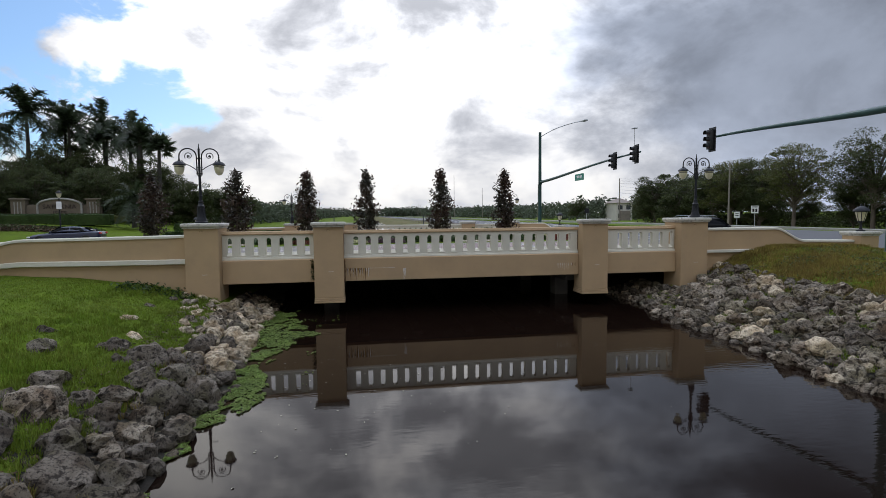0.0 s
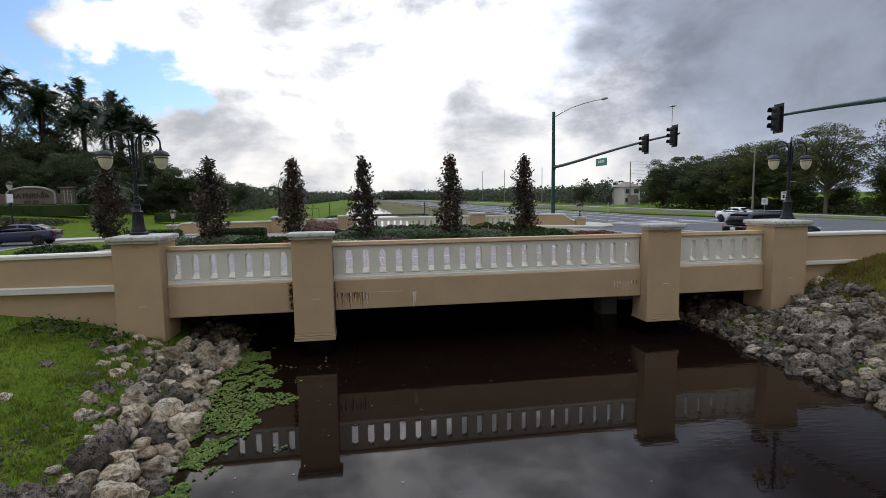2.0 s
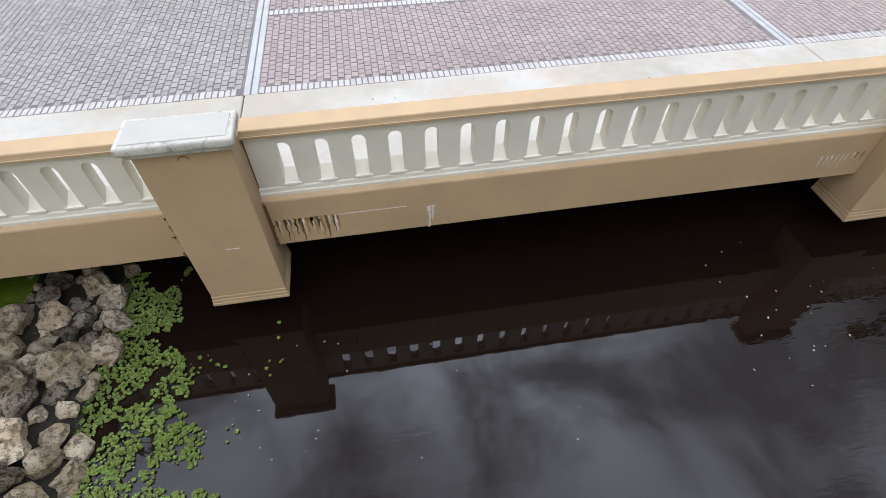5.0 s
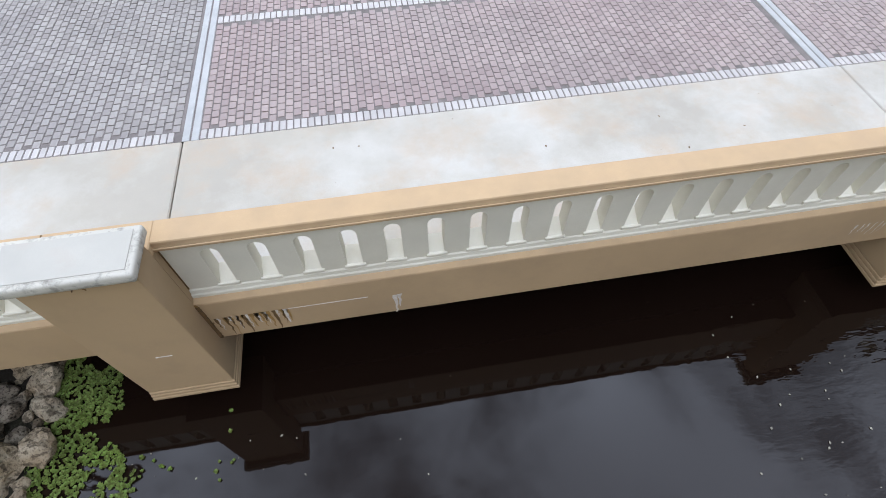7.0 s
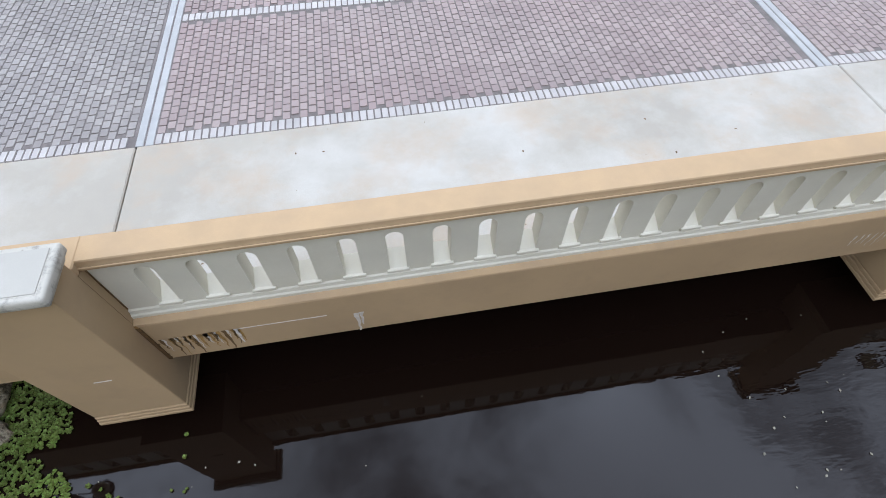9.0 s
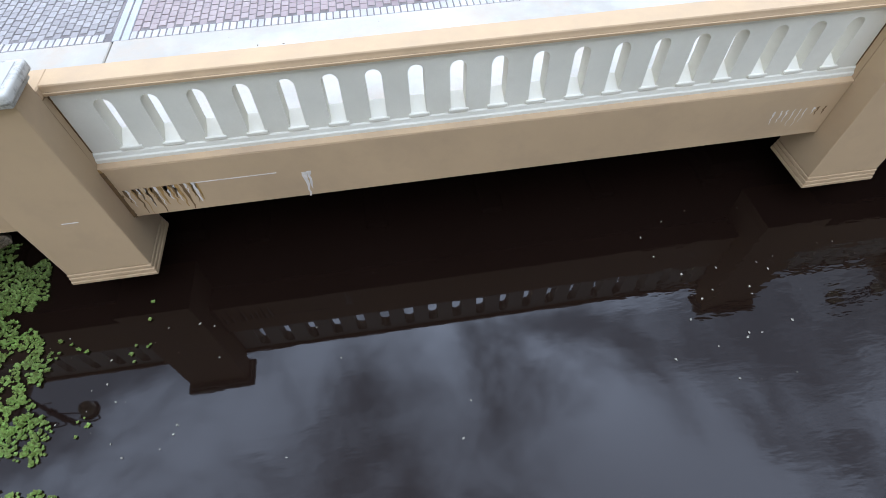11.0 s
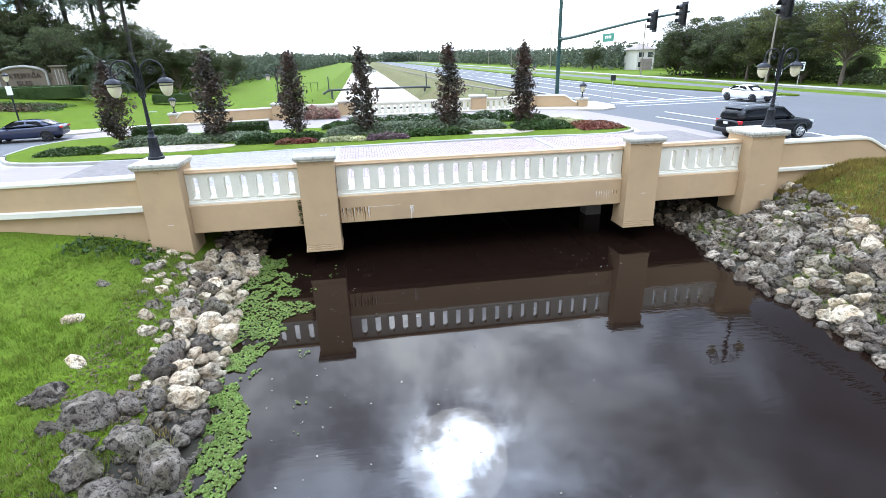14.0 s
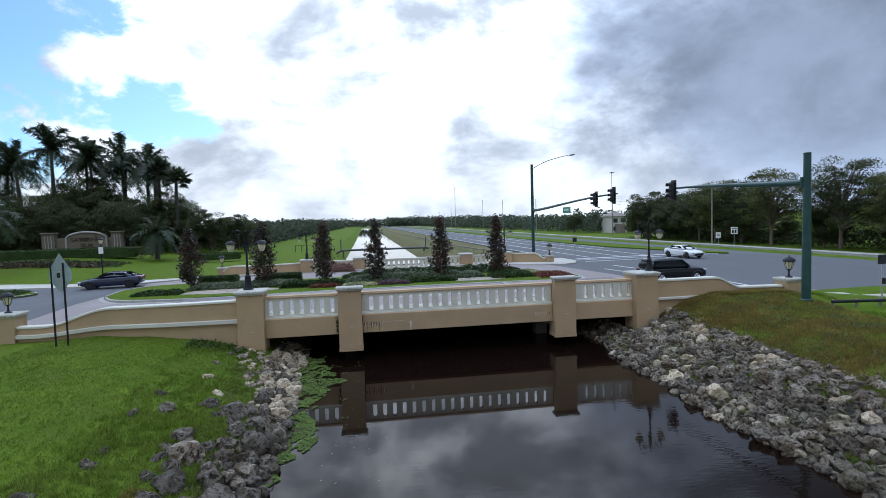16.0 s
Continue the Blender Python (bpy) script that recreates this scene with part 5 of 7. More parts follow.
# ---- planted island ----
island_pts = curve_pts([(-16.6, 31.0, 0), (-14.6, 28.5, 0), (-9.5, 27.7, 0), (-5.0, 28.1, 0), (0.3, 28.5, 0), (8.5, 28.7, 0), (13.0, 28.3, 0), (15.0, 29.1, 0), (15.6, 30.6, 0), (15.2, 33.0, 0), (13.6, 35.4, 0), (9.5, 36.4, 0), (-2.0, 36.6, 0), (-12.0, 36.9, 0), (-15.6, 36.4, 0), (-16.9, 34.0, 0)], 5)
island_outline = [(p[0], p[1]) for p in island_pts]
kerb_ring = [(x, y, 1.70) for x, y in island_outline + island_outline[:2]]
tagged(part("kerb", sweep(kerb_ring, [(0.0, -0.3), (0.0, 0.13), (-0.03, 0.16), (-0.16, 0.16), (-0.16, -0.3)]), "kerb"), "pale concrete kerb round the planted island", "kerb", kind="structure")
tagged(part("gutter", sweep([(x, y, 1.70) for x, y, _ in kerb_ring], [(0.32, 0.012), (0.002, 0.02), (0.002, -0.2), (0.32, -0.2)]), "kerb"), "pale concrete gutter along the island", "kerb", kind="structure")
tagged(part("island_lawn", prism([(x * 0.988 + 0.0, 32.4 + (y - 32.4) * 0.965) for x, y in island_outline], 1.5, 1.85), "lawn"), "mown grass on the planted island", "lawn", kind="structure")


def dome_leaves(x0, x1, y0, y1, z0, h, count, size, seed=0, edge=0.25, flat=False):
    """Leaf centres filling a low mounded bed."""
    c = []
    x = rng.uniform(x0, x1, count)
    y = rng.uniform(y0, y1, count)
    ux, uy = (x - x0) / (x1 - x0) * 2 - 1, (y - y0) / (y1 - y0) * 2 - 1
    fall = np.clip(1 - np.maximum(np.abs(ux) ** (40 if flat else 6), np.abs(uy) ** (24 if flat else 3)), 0, 1)
    lump = np.array([0.78 + 0.35 * wob(a, b, 1.7, seed + 2.0) for a, b in zip(x, y)]) if not flat else 1.0
    top = z0 + h * (0.25 + 0.75 * fall) * lump
    z = top - (top - z0) * rng.uniform(0, 1, count) ** 2.2 * 0.9
    keep = fall > 0.02
    return np.stack([x, y, z], axis=1)[keep]


def bed(name, x0, x1, y0, y1, h, count, size, mat, label, cat="shrubs", seed=0, z0=1.83):
    ob = quads(name, leaf_quads(dome_leaves(x0, x1, y0, y1, z0, h, count, size, seed), size), mat)
    return tagged(ob, label, cat, kind="stuff")


bed("shrub_bed", -14.6, -11.6, 29.8, 31.0, 0.40, 1800, 0.075, "hedge", "low dark green groundcover on the island", seed=1)
bed("shrub_bed", -11.8, -4.2, 31.6, 33.6, 0.55, 6000, 0.085, "shrub", "silvery green shrubs beneath the magnolias", seed=2)
bed("shrub_bed", -5.6, -1.0, 30.6, 31.9, 0.55, 4200, 0.080, "hedge", "mid green shrubs on the island", seed=3)
bed("flower_bed", -3.6, -1.5, 30.0, 30.8, 0.32, 1700, 0.06, "shrub_red", "low red flowering plants on the island", "flowers", 4)
bed("flower_bed", -1.4, 1.0, 29.9, 30.7, 0.32, 1700, 0.06, "shrub_pale", "cream and yellow flowers on the island", "flowers", 5)
bed("shrub_bed", 1.0, 3.2, 29.9, 30.8, 0.36, 1800, 0.065, "shrub_mauve", "mauve leaved low shrubs on the island", seed=6)
bed("shrub_bed", -1.2, 9.0, 31.9, 34.0, 0.66, 9500, 0.085, "shrub", "silvery green shrubs beneath the magnolias", seed=7)
bed("shrub_bed", 3.1, 6.6, 30.4, 31.4, 0.42, 2800, 0.075, "hedge", "mid green shrubs on the island", seed=8)
bed("shrub_bed", -1.6, 12.6, 34.9, 36.1, 0.72, 9000, 0.08, "hedge", "dark green hedge along the island's far edge", seed=14)
bed("shrub_bed", 9.2, 12.4, 30.6, 32.6, 0.50, 3600, 0.08, "hedge", "mid green shrubs on the island", seed=9)
bed("flower_bed", 12.5, 15.0, 29.7, 32.4, 0.34, 4400, 0.07, "shrub_red", "red and orange flowers at the island's tip", "flowers", 10)
bed("flower_bed", 11.6, 13.4, 31.8, 34.0, 0.40, 2200, 0.065, "shrub_pale", "cream flowers near the island's tip", "flowers", 11)
bed("shrub_bed", -3.4, -0.8, 42.4, 43.6, 1.1, 3400, 0.10, "shrub_pink", "pink and pale flowering shrubs by the far parapet", "shrubs", 12, 1.70)
for poly, lab in (([(-11.6, 29.9), (-9.0, 29.4), (-6.4, 29.8), (-5.6, 30.8), (-7.6, 31.6), (-11.0, 31.4)], "pale mulch patch on the island"), ([(6.4, 30.2), (8.4, 29.9), (10.0, 30.4), (9.6, 31.4), (7.0, 31.6)], "pale mulch patch on the island")):
    tagged(part("mulch", prism([p[:2] for p in curve_pts([(x, y, 0) for x, y in poly + poly[:1]], 4)[:-1]], 1.80, 1.875), "mulch"), lab, "mulch", kind="structure")
for hx0, hx1 in ((-11.8, -9.0), (-7.2, -4.5)):
    h = thing("hedge", (hx0 + hx1) / 2, 34.4, 1.83, "clipped dark green box hedge on the island", "hedge", "clipped hedges")
    part("core", boxed(hx0 + 0.06, hx1 - 0.06, 34.0, 34.8, 1.80, 2.45, 0.05), "hedge", h)
    quads("leaves", leaf_quads(dome_leaves(hx0, hx1, 33.9, 34.9, 1.83, 0.74, 5200, 0.06, 3, flat=True), 0.05), "hedge", h)


corner_bed = [(-25.6 + 2.9 * math.cos(a), 34.6 + 1.9 * math.sin(a)) for a in np.linspace(0, 2 * math.pi, 25)[:-1]]
tagged(part("kerb", sweep([(x, y, 1.70) for x, y in (corner_bed + corner_bed[:2])[::-1]], [(0.0, -0.3), (0.0, 0.13), (0.03, 0.16), (0.16, 0.16), (0.16, -0.3)]), "kerb"), "pale concrete kerb round a small planted bed", "kerb", kind="structure")
tagged(part("bed_soil", prism(corner_bed, 1.5, 1.84), "lawn"), "grass in a small kerbed bed", "lawn", kind="structure")
bed("shrub_bed", -27.8, -23.6, 33.2, 36.0, 0.38, 2600, 0.08, "hedge", "low green groundcover in a small kerbed bed", seed=21)
bed("flower_bed", -26.6, -24.4, 33.4, 34.4, 0.42, 900, 0.07, "shrub_pale", "pale flowers in a small kerbed bed", "flowers", 22)


def boulder_mesh(seed, sub=2, rough=0.50):
    bm = bmesh.new()
    bmesh.ops.create_icosphere(bm, subdivisions=sub, radius=1.0)
    off = Vector((seed * 3.7, seed * 1.3, seed * 2.1))
    # a few flat broken sides, then pitted relief
    r = random.Random(seed)
    cuts = [(Vector((r.gauss(0, 1), r.gauss(0, 1), r.gauss(0, 1))).normalized(), r.uniform(0.62, 0.92)) for _ in range(11)]
    for v in bm.verts:
        p = v.co.copy()
        for nrm, d in cuts:
            e = p.dot(nrm) - d
            if e > 0:
                p -= nrm * e * 0.88
        q = p * 1.6 + off
        pit = max(0.0, noise.noise(p * 4.2 + off * 2)) ** 1.5
        p *= 1 + rough * (0.50 * noise.noise(q) + 0.34 * noise.noise(p * 3.6 + off) - 0.70 * pit + 0.18 * noise.noise(p * 8.0 + off))
        v.co = p
    me = bpy.data.meshes.new("boulder")
    bm.to_mesh(me)
    bm.free()
    me.shade_smooth()
    me.set_sharp_from_angle(angle=radians(30))
    return me


# ---- trees ----
def limb(p0, p1, bend, k=4):
    p0, p1 = Vector(p0), Vector(p1)
    mid = (p0 + p1) / 2 + Vector(bend)
    return [tuple((1 - t) ** 2 * p0 + 2 * t * (1 - t) * mid + t * t * p1) for t in np.linspace(0, 1, k + 1)]


def magnolia(seed, h, w):
    r = np.random.default_rng(seed)
    t = thing("magnolia_tree", 0, 0, 0, "narrow young magnolia with dark glossy bronze leaves", "tree", "magnolias on the island")
    part("trunk", tubed([(0, 0, 0), (0.02, 0.01, h * 0.4), (0, 0.02, h * 0.93)], [0.06, 0.045, 0.012], 7), "bark", t, "thin straight trunk", True)
    cs = []
    bm = bmesh.new()
    for i in range(46):
        f = (i + 0.5) / 46
        z = 0.28 + f * (h - 0.35)
        a = i * 2.4 + r.uniform(-0.5, 0.5)
        prof = (0.55 + 0.45 * min(1, f / 0.22)) * (1 - f) ** 0.62 + 0.05
        R = w * prof * r.uniform(0.6, 1.12)
        tip = np.array([R * math.cos(a), R * math.sin(a), z + 0.35 * R + 0.1])
        tube(bm, [(0, 0, z - 0.1), tuple(tip)], [0.014, 0.005], 4, False)
        k = int(r.uniform(36, 66) * (0.5 + prof))
        tt = r.uniform(0.25, 1.08, k)[:, None]
        c = np.array([0, 0, z - 0.1]) * (1 - tt) + tip * tt + r.normal(size=(k, 3)) * np.array([0.12, 0.12, 0.11])
        cs.append(c)
    part("branchwork", bm, "bark", t)
    top = np.array([0, 0, h]) + r.normal(size=(30, 3)) * np.array([0.06, 0.06, 0.16])
    cs.append(top)
    quads("crown", leaf_quads(np.concatenate(cs), 0.105, up=0.2, aspect=0.46), "magnolia", t, "bronze green leaves")
    return t


for i, (mx, h, w) in enumerate(((-11.7, 4.05, 1.12), (-6.9, 4.3, 1.12), (-2.7, 4.25, 1.0), (0.95, 4.35, 0.96), (5.7, 4.4, 0.96), (9.95, 4.4, 0.98))):
    m = magnolia(20 + i, h, w)
    m.matrix_basis = pose(mx, 32.4, 1.84, 0, 0, 40 * i)


def palm(seed, h, crown, lean=0.0, fan=False, name="palm_tree", label="tall royal palm with dark trunk and drooping fronds"):
    r = np.random.default_rng(seed)
    t = thing(name, 0, 0, 0, label, "palm tree", "palms by the entrance")
    part("trunk", tubed([(lean * f * f, 0, h * f) for f in np.linspace(0, 1, 6)], [0.30, 0.26, 0.27, 0.24, 0.20, 0.16], 9), "palm_bark", t, "smooth dark trunk", True)
    V = []
    top = np.array([lean, 0, h])
    bm = bmesh.new()
    n = 26 if not fan else 60
    for i in range(n):
        a = i * 2.399 + r.uniform(-0.2, 0.2)
        el = r.uniform(-0.45, 1.45)
        L = crown * r.uniform(0.75, 1.15)
        d = np.array([math.cos(a), math.sin(a), 0.0])
        pts = []
        for f in np.linspace(0, 1, 8):
            out = L * (f * math.cos(el) * (1 - 0.12 * f))
            up = L * (f * math.sin(el) - (0.62 - 0.22 * max(0.0, el)) * f * f)
            pts.append(top + d * out + np.array([0, 0, up]))
        if fan:
            pts = [top + (pts[3] - top) * f for f in np.linspace(0, 1, 5)]
        tube(bm, [tuple(p) for p in pts], list(np.linspace(0.03, 0.006, len(pts))), 4, False)
        side = np.array([-d[1], d[0], 0.0])
        if fan:
            c = pts[-1]
            ax = (pts[-1] - pts[0]) / (np.linalg.norm(pts[-1] - pts[0]) + 1e-6)
            for b in np.linspace(-1.7, 1.7, 11):
                v = ax * math.cos(b) + side * math.sin(b)
                e = c + v * L * 0.42 + np.array([0, 0, -0.12 * L * abs(b)])
                wv = (np.cross(v, np.array([0.2, 0.1, 1.0])) + np.array([0, 0, 0.4])) * 0.10
                V.append([c - wv * 0.3, (c + e) / 2 - wv, e, (c + e) / 2 + wv])
        else:
            for k in range(len(pts) - 1):
                for sub in (0.05, 0.22, 0.38, 0.55, 0.72, 0.88):
                    p = pts[k] * (1 - sub) + pts[k + 1] * sub
                    f = (k + sub) / 7
                    ll = L * 0.25 * (0.55 + 0.8 * f - 0.75 * f * f) * r.uniform(0.7, 1.25)
                    fwd = (pts[k + 1] - pts[k]) / np.linalg.norm(pts[k + 1] - pts[k])
                    for s in (-1, 1):
                        tip = p + side * s * ll * 0.8 + fwd * ll * 0.45 + np.array([0, 0, ll * r.uniform(-0.75, 0.25)])
                        wv = fwd * 0.062 * L / 4
                        V.append([p - wv, p + wv, tip + wv * 0.3, tip - wv * 0.3])
    part("ribwork", bm, "palm", t)
    quads("crown", np.array(V), "palm", t, "dark green drooping fronds")
    return t


def broadleaf(seed, h, spread, leaf, mat, name="broadleaf_tree", label="dense dark green broadleaf tree", group="trees along the highway", low=0.25, density=1.0):
    r = np.random.default_rng(seed)
    t = thing(name, 0, 0, 0, label, "tree", group)
    base = h * low
    part("trunk", tubed([(0, 0, -0.1), (0.1, 0.05, base), (0.05 * spread, 0, h * 0.55)], [0.05 * h * 0.5, 0.04 * h * 0.45, 0.02 * h * 0.4], 7), "bark", t, "rough trunk", True)
    bm = bmesh.new()
    cs = []
    for i in range(int(26 * density) + 8):
        a = i * 2.399 + r.uniform(-0.4, 0.4)
        f = r.uniform(0.0, 1.0)
        R = spread * math.sqrt(1 - (f * 0.92) ** 2.4) * r.uniform(0.5, 1.05)
        c = np.array([R * math.cos(a), R * math.sin(a), base + (h - base) * (0.12 + 0.86 * f)])
        start = (0.05, 0.02, base + (h * 0.5 - base) * f * 0.9)
        tube(bm, limb(start, c, (0, 0, 0.12 * h), 3), list(np.linspace(0.010 * h, 0.002 * h, 4)), 4, False)
        k = int(105 * density)
        cl = r.normal(size=(k, 3))
        cl /= np.linalg.norm(cl, axis=1)[:, None]
        cl *= (r.uniform(0.2, 1.0, k) ** 0.5)[:, None] * np.array([0.235, 0.235, 0.125]) * spread * r.uniform(0.6, 1.35)
        cs.append(c + cl)
        inner = np.array(start) * 0.42 + c * 0.58 + np.array([0, 0, 0.05 * h])
        cs.append(inner + cl[: k // 2] * 0.9)
    part("branchwork", bm, "bark", t)
    quads("crown", leaf_quads(np.concatenate(cs), leaf, up=0.5, aspect=0.6), mat, t, "clumped leaves")
    return t


# palms and planting by the entrance sign
p_royal = palm(1, 14.0, 4.8)
p_royal2 = palm(2, 12.8, 4.6, 0.6)
p_cab = palm(4, 9.6, 2.4, 0.2, True, "fan_palm", "fan palm with rounded grey green crown")


def set_back(x, y, rz, s):
    """The palms rise from among the trees, a little behind the sign."""
    return pose(x * 1.14 + 1.3, y * 1.14 + 0.4, 2.2, 0, 0, rz) @ Matrix.Scale(s * 1.14, 4)


p_royal.matrix_basis = set_back(-39.7, 76.5, 0, 1.0)
p_royal2.matrix_basis = set_back(-36.6, 79.0, 60, 1.0)
p_cab.matrix_basis = set_back(-26.6, 71.0, 0, 1.08)
for k, (src, x, y, rz, s) in enumerate(((p_royal, -44.5, 76.0, 100, 0.95), (p_royal2, -48.0, 75.0, 200, 0.9), (p_royal, -42.0, 80.0, 220, 0.86), (p_royal2, -33.8, 80.5, 300, 0.92), (p_cab, -32.6, 80.0, 50, 1.05), (p_cab, -29.0, 72.0, 120, 0.98), (p_royal2, -52.0, 78.0, 20, 0.92), (p_royal, -56.0, 74.0, 10, 0.9), (p_royal2, -37.6, 82.0, 150, 1.02))):
    copy_thing(src, set_back(x, y, rz, s))
p_date = palm(9, 3.4, 3.3, 0.1, False, "date_palm", "short date palm with arching fronds")
p_date.matrix_basis = pose(-26.4, 66.0, 2.3) @ Matrix.Scale(1.08, 4)
p_date_tall = palm(12, 6.3, 3.9, 0.2, False, "date_palm", "tall date palm with long arching fronds")
p_date_tall.matrix_basis = pose(-37.4, 52.5, 1.9, 0, 0, 70)
copy_thing(p_date, pose(-35.0, 84.0, 2.6, 0, 0, 140))

bl = [broadleaf(30 + i, h, s, 0.098, m, low=lo, density=dn) for i, (h, s, m, lo, dn) in enumerate(((10.0, 4.4, "foliage", 0.12, 2.5), (11.0, 4.8, "foliage", 0.2, 2.3), (8.0, 4.2, "foliage", 0.08, 2.5), (10.5, 4.4, "foliage_light", 0.24, 2.1)))]
bl[0].matrix_basis = pose(-31.5, 84, 2.4)
bl[1].matrix_basis = pose(53.5, 45.5, 1.5, 0, 0, 30) @ Matrix.Scale(0.92, 4)
bl[2].matrix_basis = pose(-24.0, 82, 2.2) @ Matrix.Scale(0.78, 4)
bl[3].matrix_basis = pose(53.0, 55.0, 1.5) @ Matrix.Scale(0.94, 4)
r2 = np.random.default_rng(99)
# dark planting round the sign, before and behind the palms
for x, y, k, s in ((-44, 86, 0, 1.32), (-51, 85, 2, 1.6), (-58, 84, 0, 1.3), (-38, 88, 2, 1.5), (-31, 91, 0, 0.95), (-66, 84, 0, 1.35), (-47, 90, 0, 1.3), (-34.5, 84.5, 2, 1.35), (-60, 70, 2, 1.0), (-69, 66, 0, 1.0), (-21.0, 88, 2, 0.62), (-20.0, 97, 0, 0.5), (-26, 96, 0, 0.6), (-41.5, 79.8, 2, 1.15), (-46.5, 78.6, 0, 1.0), (-36.5, 80.2, 0, 0.9), (-52.5, 76.6, 2, 1.1), (-31.5, 77.5, 2, 0.95), (-38.8, 82.0, 2, 1.2), (-21.0, 86, 0, 0.62), (-27.5, 80.5, 2, 0.85), (-56, 72, 2, 1.0), (-50.5, 74.8, 0, 0.80), (-46.2, 75.2, 2, 0.92), (-42.6, 75.8, 0, 0.82), (-38.6, 76.0, 2, 0.98), (-35.0, 76.2, 0, 0.84), (-31.2, 75.4, 2, 0.86), (-54.5, 73.6, 0, 0.84)):
    c = copy_thing(bl[k], pose(x, y, 2.2, 0, 0, r2.uniform(0, 360)) @ Matrix.Scale(s, 4))
    tagged(c, "dense dark tree in the entrance planting", group="trees behind the entrance sign")
# woods across the highway: a dense block, a thin gap, then taller trees
for x, y, k, s in ((57, 93, 2, 1.22), (55, 88.5, 0, 0.98), (57, 84, 1, 0.85), (54, 80, 2, 1.05), (55.5, 75.5, 0, 0.9), (54, 71, 1, 0.88), (57, 69, 0, 1.0), (53.5, 66.5, 3, 0.98), (55.5, 63.5, 1, 0.98), (53.5, 61.0, 2, 0.85), (58, 58, 2, 0.62), (54.5, 48.5, 2, 0.85), (57, 42.5, 1, 0.9), (53.5, 39.5, 3, 0.85), (56, 36, 0, 0.9), (54, 32, 1, 0.85), (57, 28, 0, 0.9), (55, 23, 2, 1.1), (58, 18, 1, 1.0), (56, 13, 0, 1.0), (58, 8, 1, 1.0), (62, 88, 0, 1.0), (62, 78, 1, 0.9), (61, 68, 0, 0.9), (62, 44, 1, 0.95), (62, 34, 0, 0.95), (63, 24, 1, 1.05), (67, 113, 2, 0.8), (58.5, 132, 0, 0.6), (73, 119, 0, 0.7), (70, 104, 2, 0.8)):
    copy_thing(bl[k], pose(x, y, 1.45, 0, 0, r2.uniform(0, 360)) @ Matrix.Scale(s * 0.96, 4))


def far_woods(name, x0, x1, y0, y1, h, count, size, mat, label, gap=0.0, zb=1.5):
    """A belt of far trees as clumps of leaves with an uneven top."""
    x, y = rng.uniform(x0, x1, count), y0 + (y1 - y0) * rng.uniform(0, 1, count) ** 1.5
    crest = np.array([0.62 + 0.45 * wob(a * 0.2, b, 0.11, 5.0) + 0.30 * wob(a, b, 0.4, 9.0) for a, b in zip(x, y)])
    if gap:
        keep = crest > gap
        x, y, crest = x[keep], y[keep], crest[keep]
    z = zb + h * crest * (1 - rng.uniform(0, 1, len(x)) ** 2 * 0.95)
    s = size * (0.8 + (y - y0) / 300.0)
    return tagged(quads(name, leaf_quads(np.stack([x, y, z], axis=1), s, up=0.3, aspect=0.7), mat), label, "woods", kind="stuff")


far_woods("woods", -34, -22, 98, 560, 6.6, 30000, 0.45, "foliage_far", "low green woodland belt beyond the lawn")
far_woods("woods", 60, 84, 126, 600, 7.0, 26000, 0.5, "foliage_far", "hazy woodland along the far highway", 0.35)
far_woods("woods", 54.5, 64, 20, 94, 2.8, 22000, 0.2, "foliage", "dark undergrowth below the trees", 0.0)
far_woods("woods", -75, -24, 86, 100, 5.5, 18000, 0.26, "foliage", "dark shrub belt behind the lawn")
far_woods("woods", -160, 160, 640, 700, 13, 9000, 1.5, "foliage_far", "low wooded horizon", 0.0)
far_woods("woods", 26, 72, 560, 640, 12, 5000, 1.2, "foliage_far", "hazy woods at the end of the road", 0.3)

# ---- entrance sign and hedges ----
mon = thing("entrance_sign", -38.0, 73.0, 3.0, "beige stone entrance sign wall with dark lettering", "sign wall")
MON = pose(-38.0, 73.0, 2.9, 0, 0, 10)


def mon_part(name, bm, mat, label=""):
    bmesh.ops.transform(bm, matrix=MON, verts=bm.verts)
    return part(name, bm, mat, mon, label)


mon_part("wall", boxed(-5.2, 4.6, -0.3, 0.3, -0.3, 2.35, 0.03), "monument", "rendered stone wall")
arch = bmesh.new()
pts = [(-2.5, -0.2)] + [(2.5 * math.cos(a), 2.30 + 0.95 * math.sin(a)) for a in np.linspace(math.pi, 0, 15)] + [(2.5, -0.2)]
f = arch.faces.new([arch.verts.new((x, -0.42, z)) for x, z in pts])
r = bmesh.ops.extrude_face_region(arch, geom=[f])
bmesh.ops.translate(arch, vec=(0, 0.8, 0), verts=[v for v in r["geom"] if isinstance(v, bmesh.types.BMVert)])
bmesh.ops.recalc_face_normals(arch, faces=arch.faces)
mon_part("arched_panel", arch, "monument", "arched sign panel")
mon_part("arch_trim", tubed([(-2.4, -0.45, 0.05)] + [(2.4 * math.cos(a), -0.45, 2.25 + 0.87 * math.sin(a)) for a in np.linspace(math.pi, 0, 15)] + [(2.4, -0.45, 0.05)], 0.13, 6), "kerb", "pale moulded arch")
for cx in (-4.4, 3.75):
    mon_part("column", boxed(cx - 0.75, cx + 0.75, -0.6, 0.6, -0.3, 2.95, 0.03), "monument", "square stone column")
    mon_part("column_cap", boxed(cx - 0.9, cx + 0.9, -0.75, 0.75, 2.95, 3.15, 0.06, 2), "monument", "moulded column cap")
    for gx_ in (-0.35, 0.0, 0.35):
        mon_part("flute", boxed(cx + gx_ - 0.05, cx + gx_ + 0.05, -0.64, -0.6, 0.3, 2.7, 0.01), "kerb", "pale upright rib")


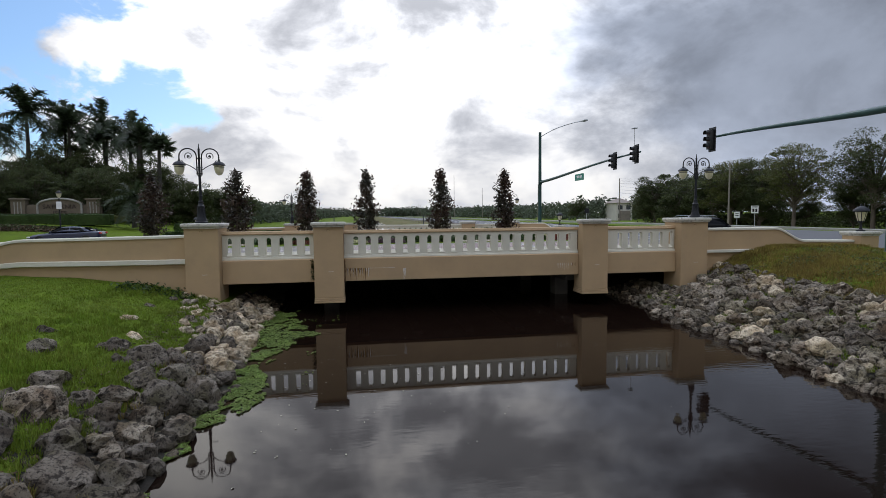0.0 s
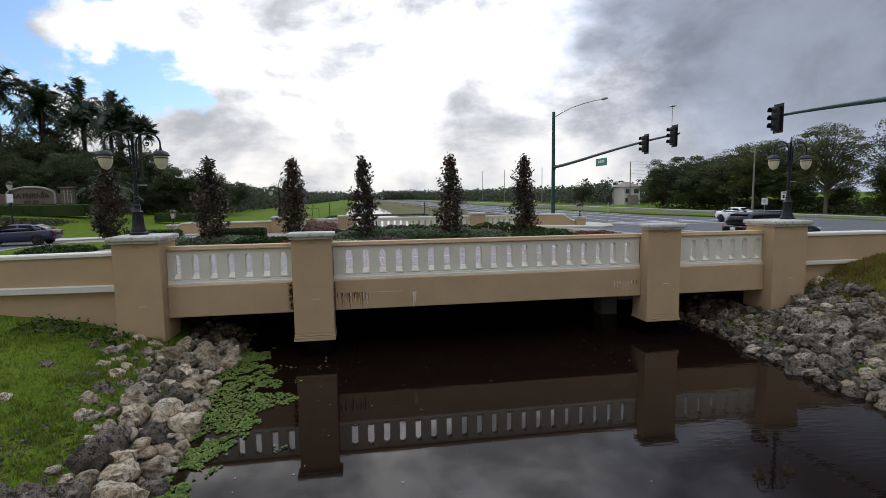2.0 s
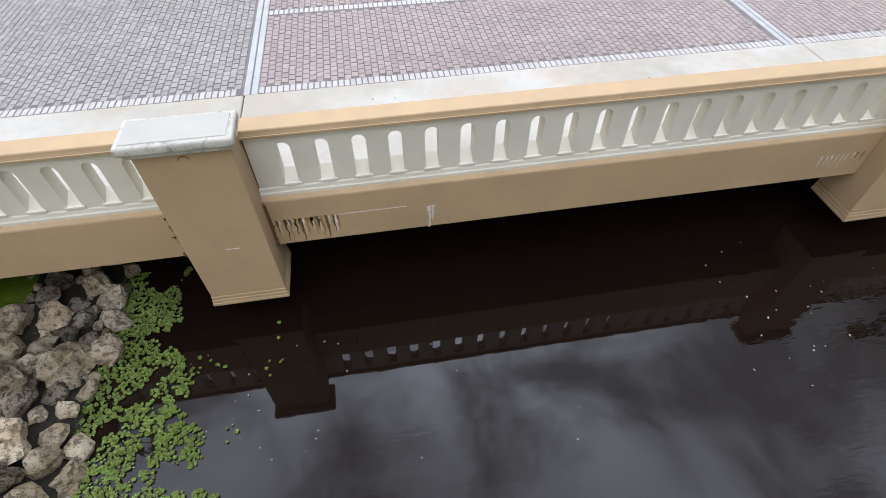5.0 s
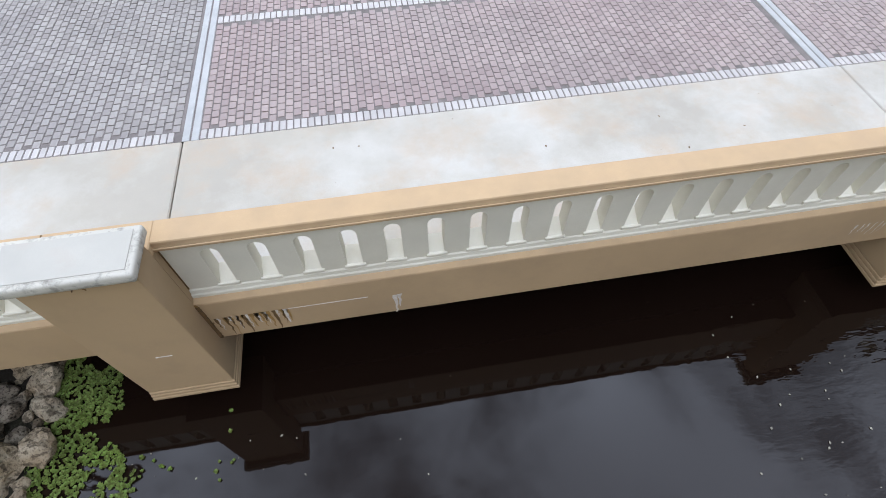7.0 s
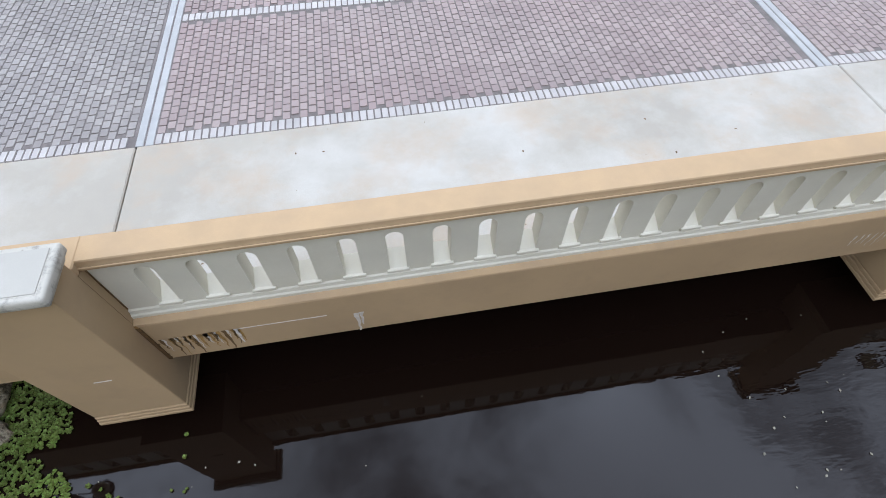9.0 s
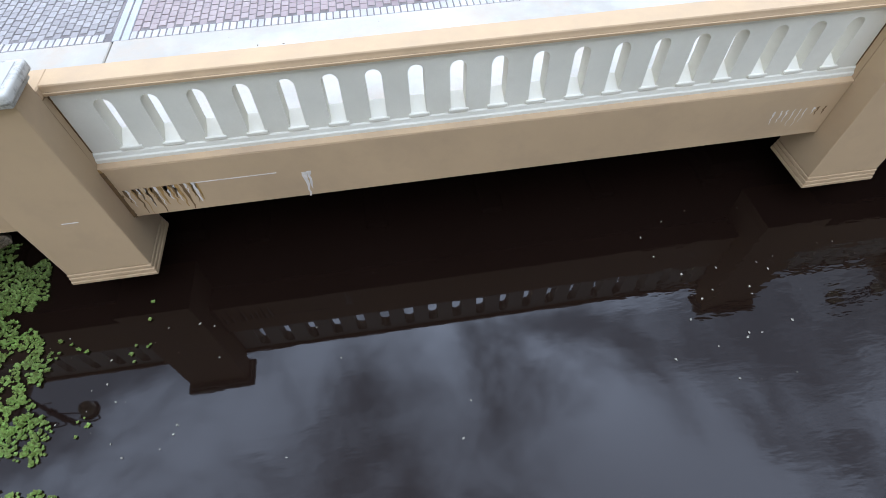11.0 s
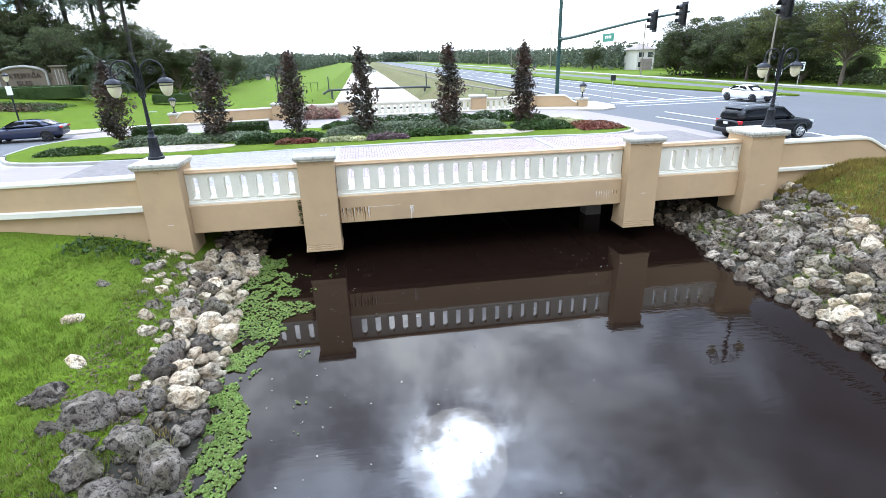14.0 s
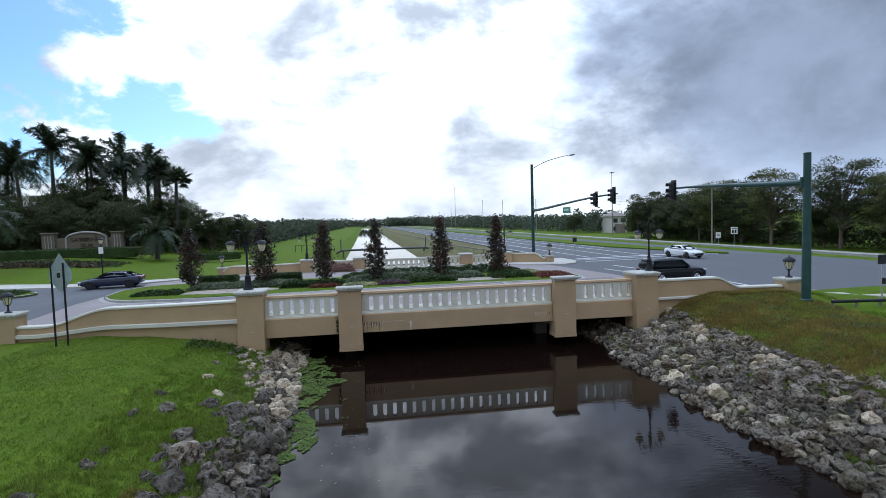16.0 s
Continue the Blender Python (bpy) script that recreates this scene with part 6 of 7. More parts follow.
def words(text, size, x, z, parent):
    cu = bpy.data.curves.new("lettering", "FONT")
    cu.body, cu.size, cu.extrude, cu.align_x = text, size, 0.03, "CENTER"
    tmp = new("lettering", cu)
    me = bpy.data.meshes.new_from_object(tmp)
    bpy.data.objects.remove(tmp)
    bpy.data.curves.remove(cu)
    ob = new("lettering", me)
    ob.parent = parent
    ob.matrix_parent_inverse = parent.matrix_basis.inverted()
    ob.matrix_basis = MON @ pose(x, -0.46, z, 90, 0, 0)
    me.materials.clear()
    me.materials.append(M["letters"])
    ob["label"] = "dark raised lettering"


words("SATURNIA", 0.78, 0, 1.85, mon)
words("ISLES", 0.72, 0, 1.05, mon)


def long_hedge(name, x0, y0, x1, y1, w, h, z, count, mat, label):
    t = thing(name, (x0 + x1) / 2, (y0 + y1) / 2, z, label, "hedge", "long hedges by the sign")
    d = Vector((x1 - x0, y1 - y0, 0))
    L = d.length
    m = Matrix.Translation((x0, y0, z)) @ Matrix.Rotation(math.atan2(d.y, d.x), 4, "Z")
    bm = boxed(0.05, L - 0.05, -w / 2 + 0.05, w / 2 - 0.05, -0.1, h - 0.08, 0.05)
    bmesh.ops.transform(bm, matrix=m, verts=bm.verts)
    part("core", bm, mat, t)
    c = dome_leaves(0, L, -w / 2, w / 2, 0, h, count, 0.1, 4, flat=True)
    R = np.array(m.to_3x3())
    quads("leaves", leaf_quads(c @ R.T + np.array(m.translation), 0.11), mat, t)
    return t


long_hedge("hedge", -62, 61.0, -29.0, 66.5, 1.6, 1.25, 2.75, 15000, "hedge", "long clipped dark green hedge below the sign")
long_hedge("hedge", -46, 69.0, -29.5, 71.6, 1.2, 0.8, 2.95, 8000, "foliage_light", "low light green planting below the sign")
long_hedge("hedge", -22.0, 66.0, -16.5, 67.5, 1.4, 0.8, 1.9, 3000, "hedge", "clipped hedge on the lawn")


def ground_cover(name, x0, x1, y0, y1, h, count, size, mat, label, cat="shrubs", seed=0.0):
    """Low planting that follows the lawn's slope, with an uneven edge."""
    c = []
    for _ in range(count):
        x, y = rng.uniform(x0, x1), rng.uniform(y0, y1)
        e = min(x - x0, x1 - x, (y - y0) * 2, (y1 - y) * 2) + 1.2 * wob(x, y, 0.5, seed)
        if e > 0.3:
            c.append((x, y, ground_z(x, y) + h * min(1.0, e / 1.2) * rng.uniform(0.3, 1.0)))
    return tagged(quads(name, leaf_quads(np.array(c), size), mat), label, cat, kind="stuff")


ground_cover("groundcover", -47, -28, 56.5, 61.0, 0.30, 9000, 0.11, "litter_brown", "low olive brown groundcover before the long hedge", seed=3.0)
ground_cover("groundcover", -47, -27, 57.0, 62.0, 0.32, 5000, 0.10, "hedge", "low green groundcover before the long hedge", seed=8.0)
ground_cover("burgundy_shrubs", -62, -43, 50.5, 57.5, 0.95, 12000, 0.12, "burgundy", "dark burgundy shrubs beside the lawn", seed=5.0)
ground_cover("flower_bed", -46, -38, 49.0, 53.0, 0.35, 2200, 0.10, "shrub_pale", "pale flowers before the burgundy shrubs", "flowers", 6.0)


# ---- poles, signs, wires ----
def utility_pole(x, y, h, label="weathered timber utility pole", arms=True, group="utility poles"):
    t = thing("utility_pole", x, y, 1.5, label, "utility pole", group)
    part("pole", tubed([(x, y, 1.4), (x, y, 1.5 + h)], [0.13, 0.08], 8), "wood_pole", t, "", True)
    if arms:
        part("crossarm", boxed(x - 1.0, x + 1.0, y - 0.06, y + 0.06, h + 0.6, h + 0.72, 0.01), "wood_pole", t)
        for dx in (-0.85, 0.0, 0.85):
            part("insulator", lathe([(0.03, 0), (0.05, 0.05), (0.03, 0.12)], x + dx, y, h + 0.72, 6), "galv", t, "", True)
    return t


up = [(49.6, 62.0, 8.6), (50.0, 30.0, 8.6), (49.4, 91.5, 8.6)]
for x, y, h in up:
    utility_pole(x, y, h, arms=False)
for k in range(9):
    utility_pole(48.5 + (k % 3) * 3.5, 135 + k * 48, 10.0 + 4.0 * (k == 2) + (k % 2) * 2, "tall thin pole far along the highway", False, "far poles")
utility_pole(47.5, 260, 22, "tall thin pole far along the highway", False, "far poles")
wire = thing("overhead_wires", 51.5, 66, 9.5, "thin black overhead wires between the poles", "wires")
for dx, zz in ((0.0, 10.0), (0.1, 9.6), (0.1, 9.1), (0.1, 8.5), (0.1, 7.9), (0.1, 7.3)):
    for (xa, ya, ha), (xb, yb, hb) in ((up[1], up[0]), (up[0], up[2])):
        part("wire", tubed([(xa + dx + (xb - xa) * f, ya + (yb - ya) * f, zz - 0.7 * 4 * f * (1 - f)) for f in np.linspace(0, 1, 9)], 0.018, 4), "black", wire)


def road_sign(x, y, z, h, w, ph, rz, label, bars=(), posts=(0.0,), face="sign_white"):
    t = thing("road_sign", 0, 0, 0, label, "road sign")
    for px in posts:
        part("post", tubed([(px, 0.03, 0), (px, 0.03, h)], 0.035, 6), "galv", t, "slim steel post")
    pn = part("panel", boxed(-w / 2, w / 2, -0.015, 0.0, h - ph, h, 0.01), face, t, "sign panel")
    for x0, x1, z0, z1 in bars:
        part("bar", boxed(x0, x1, -0.024, -0.018, h - z1, h - z0), "black", pn, "dark marking")
    t.matrix_basis = pose(x, y, z, 0, 0, rz)
    return t


road_sign(46.8, 54.0, 1.6, 2.6, 0.75, 0.9, -35, "white road sign with dark markings beyond the highway", ((-0.25, -0.05, 0.35, 0.75), (0.05, 0.25, 0.35, 0.75), (-0.28, 0.28, 0.1, 0.2)))
road_sign(46.3, 56.3, 1.6, 1.9, 0.6, 0.75, -35, "white road sign beyond the highway", ((-0.18, 0.18, 0.2, 0.28), (-0.18, 0.18, 0.42, 0.5)))
road_sign(24.6, 16.0, 1.75, 2.1, 0.75, 0.45, 8, "dark traffic sign box on a steel post", (), (0.0,), "black")
part("push_button", boxed(24.5, 24.72, 15.86, 15.98, 2.45, 2.75, 0.02), "black", bpy.data.objects["road_sign.002"], "black push button box")
road_sign(21.6, 45.2, 1.75, 2.2, 0.5, 0.45, 10, "dark traffic sign box on a steel post", (), (0.0,), "black")

# warning sign on the lawn, seen from behind
ws = thing("warning_sign", -11.78, 17.3, 1.4, "diamond sign with bare metal back on two dark posts", "road sign")
for dx in (-0.22, 0.22):
    part("post", boxed(-11.78 + dx - 0.03, -11.78 + dx + 0.03, 17.3, 17.35, 1.3, 4.88, 0.004), "iron", ws, "dark square post")
bm = bmesh.new()
f = bm.faces.new([bm.verts.new((-11.70 + a, 17.38 + a * 0.25, 4.42 + b)) for a, b in ((0, 0.84), (0.36, 0.14), (0.36, -0.22), (0.05, -0.72), (-0.05, -0.72), (-0.36, -0.22), (-0.36, 0.14))])
bmesh.ops.solidify(bm, geom=[f], thickness=0.02)
part("panel", bm, "sign_back", ws, "bare grey metal panel")
part("brace", boxed(-12.02, -11.54, 17.352, 17.366, 4.56, 4.60, 0.003), "galv", ws, "thin steel brace")
part("brace", boxed(-12.02, -11.54, 17.352, 17.366, 4.16, 4.20, 0.003), "galv", ws, "thin steel brace")
part("sticker", boxed(-11.84, -11.70, 17.352, 17.36, 4.28, 4.48), "black", ws, "small dark marking")

# lamp post by the left drive
lpst = thing("street_lamp", -21.6, 41.7, 1.8, "slender black lamp post with a small lantern", "street lamp")
part("base", lathe([(0.20, 0), (0.20, 0.1), (0.13, 0.2), (0.09, 0.6), (0.06, 0.65)], -21.6, 41.7, 1.75, 10), "iron", lpst, "", True)
part("pole", tubed([(-21.6, 41.7, 2.3), (-21.6, 41.7, 5.0)], [0.055, 0.04], 8), "iron", lpst, "", True)
part("globe", lathe([(0.05, -0.32), (0.14, -0.2), (0.17, 0.0)], -21.6, 41.7, 5.35, 10), "globe", lpst, "pale frosted globe", True)
part("hood", lathe([(0.2, 0.0), (0.19, 0.08), (0.06, 0.18), (0.01, 0.25)], -21.6, 41.7, 5.35, 10), "iron", lpst, "", True)
part("sign_plate", boxed(-21.78, -21.42, 41.62, 41.65, 4.2, 4.75, 0.01), "sign_white", lpst, "small white plate")

# guard rail at the corner
gr = thing("guard_rail", 22.6, 15.0, 1.5, "dark low guard rail beside the signal mast", "guard rail")
for k in range(6):
    part("post", boxed(21.0 + k * 1.1 - 0.05, 21.0 + k * 1.1 + 0.05, 15.1 - 0.12 * k, 15.2 - 0.12 * k, 1.2, 2.0, 0.01), "wood_pole", gr)
part("rail", tubed([(20.9, 15.1, 1.92), (23.5, 14.8, 1.90), (27.0, 14.4, 1.88)], 0.07, 8), "iron", gr, "dark round rail", True)

# pipe across the far canal
pp = thing("canal_pipe", 3.0, 85.0, 1.0, "long dark pipe crossing the canal on stub supports", "pipe")
part("pipe", tubed([(-5.2, 86.0, 0.7), (-4.2, 86.0, 1.35), (-3.6, 86.0, 1.45), (10.8, 86.0, 1.45), (11.4, 86.0, 1.35), (12.0, 86.0, 0.8)], 0.17, 8), "pvc", pp, "", True)
for px in (-3.6, 3.2, 10.6):
    part("support", boxed(px - 0.15, px + 0.15, 85.8, 86.2, -0.5, 1.30, 0.01), "pvc", pp)
for px in (-4.0, 10.9):
    part("guard_post", tubed([(px, 86.0, 1.2), (px, 86.0, 3.4)], 0.09, 6), "pvc", pp)
fence = thing("wire_fence", -8.5, 84.0, 1.5, "thin dark post fence on the far lawn", "fence")
for k in range(7):
    part("post", tubed([(-11.5 + k * 1.0, 84.5, 1.4), (-11.5 + k * 1.0, 84.5, 2.7)], 0.04, 5), "iron", fence)
part("top_rail", tubed([(-11.5, 84.5, 2.65), (-5.5, 84.5, 2.65)], 0.03, 5), "iron", fence)
gf2 = thing("road_guard_rail", 15.0, 90.0, 1.6, "dark low guard rail between canal and highway", "guard rail")
part("rail", tubed([(17.6, 56.0, 2.1), (15.8, 62.0, 2.1), (14.6, 75.0, 2.1), (13.6, 130.0, 2.1), (13.4, 320.0, 2.1)], 0.10, 6), "wood_pole", gf2)
for k in range(18):
    yy = 62 + k * 6
    part("post", boxed(15.9 - 0.12 * k - 0.07, 15.9 - 0.12 * k + 0.07, yy - 0.07, yy + 0.07, 1.4, 2.1), "wood_pole", gf2)

# house beyond the highway
hs = thing("house", 66.4, 124.0, 1.5, "pale two storey house with hipped grey brown roof", "house")
part("wall", boxed(64.3, 68.6, 121, 127, 1.4, 6.0, 0.05), "house", hs, "pale rendered walls")
part("porch", boxed(65.2, 67.6, 120.1, 121.0, 1.4, 4.0, 0.05), "roof", hs, "shaded porch")
bm = bmesh.new()
b = [bm.verts.new(p) for p in ((63.9, 120.6, 6.0), (69.0, 120.6, 6.0), (69.0, 127.4, 6.0), (63.9, 127.4, 6.0))]
tp = [bm.verts.new((66.0, 124, 7.25)), bm.verts.new((66.9, 124, 7.25))]
for q in ((b[0], b[1], tp[1], tp[0]), (b[1], b[2], tp[1]), (b[2], b[3], tp[0], tp[1]), (b[3], b[0], tp[0]), (b[3], b[2], b[1], b[0])):
    bm.faces.new(q)
part("roof", bm, "roof", hs, "hipped tile roof")
for wx in (64.7, 66.9):
    for wz in (2.2, 4.3):
        wn = part("window", boxed(wx, wx + 1.2, 120.9, 121.0, wz, wz + 1.1, 0.02), "glass", hs, "dark window")
        part("frame", boxed(wx - 0.1, wx + 1.3, 120.94, 120.99, wz - 0.1, wz, 0.01), "sign_white", wn)


# ---- boulders along the water ----
rock_meshes = [boulder_mesh(i, 3) for i in range(7)]
rock_meshes_lo = [boulder_mesh(40 + i, 2) for i in range(6)]
for me in rock_meshes + rock_meshes_lo:
    me.materials.append(M["rock"])
toned = {0: rock_meshes, 1: [], 2: []}
for tone, mat in ((1, "rock_dark"), (2, "rock_mid")):
    for me in rock_meshes:
        d = me.copy()
        d.materials.clear()
        d.materials.append(M[mat])
        toned[tone].append(d)
rr = random.Random(5)
placed = []
grid = {}


def free_spot(x, y, r, squeeze=0.80):
    i, j = int(x // 1.0), int(y // 1.0)
    for a in (-1, 0, 1):
        for b in (-1, 0, 1):
            for (px, py, pr) in grid.get((i + a, j + b), ()):
                if (px - x) ** 2 + (py - y) ** 2 < ((pr + r) * squeeze) ** 2:
                    return False
    return True


def lay_rock(x, y, r, tone):
    grid.setdefault((int(x // 1.0), int(y // 1.0)), []).append((x, y, r))
    placed.append((x, y, r, tone))


def try_bank(count, side, y0, y1, d0, d1, r0, r1, tone_fn, squeeze=0.80):
    for _ in range(count):
        y = rr.uniform(y0, y1)
        d = rr.uniform(d0, d1)
        x = shore_left(y) - d if side < 0 else shore_right(y) + d
        r = rr.uniform(r0, r1)
        if side < 0 and d > 0.8 and 9.0 < y < 16.0 and wob(x, y, 0.6, 51.0) > 0.22:
            continue
        if -5.5 < x < -4.0 and y > 17.9 and side < 0:
            continue
        if 12.9 < x < 14.5 and y > 17.85 and side > 0:
            continue
        if y > 18.2 and (x < -5.2 or x > 14.3):
            continue
        if free_spot(x, y, r, squeeze):
            lay_rock(x, y, r, tone_fn(x, y))


def left_tone(x, y):
    dark = rr.random() < (0.62 if y < 11.5 else 0.24 if x < -4.6 else 0.08)
    return 1 if dark else 2 if y < 11.5 or (y > 14.5 and rr.random() < 0.28) else 0


def right_tone(x, y):
    return 2 if rr.random() < 0.70 else 1 if rr.random() < 0.72 else 0


try_bank(60, -1, 2.0, 11.2, 0.2, 2.3, 0.25, 0.35, lambda x, y: 1 if rr.random() < 0.6 else 2, 1.15)
try_bank(14, -1, 11.5, 17.5, 0.2, 1.0, 0.22, 0.28, left_tone, 1.1)
try_bank(500, -1, -2.0, 12.5, -0.1, 1.25, 0.13, 0.23, left_tone, 0.95)
try_bank(420, -1, 2.0, 10.6, 0.4, 2.3, 0.13, 0.23, lambda x, y: 1 if rr.random() < 0.8 else 2, 0.98)
try_bank(60, -1, 11.5, 18.0, 0.0, 1.05, 0.19, 0.27, left_tone, 0.95)
try_bank(1100, -1, 12.0, 20.0, -0.15, 1.0, 0.12, 0.20, left_tone, 0.92)
try_bank(420, -1, 13.2, 18.0, 0.8, 2.0, 0.13, 0.23, lambda x, y: 0 if rr.random() < 0.55 else 2, 1.15)
try_bank(120, -1, 16.6, 18.0, 0.9, 2.6, 0.10, 0.17, lambda x, y: 0 if rr.random() < 0.5 else 2, 1.05)
try_bank(14, -1, 11.0, 16.5, 1.2, 3.0, 0.12, 0.20, lambda x, y: 1 if rr.random() < 0.8 else 0, 1.9)
try_bank(12, -1, 4.0, 12.5, 2.3, 3.9, 0.14, 0.23, lambda x, y: 1, 2.0)
try_bank(1500, -1, -2.0, 21.0, -0.2, 1.15, 0.05, 0.11, left_tone, 0.85)
try_bank(190, 1, 1.0, 19.0, -0.1, 3.4, 0.20, 0.29, right_tone, 1.1)
try_bank(3800, 1, 0.0, 20.0, -0.2, 3.5, 0.12, 0.195, right_tone, 0.80)
try_bank(4800, 1, 0.0, 21.0, -0.2, 3.7, 0.05, 0.10, right_tone, 0.78)
try_bank(500, -1, -16.0, -1.5, -0.1, 2.2, 0.15, 0.26, left_tone, 1.0)
try_bank(1100, 1, -16.0, 0.5, -0.2, 3.5, 0.13, 0.22, right_tone, 1.0)
placed.sort(key=lambda p: -p[2] - (0.2 if 6 < p[1] < 19 else 0))
joined = {0: [[], []], 1: [[], []], 2: [[], []]}
for i, (x, y, r, tone) in enumerate(placed):
    # boulders out in the turf are half sunk
    z = ground_z(x, y) + r * (0.18 if x > shore_left(y) - 1.15 else -0.34 if y > 11 or x < shore_left(y) - 2.2 else -0.05)
    m = pose(x, y, z, rr.uniform(-25, 25), rr.uniform(-25, 25), rr.uniform(0, 360)) @ Matrix.Diagonal((r * rr.uniform(1.25, 1.65), r * rr.uniform(1.05, 1.35), r * rr.uniform(0.9, 1.2), 1))
    if i < 290:
        ob = new("boulder", toned[tone][i % 7])
        ob.matrix_basis = m
        tagged(ob, ("pale pitted limestone boulder on the bank", "dark grey weathered limestone boulder on the bank", "speckled mid grey limestone boulder on the bank")[tone], "boulder", "riprap boulders")
    else:
        me = rock_meshes_lo[i % 6]
        vs, fs = joined[tone]
        base = len(vs)
        vs.extend(tuple(m @ v.co) for v in me.vertices)
        fs.extend(tuple(base + k for k in p.vertices) for p in me.polygons)
for tone, mat in ((0, "rock"), (1, "rock_dark"), (2, "rock_mid")):
    vs, fs = joined[tone]
    tagged(raw("riprap", vs, fs, mat), "smaller limestone riprap packed between the boulders", "riprap", kind="stuff")


# ---- grass ----
def grass(name, spots, h, mat, label, blades=4, spread=0.05):
    s = np.asarray(spots)
    k = len(s)
    V = []
    for b in range(blades):
        a = rng.uniform(0, 2 * math.pi, k)
        off = np.stack([np.cos(a), np.sin(a), np.zeros(k)], axis=1)
        hh = (h * rng.uniform(0.5, 1.25, k))[:, None]
        base = s + off * spread * rng.uniform(0, 1, k)[:, None]
        w = np.stack([-np.sin(a), np.cos(a), np.zeros(k)], axis=1) * 0.006 * (1 + 6 * h)
        tip = base + off * hh * 0.55 * rng.uniform(0.3, 1.0, k)[:, None] + np.array([0, 0, 1.0]) * hh
        V.append(np.stack([base - w, base + w, tip + w * 0.25, tip - w * 0.25], axis=1))
    return tagged(quads(name, np.concatenate(V), mat), label, "grass", kind="stuff")


def scatter(count, fx, y0, y1, test=None):
    out = []
    for _ in range(count):
        y = rng.uniform(y0, y1)
        x = fx(y)
        if test is None or test(x, y):
            out.append((x, y, ground_z(x, y) - 0.01))
    return out


gr_l = scatter(52000, lambda y: shore_left(y) - 0.95 - 9.6 * rng.uniform(0, 1) ** 1.4, -6.0, 18.3)
grass("grass", gr_l, 0.048, "blade", "short green lawn grass on the left bank")
gr_t = scatter(1500, lambda y: shore_left(y) - 0.8 - 3.2 * rng.uniform(0, 1), 0.0, 10.0) + scatter(2600, lambda y: shore_left(y) - 1.2 - 3.2 * rng.uniform(0, 1), 1.0, 18.0, lambda x, y: wob(x, y, 1.1, 12.0) > 0.05 or wob(x, y, 0.6, 51.0) > 0.2)
grass("grass_tuft", gr_t, 0.11, "blade", "taller grass tufts among the boulders", 10, 0.09)
gr_d = scatter(350, lambda y: shore_left(y) - 0.3 - 1.2 * rng.uniform(0, 1), 2.0, 17.0, lambda x, y: wob(x, y, 0.9, 22.0) > 0.15) + scatter(1900, lambda y: shore_left(y) - 0.3 - 2.0 * rng.uniform(0, 1), 0.0, 6.0, lambda x, y: wob(x, y, 1.4, 62.0) > -0.05)
grass("dry_grass", gr_d, 0.13, "blade_dry", "dry brown weeds among the boulders", 10, 0.09)
gr_r = scatter(34000, lambda y: shore_right(y) + 3.2 + 7.0 * rng.uniform(0, 1), -6.0, 18.25)
grass("grass", gr_r, 0.085, "blade_dry", "rough yellowing grass on the right bank")
gr_r2 = scatter(24000, lambda y: shore_right(y) + 3.4 + 8.0 * rng.uniform(0, 1), -6.0, 18.25, lambda x, y: wob(x, y, 0.5, 30.0) > -0.1)
grass("grass", gr_r2, 0.095, "blade", "rough green grass on the right bank")
gr_w = scatter(8500, lambda y: shore_right(y) + 2.6 + 6.0 * rng.uniform(0, 1), 6.0, 18.0, lambda x, y: wob(x, y, 0.7, 81.0) > -0.05)
wall_foot = scatter(3000, lambda y: rng.uniform(14.6, 21.2), 17.5, 18.25)
grass("wall_weeds", wall_foot, 0.17, "blade_dry", "straggling dry weeds at the foot of the wing wall", 8, 0.10)
grass("dry_weeds", gr_w, 0.12, "blade_dry", "tall brown dry weeds below the wing wall", 8, 0.10)
weeds = scatter(15000, lambda y: shore_right(y) + 3.1 + 6.5 * rng.uniform(0, 1), 2.0, 18.25, lambda x, y: wob(x, y, 0.9, 91.0) + 0.5 * wob(x, y, 2.6, 17.0) > 0.05)
tagged(quads("low_weeds", leaf_quads(np.array(weeds) + np.stack([np.zeros(len(weeds)), np.zeros(len(weeds)), rng.uniform(0.02, 0.16, len(weeds))], axis=1), 0.045, up=0.6), "foliage_light"), "low leafy weeds in patches on the east bank", "weeds", kind="stuff")
litter_spots = scatter(9000, lambda y: shore_right(y) + 0.1 + 3.8 * rng.uniform(0, 1), 2.0, 18.0) + scatter(5000, lambda y: shore_left(y) - 0.1 - 2.0 * rng.uniform(0, 1), 1.0, 18.0)
tagged(quads("leaf_litter", leaf_quads(np.array(litter_spots) + np.array([0, 0, 0.03]), 0.035, up=4.0, aspect=0.5, jitter=0.7), "litter_brown"), "dry brown leaf litter between the bank boulders", "leaf litter", kind="stuff")
gr_r3 = scatter(7000, lambda y: shore_right(y) + 0.2 + 3.4 * rng.uniform(0, 1), 3.0, 18.6, lambda x, y: wob(x, y, 1.0, 42.0) > (0.02 if y > 13 else 0.16))
grass("moss", np.array(gr_r3) + np.array([0, 0, 0.06]), 0.05, "blade", "moss and low weeds among the boulders", 12, 0.11)
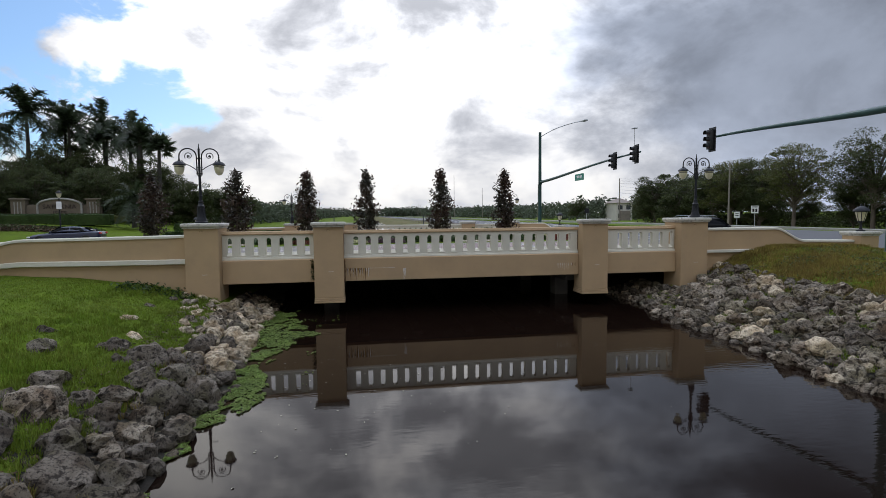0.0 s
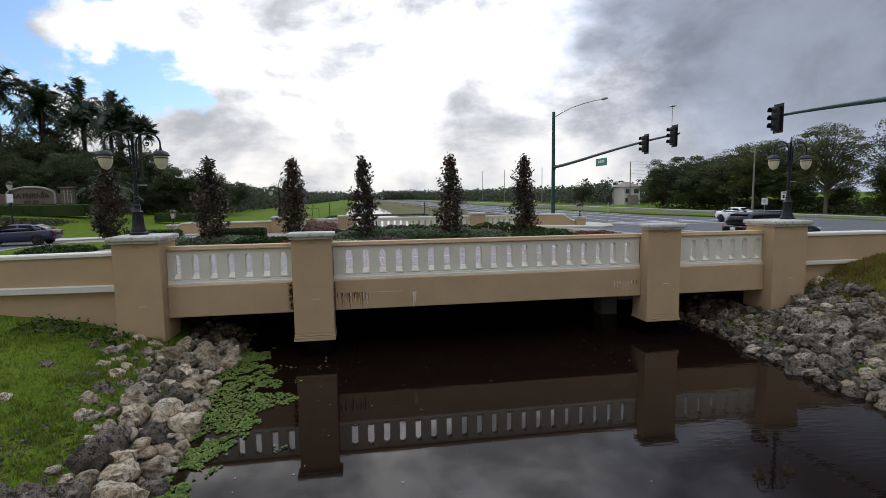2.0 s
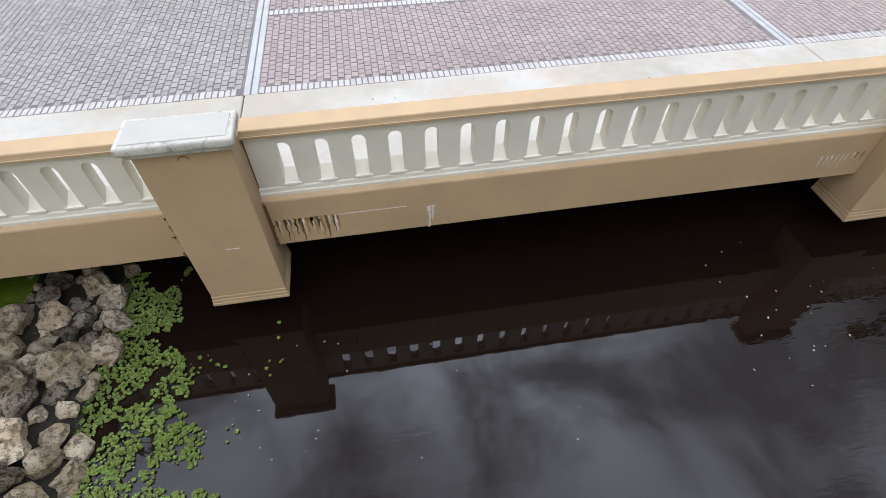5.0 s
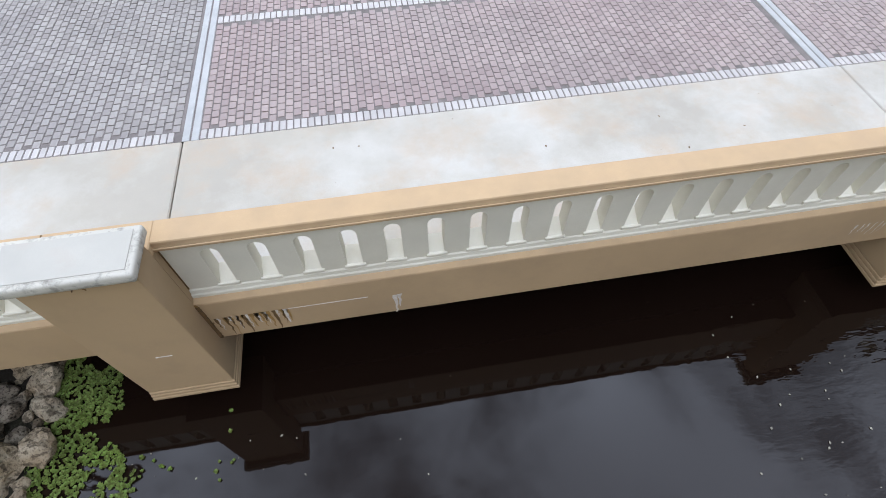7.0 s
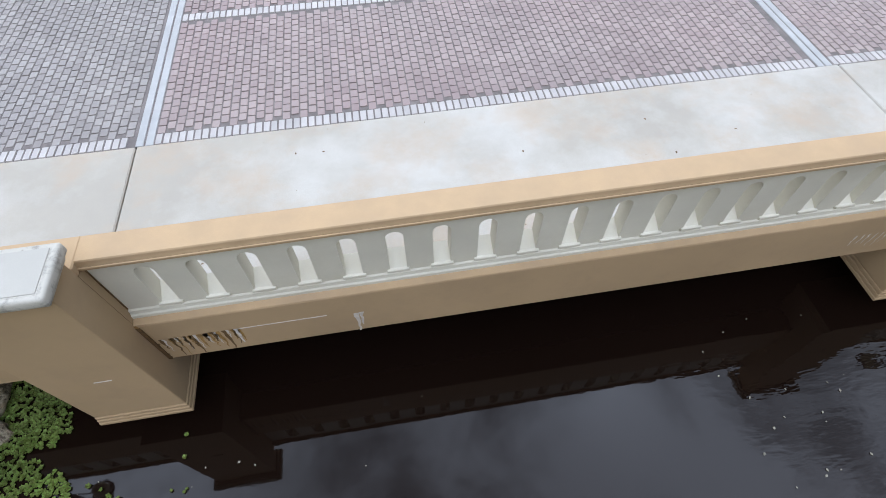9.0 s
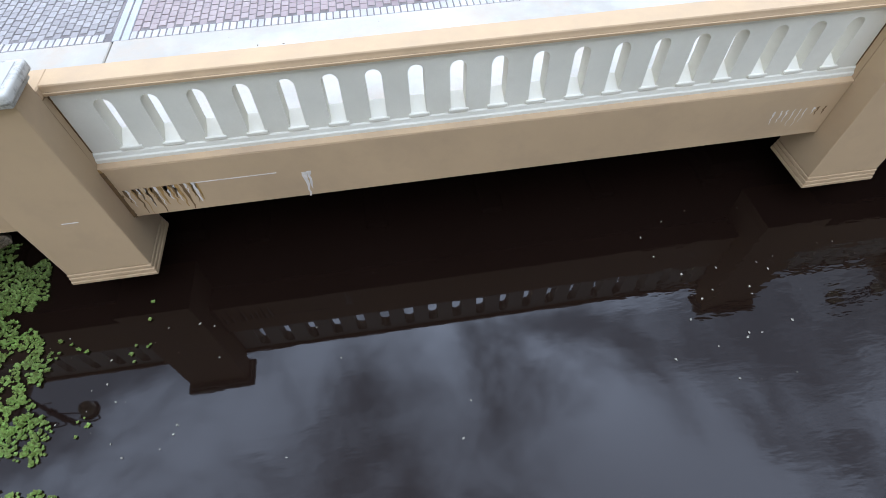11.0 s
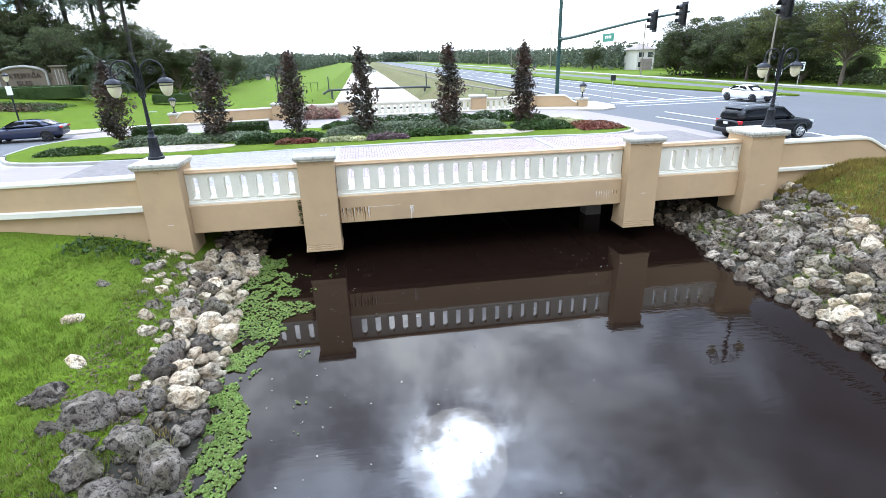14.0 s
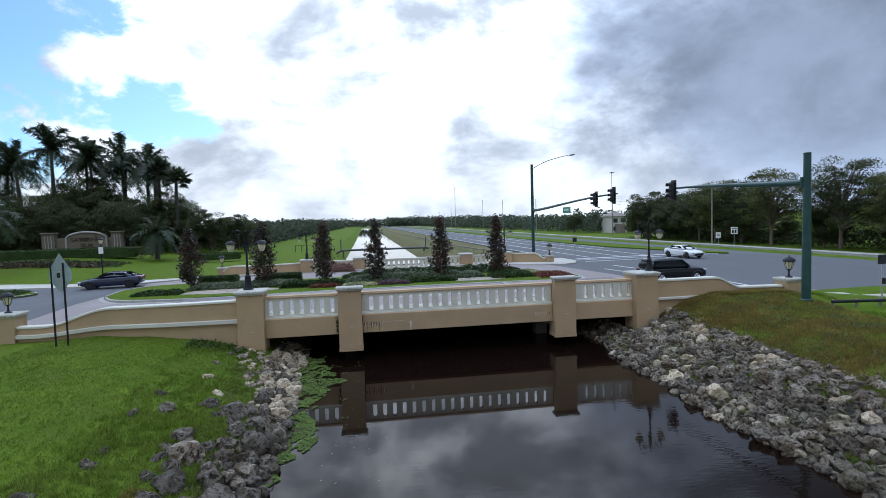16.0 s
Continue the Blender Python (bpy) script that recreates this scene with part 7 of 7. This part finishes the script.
# creeper at the pier and weeds under the left parapet joint
cr = scatter(500, lambda y: rng.uniform(-7.2, -4.9), 17.0, 18.2)
tagged(quads("creeper", leaf_quads(np.array(cr) + np.array([0, 0, 0.08]) + rng.normal(size=(len(cr), 3)) * 0.05, 0.06), "hedge"), "dark creeping weeds at the wall's foot", "weeds", kind="stuff")
wd = np.stack([rng.normal(-1.10, 0.04, 160), rng.normal(18.26, 0.02, 160), rng.uniform(1.2, 1.95, 160)], axis=1)
tagged(quads("wall_weed", leaf_quads(wd, 0.035), "foliage"), "dark weeds growing from the parapet joint", "weeds", kind="stuff")


# ---- floating plants and litter ----
LETTUCE = ((4.0, 0.15), (6.5, 0.25), (7.7, 0.4), (9.1, 0.85), (10.4, 1.05), (11.7, 0.8), (12.6, 1.0), (13.4, 0.95), (14.5, 1.5), (15.3, 1.85), (16.4, 1.2), (17.0, 0.9), (18.0, 0.65), (19.2, 0.5))


def lettuce_edge(y):
    return lerp_table(y, LETTUCE) + left_bay(y) - 0.14 + 0.28 * wob(3, y, 1.3, 15.0) + 0.15 * wob(8, y, 3.5, 2.0)


ros = []
for _ in range(21000):
    y = rng.uniform(4.5, 19.2)
    e = max(0.1, lettuce_edge(y))
    d = rng.uniform(-0.35, e)
    x = shore_left(y) + d
    if wob(x, y, 1.5, 33.0) + 0.5 * wob(x, y, 5.0, 3.0) > -0.08 - 0.25 * (1 - d / e) and wob(x, y, 11.0, 71.0) > -0.42:
        ros.append((x, y))
for _ in range(9):
    cx, cy = (rng.uniform(-1.5, 0.1), rng.uniform(16.8, 18.0)) if rng.uniform() < 0.5 else (shore_left(8) + rng.uniform(0.7, 1.9), rng.uniform(5, 17))
    for _k in range(int(rng.integers(2, 9))):
        ros.append((cx + rng.normal(0, 0.08), cy + rng.normal(0, 0.10)))
V = []
for x, y in ros:
    a0 = rng.uniform(0, 6.28)
    s = rng.uniform(0.014, 0.033)
    for k in range(6):
        a = a0 + k * 1.047 + rng.uniform(-0.2, 0.2)
        d = np.array([math.cos(a), math.sin(a), 0.0])
        w = np.array([-d[1], d[0], 0.0])
        c = np.array([x, y, -0.042])
        lift = rng.uniform(0.25, 1.1) * s
        V.append([c, c + d * s * 0.6 - w * s * 0.5 + np.array([0, 0, lift * 0.6]), c + d * s * 1.15 + np.array([0, 0, lift]), c + d * s * 0.6 + w * s * 0.5 + np.array([0, 0, lift * 0.6])])
tagged(quads("water_lettuce", np.array(V), "lettuce"), "mat of bright green floating water plants along the bank", "water plants", kind="stuff")
lit = np.stack([rng.normal(1.2, 2.8, 70), rng.uniform(6, 17.9, 70), np.full(70, -0.044)], axis=1)
lit = np.concatenate([lit, np.stack([rng.normal(-0.6, 0.7, 90), rng.uniform(7, 17.5, 90), np.full(90, -0.044)], axis=1), np.stack([rng.normal(7.6, 0.9, 30), rng.uniform(15.5, 18.5, 30), np.full(30, -0.044)], axis=1)])
tagged(quads("floating_litter", leaf_quads(lit, 0.016, up=9.0, aspect=0.7, jitter=0.7), "debris"), "scattered pale leaf litter floating on the water", "litter", kind="stuff")

# specks of leaf and grit on the footpath
grit = np.stack([rng.uniform(0.3, 9.0, 26), rng.uniform(18.9, 21.0, 26), np.full(26, 1.868)], axis=1)
tagged(quads("footpath_litter", leaf_quads(grit, 0.016, up=9.0, aspect=0.6, jitter=0.7), "stain_dark"), "small dry leaf specks on the footpath", "litter", kind="stuff")

# turn arrow on the exit lane
bm = bmesh.new()
for poly in ([(11.7, 25.92), (13.2, 25.92), (13.2, 26.08), (11.7, 26.08)], [(13.2, 25.7), (13.9, 26.0), (13.2, 26.3)], [(12.2, 26.08), (12.4, 26.08), (12.9, 26.7), (12.7, 26.8)]):
    prism(poly, 1.862, 1.8665, bm)
tagged(part("lane_arrow", bm, "line"), "worn white turn arrow painted on the lane", "road marking")

# ---- pavers of the bridge road ----
joint_strip(-0.38)
joint_strip(9.30)
soldier_row(-0.25, 9.17, 21.19, 0.20, True)
soldier_row(-6.0, -0.51, 21.19, 0.20, False)
soldier_row(9.43, 16.8, 21.19, 0.20, False)
soldier_row(-0.25, 9.17, 24.08, 0.20, False)
paver_field(-0.25, 9.17, "paver", "mauve clay pavers in running bond", 190)
paver_field(-7.5, -0.50, "paver_grey", "grey tan pavers in running bond")
paver_field(9.43, 14.5, "paver", "mauve clay pavers in running bond")


# the plan is drawn in its own units: bring it to metres (cars are built at true size and only moved)
for ob in list(bpy.data.objects):
    if ob.parent is None and ob.type not in {"CAMERA", "LIGHT"}:
        m = ob.matrix_basis
        if ob.name.startswith(("parked_suv", "sedan_car")):
            ob.matrix_basis = Matrix.Translation(m.translation * (PLAN - 1.0)) @ m
        else:
            ob.matrix_basis = Matrix.Scale(PLAN, 4) @ m
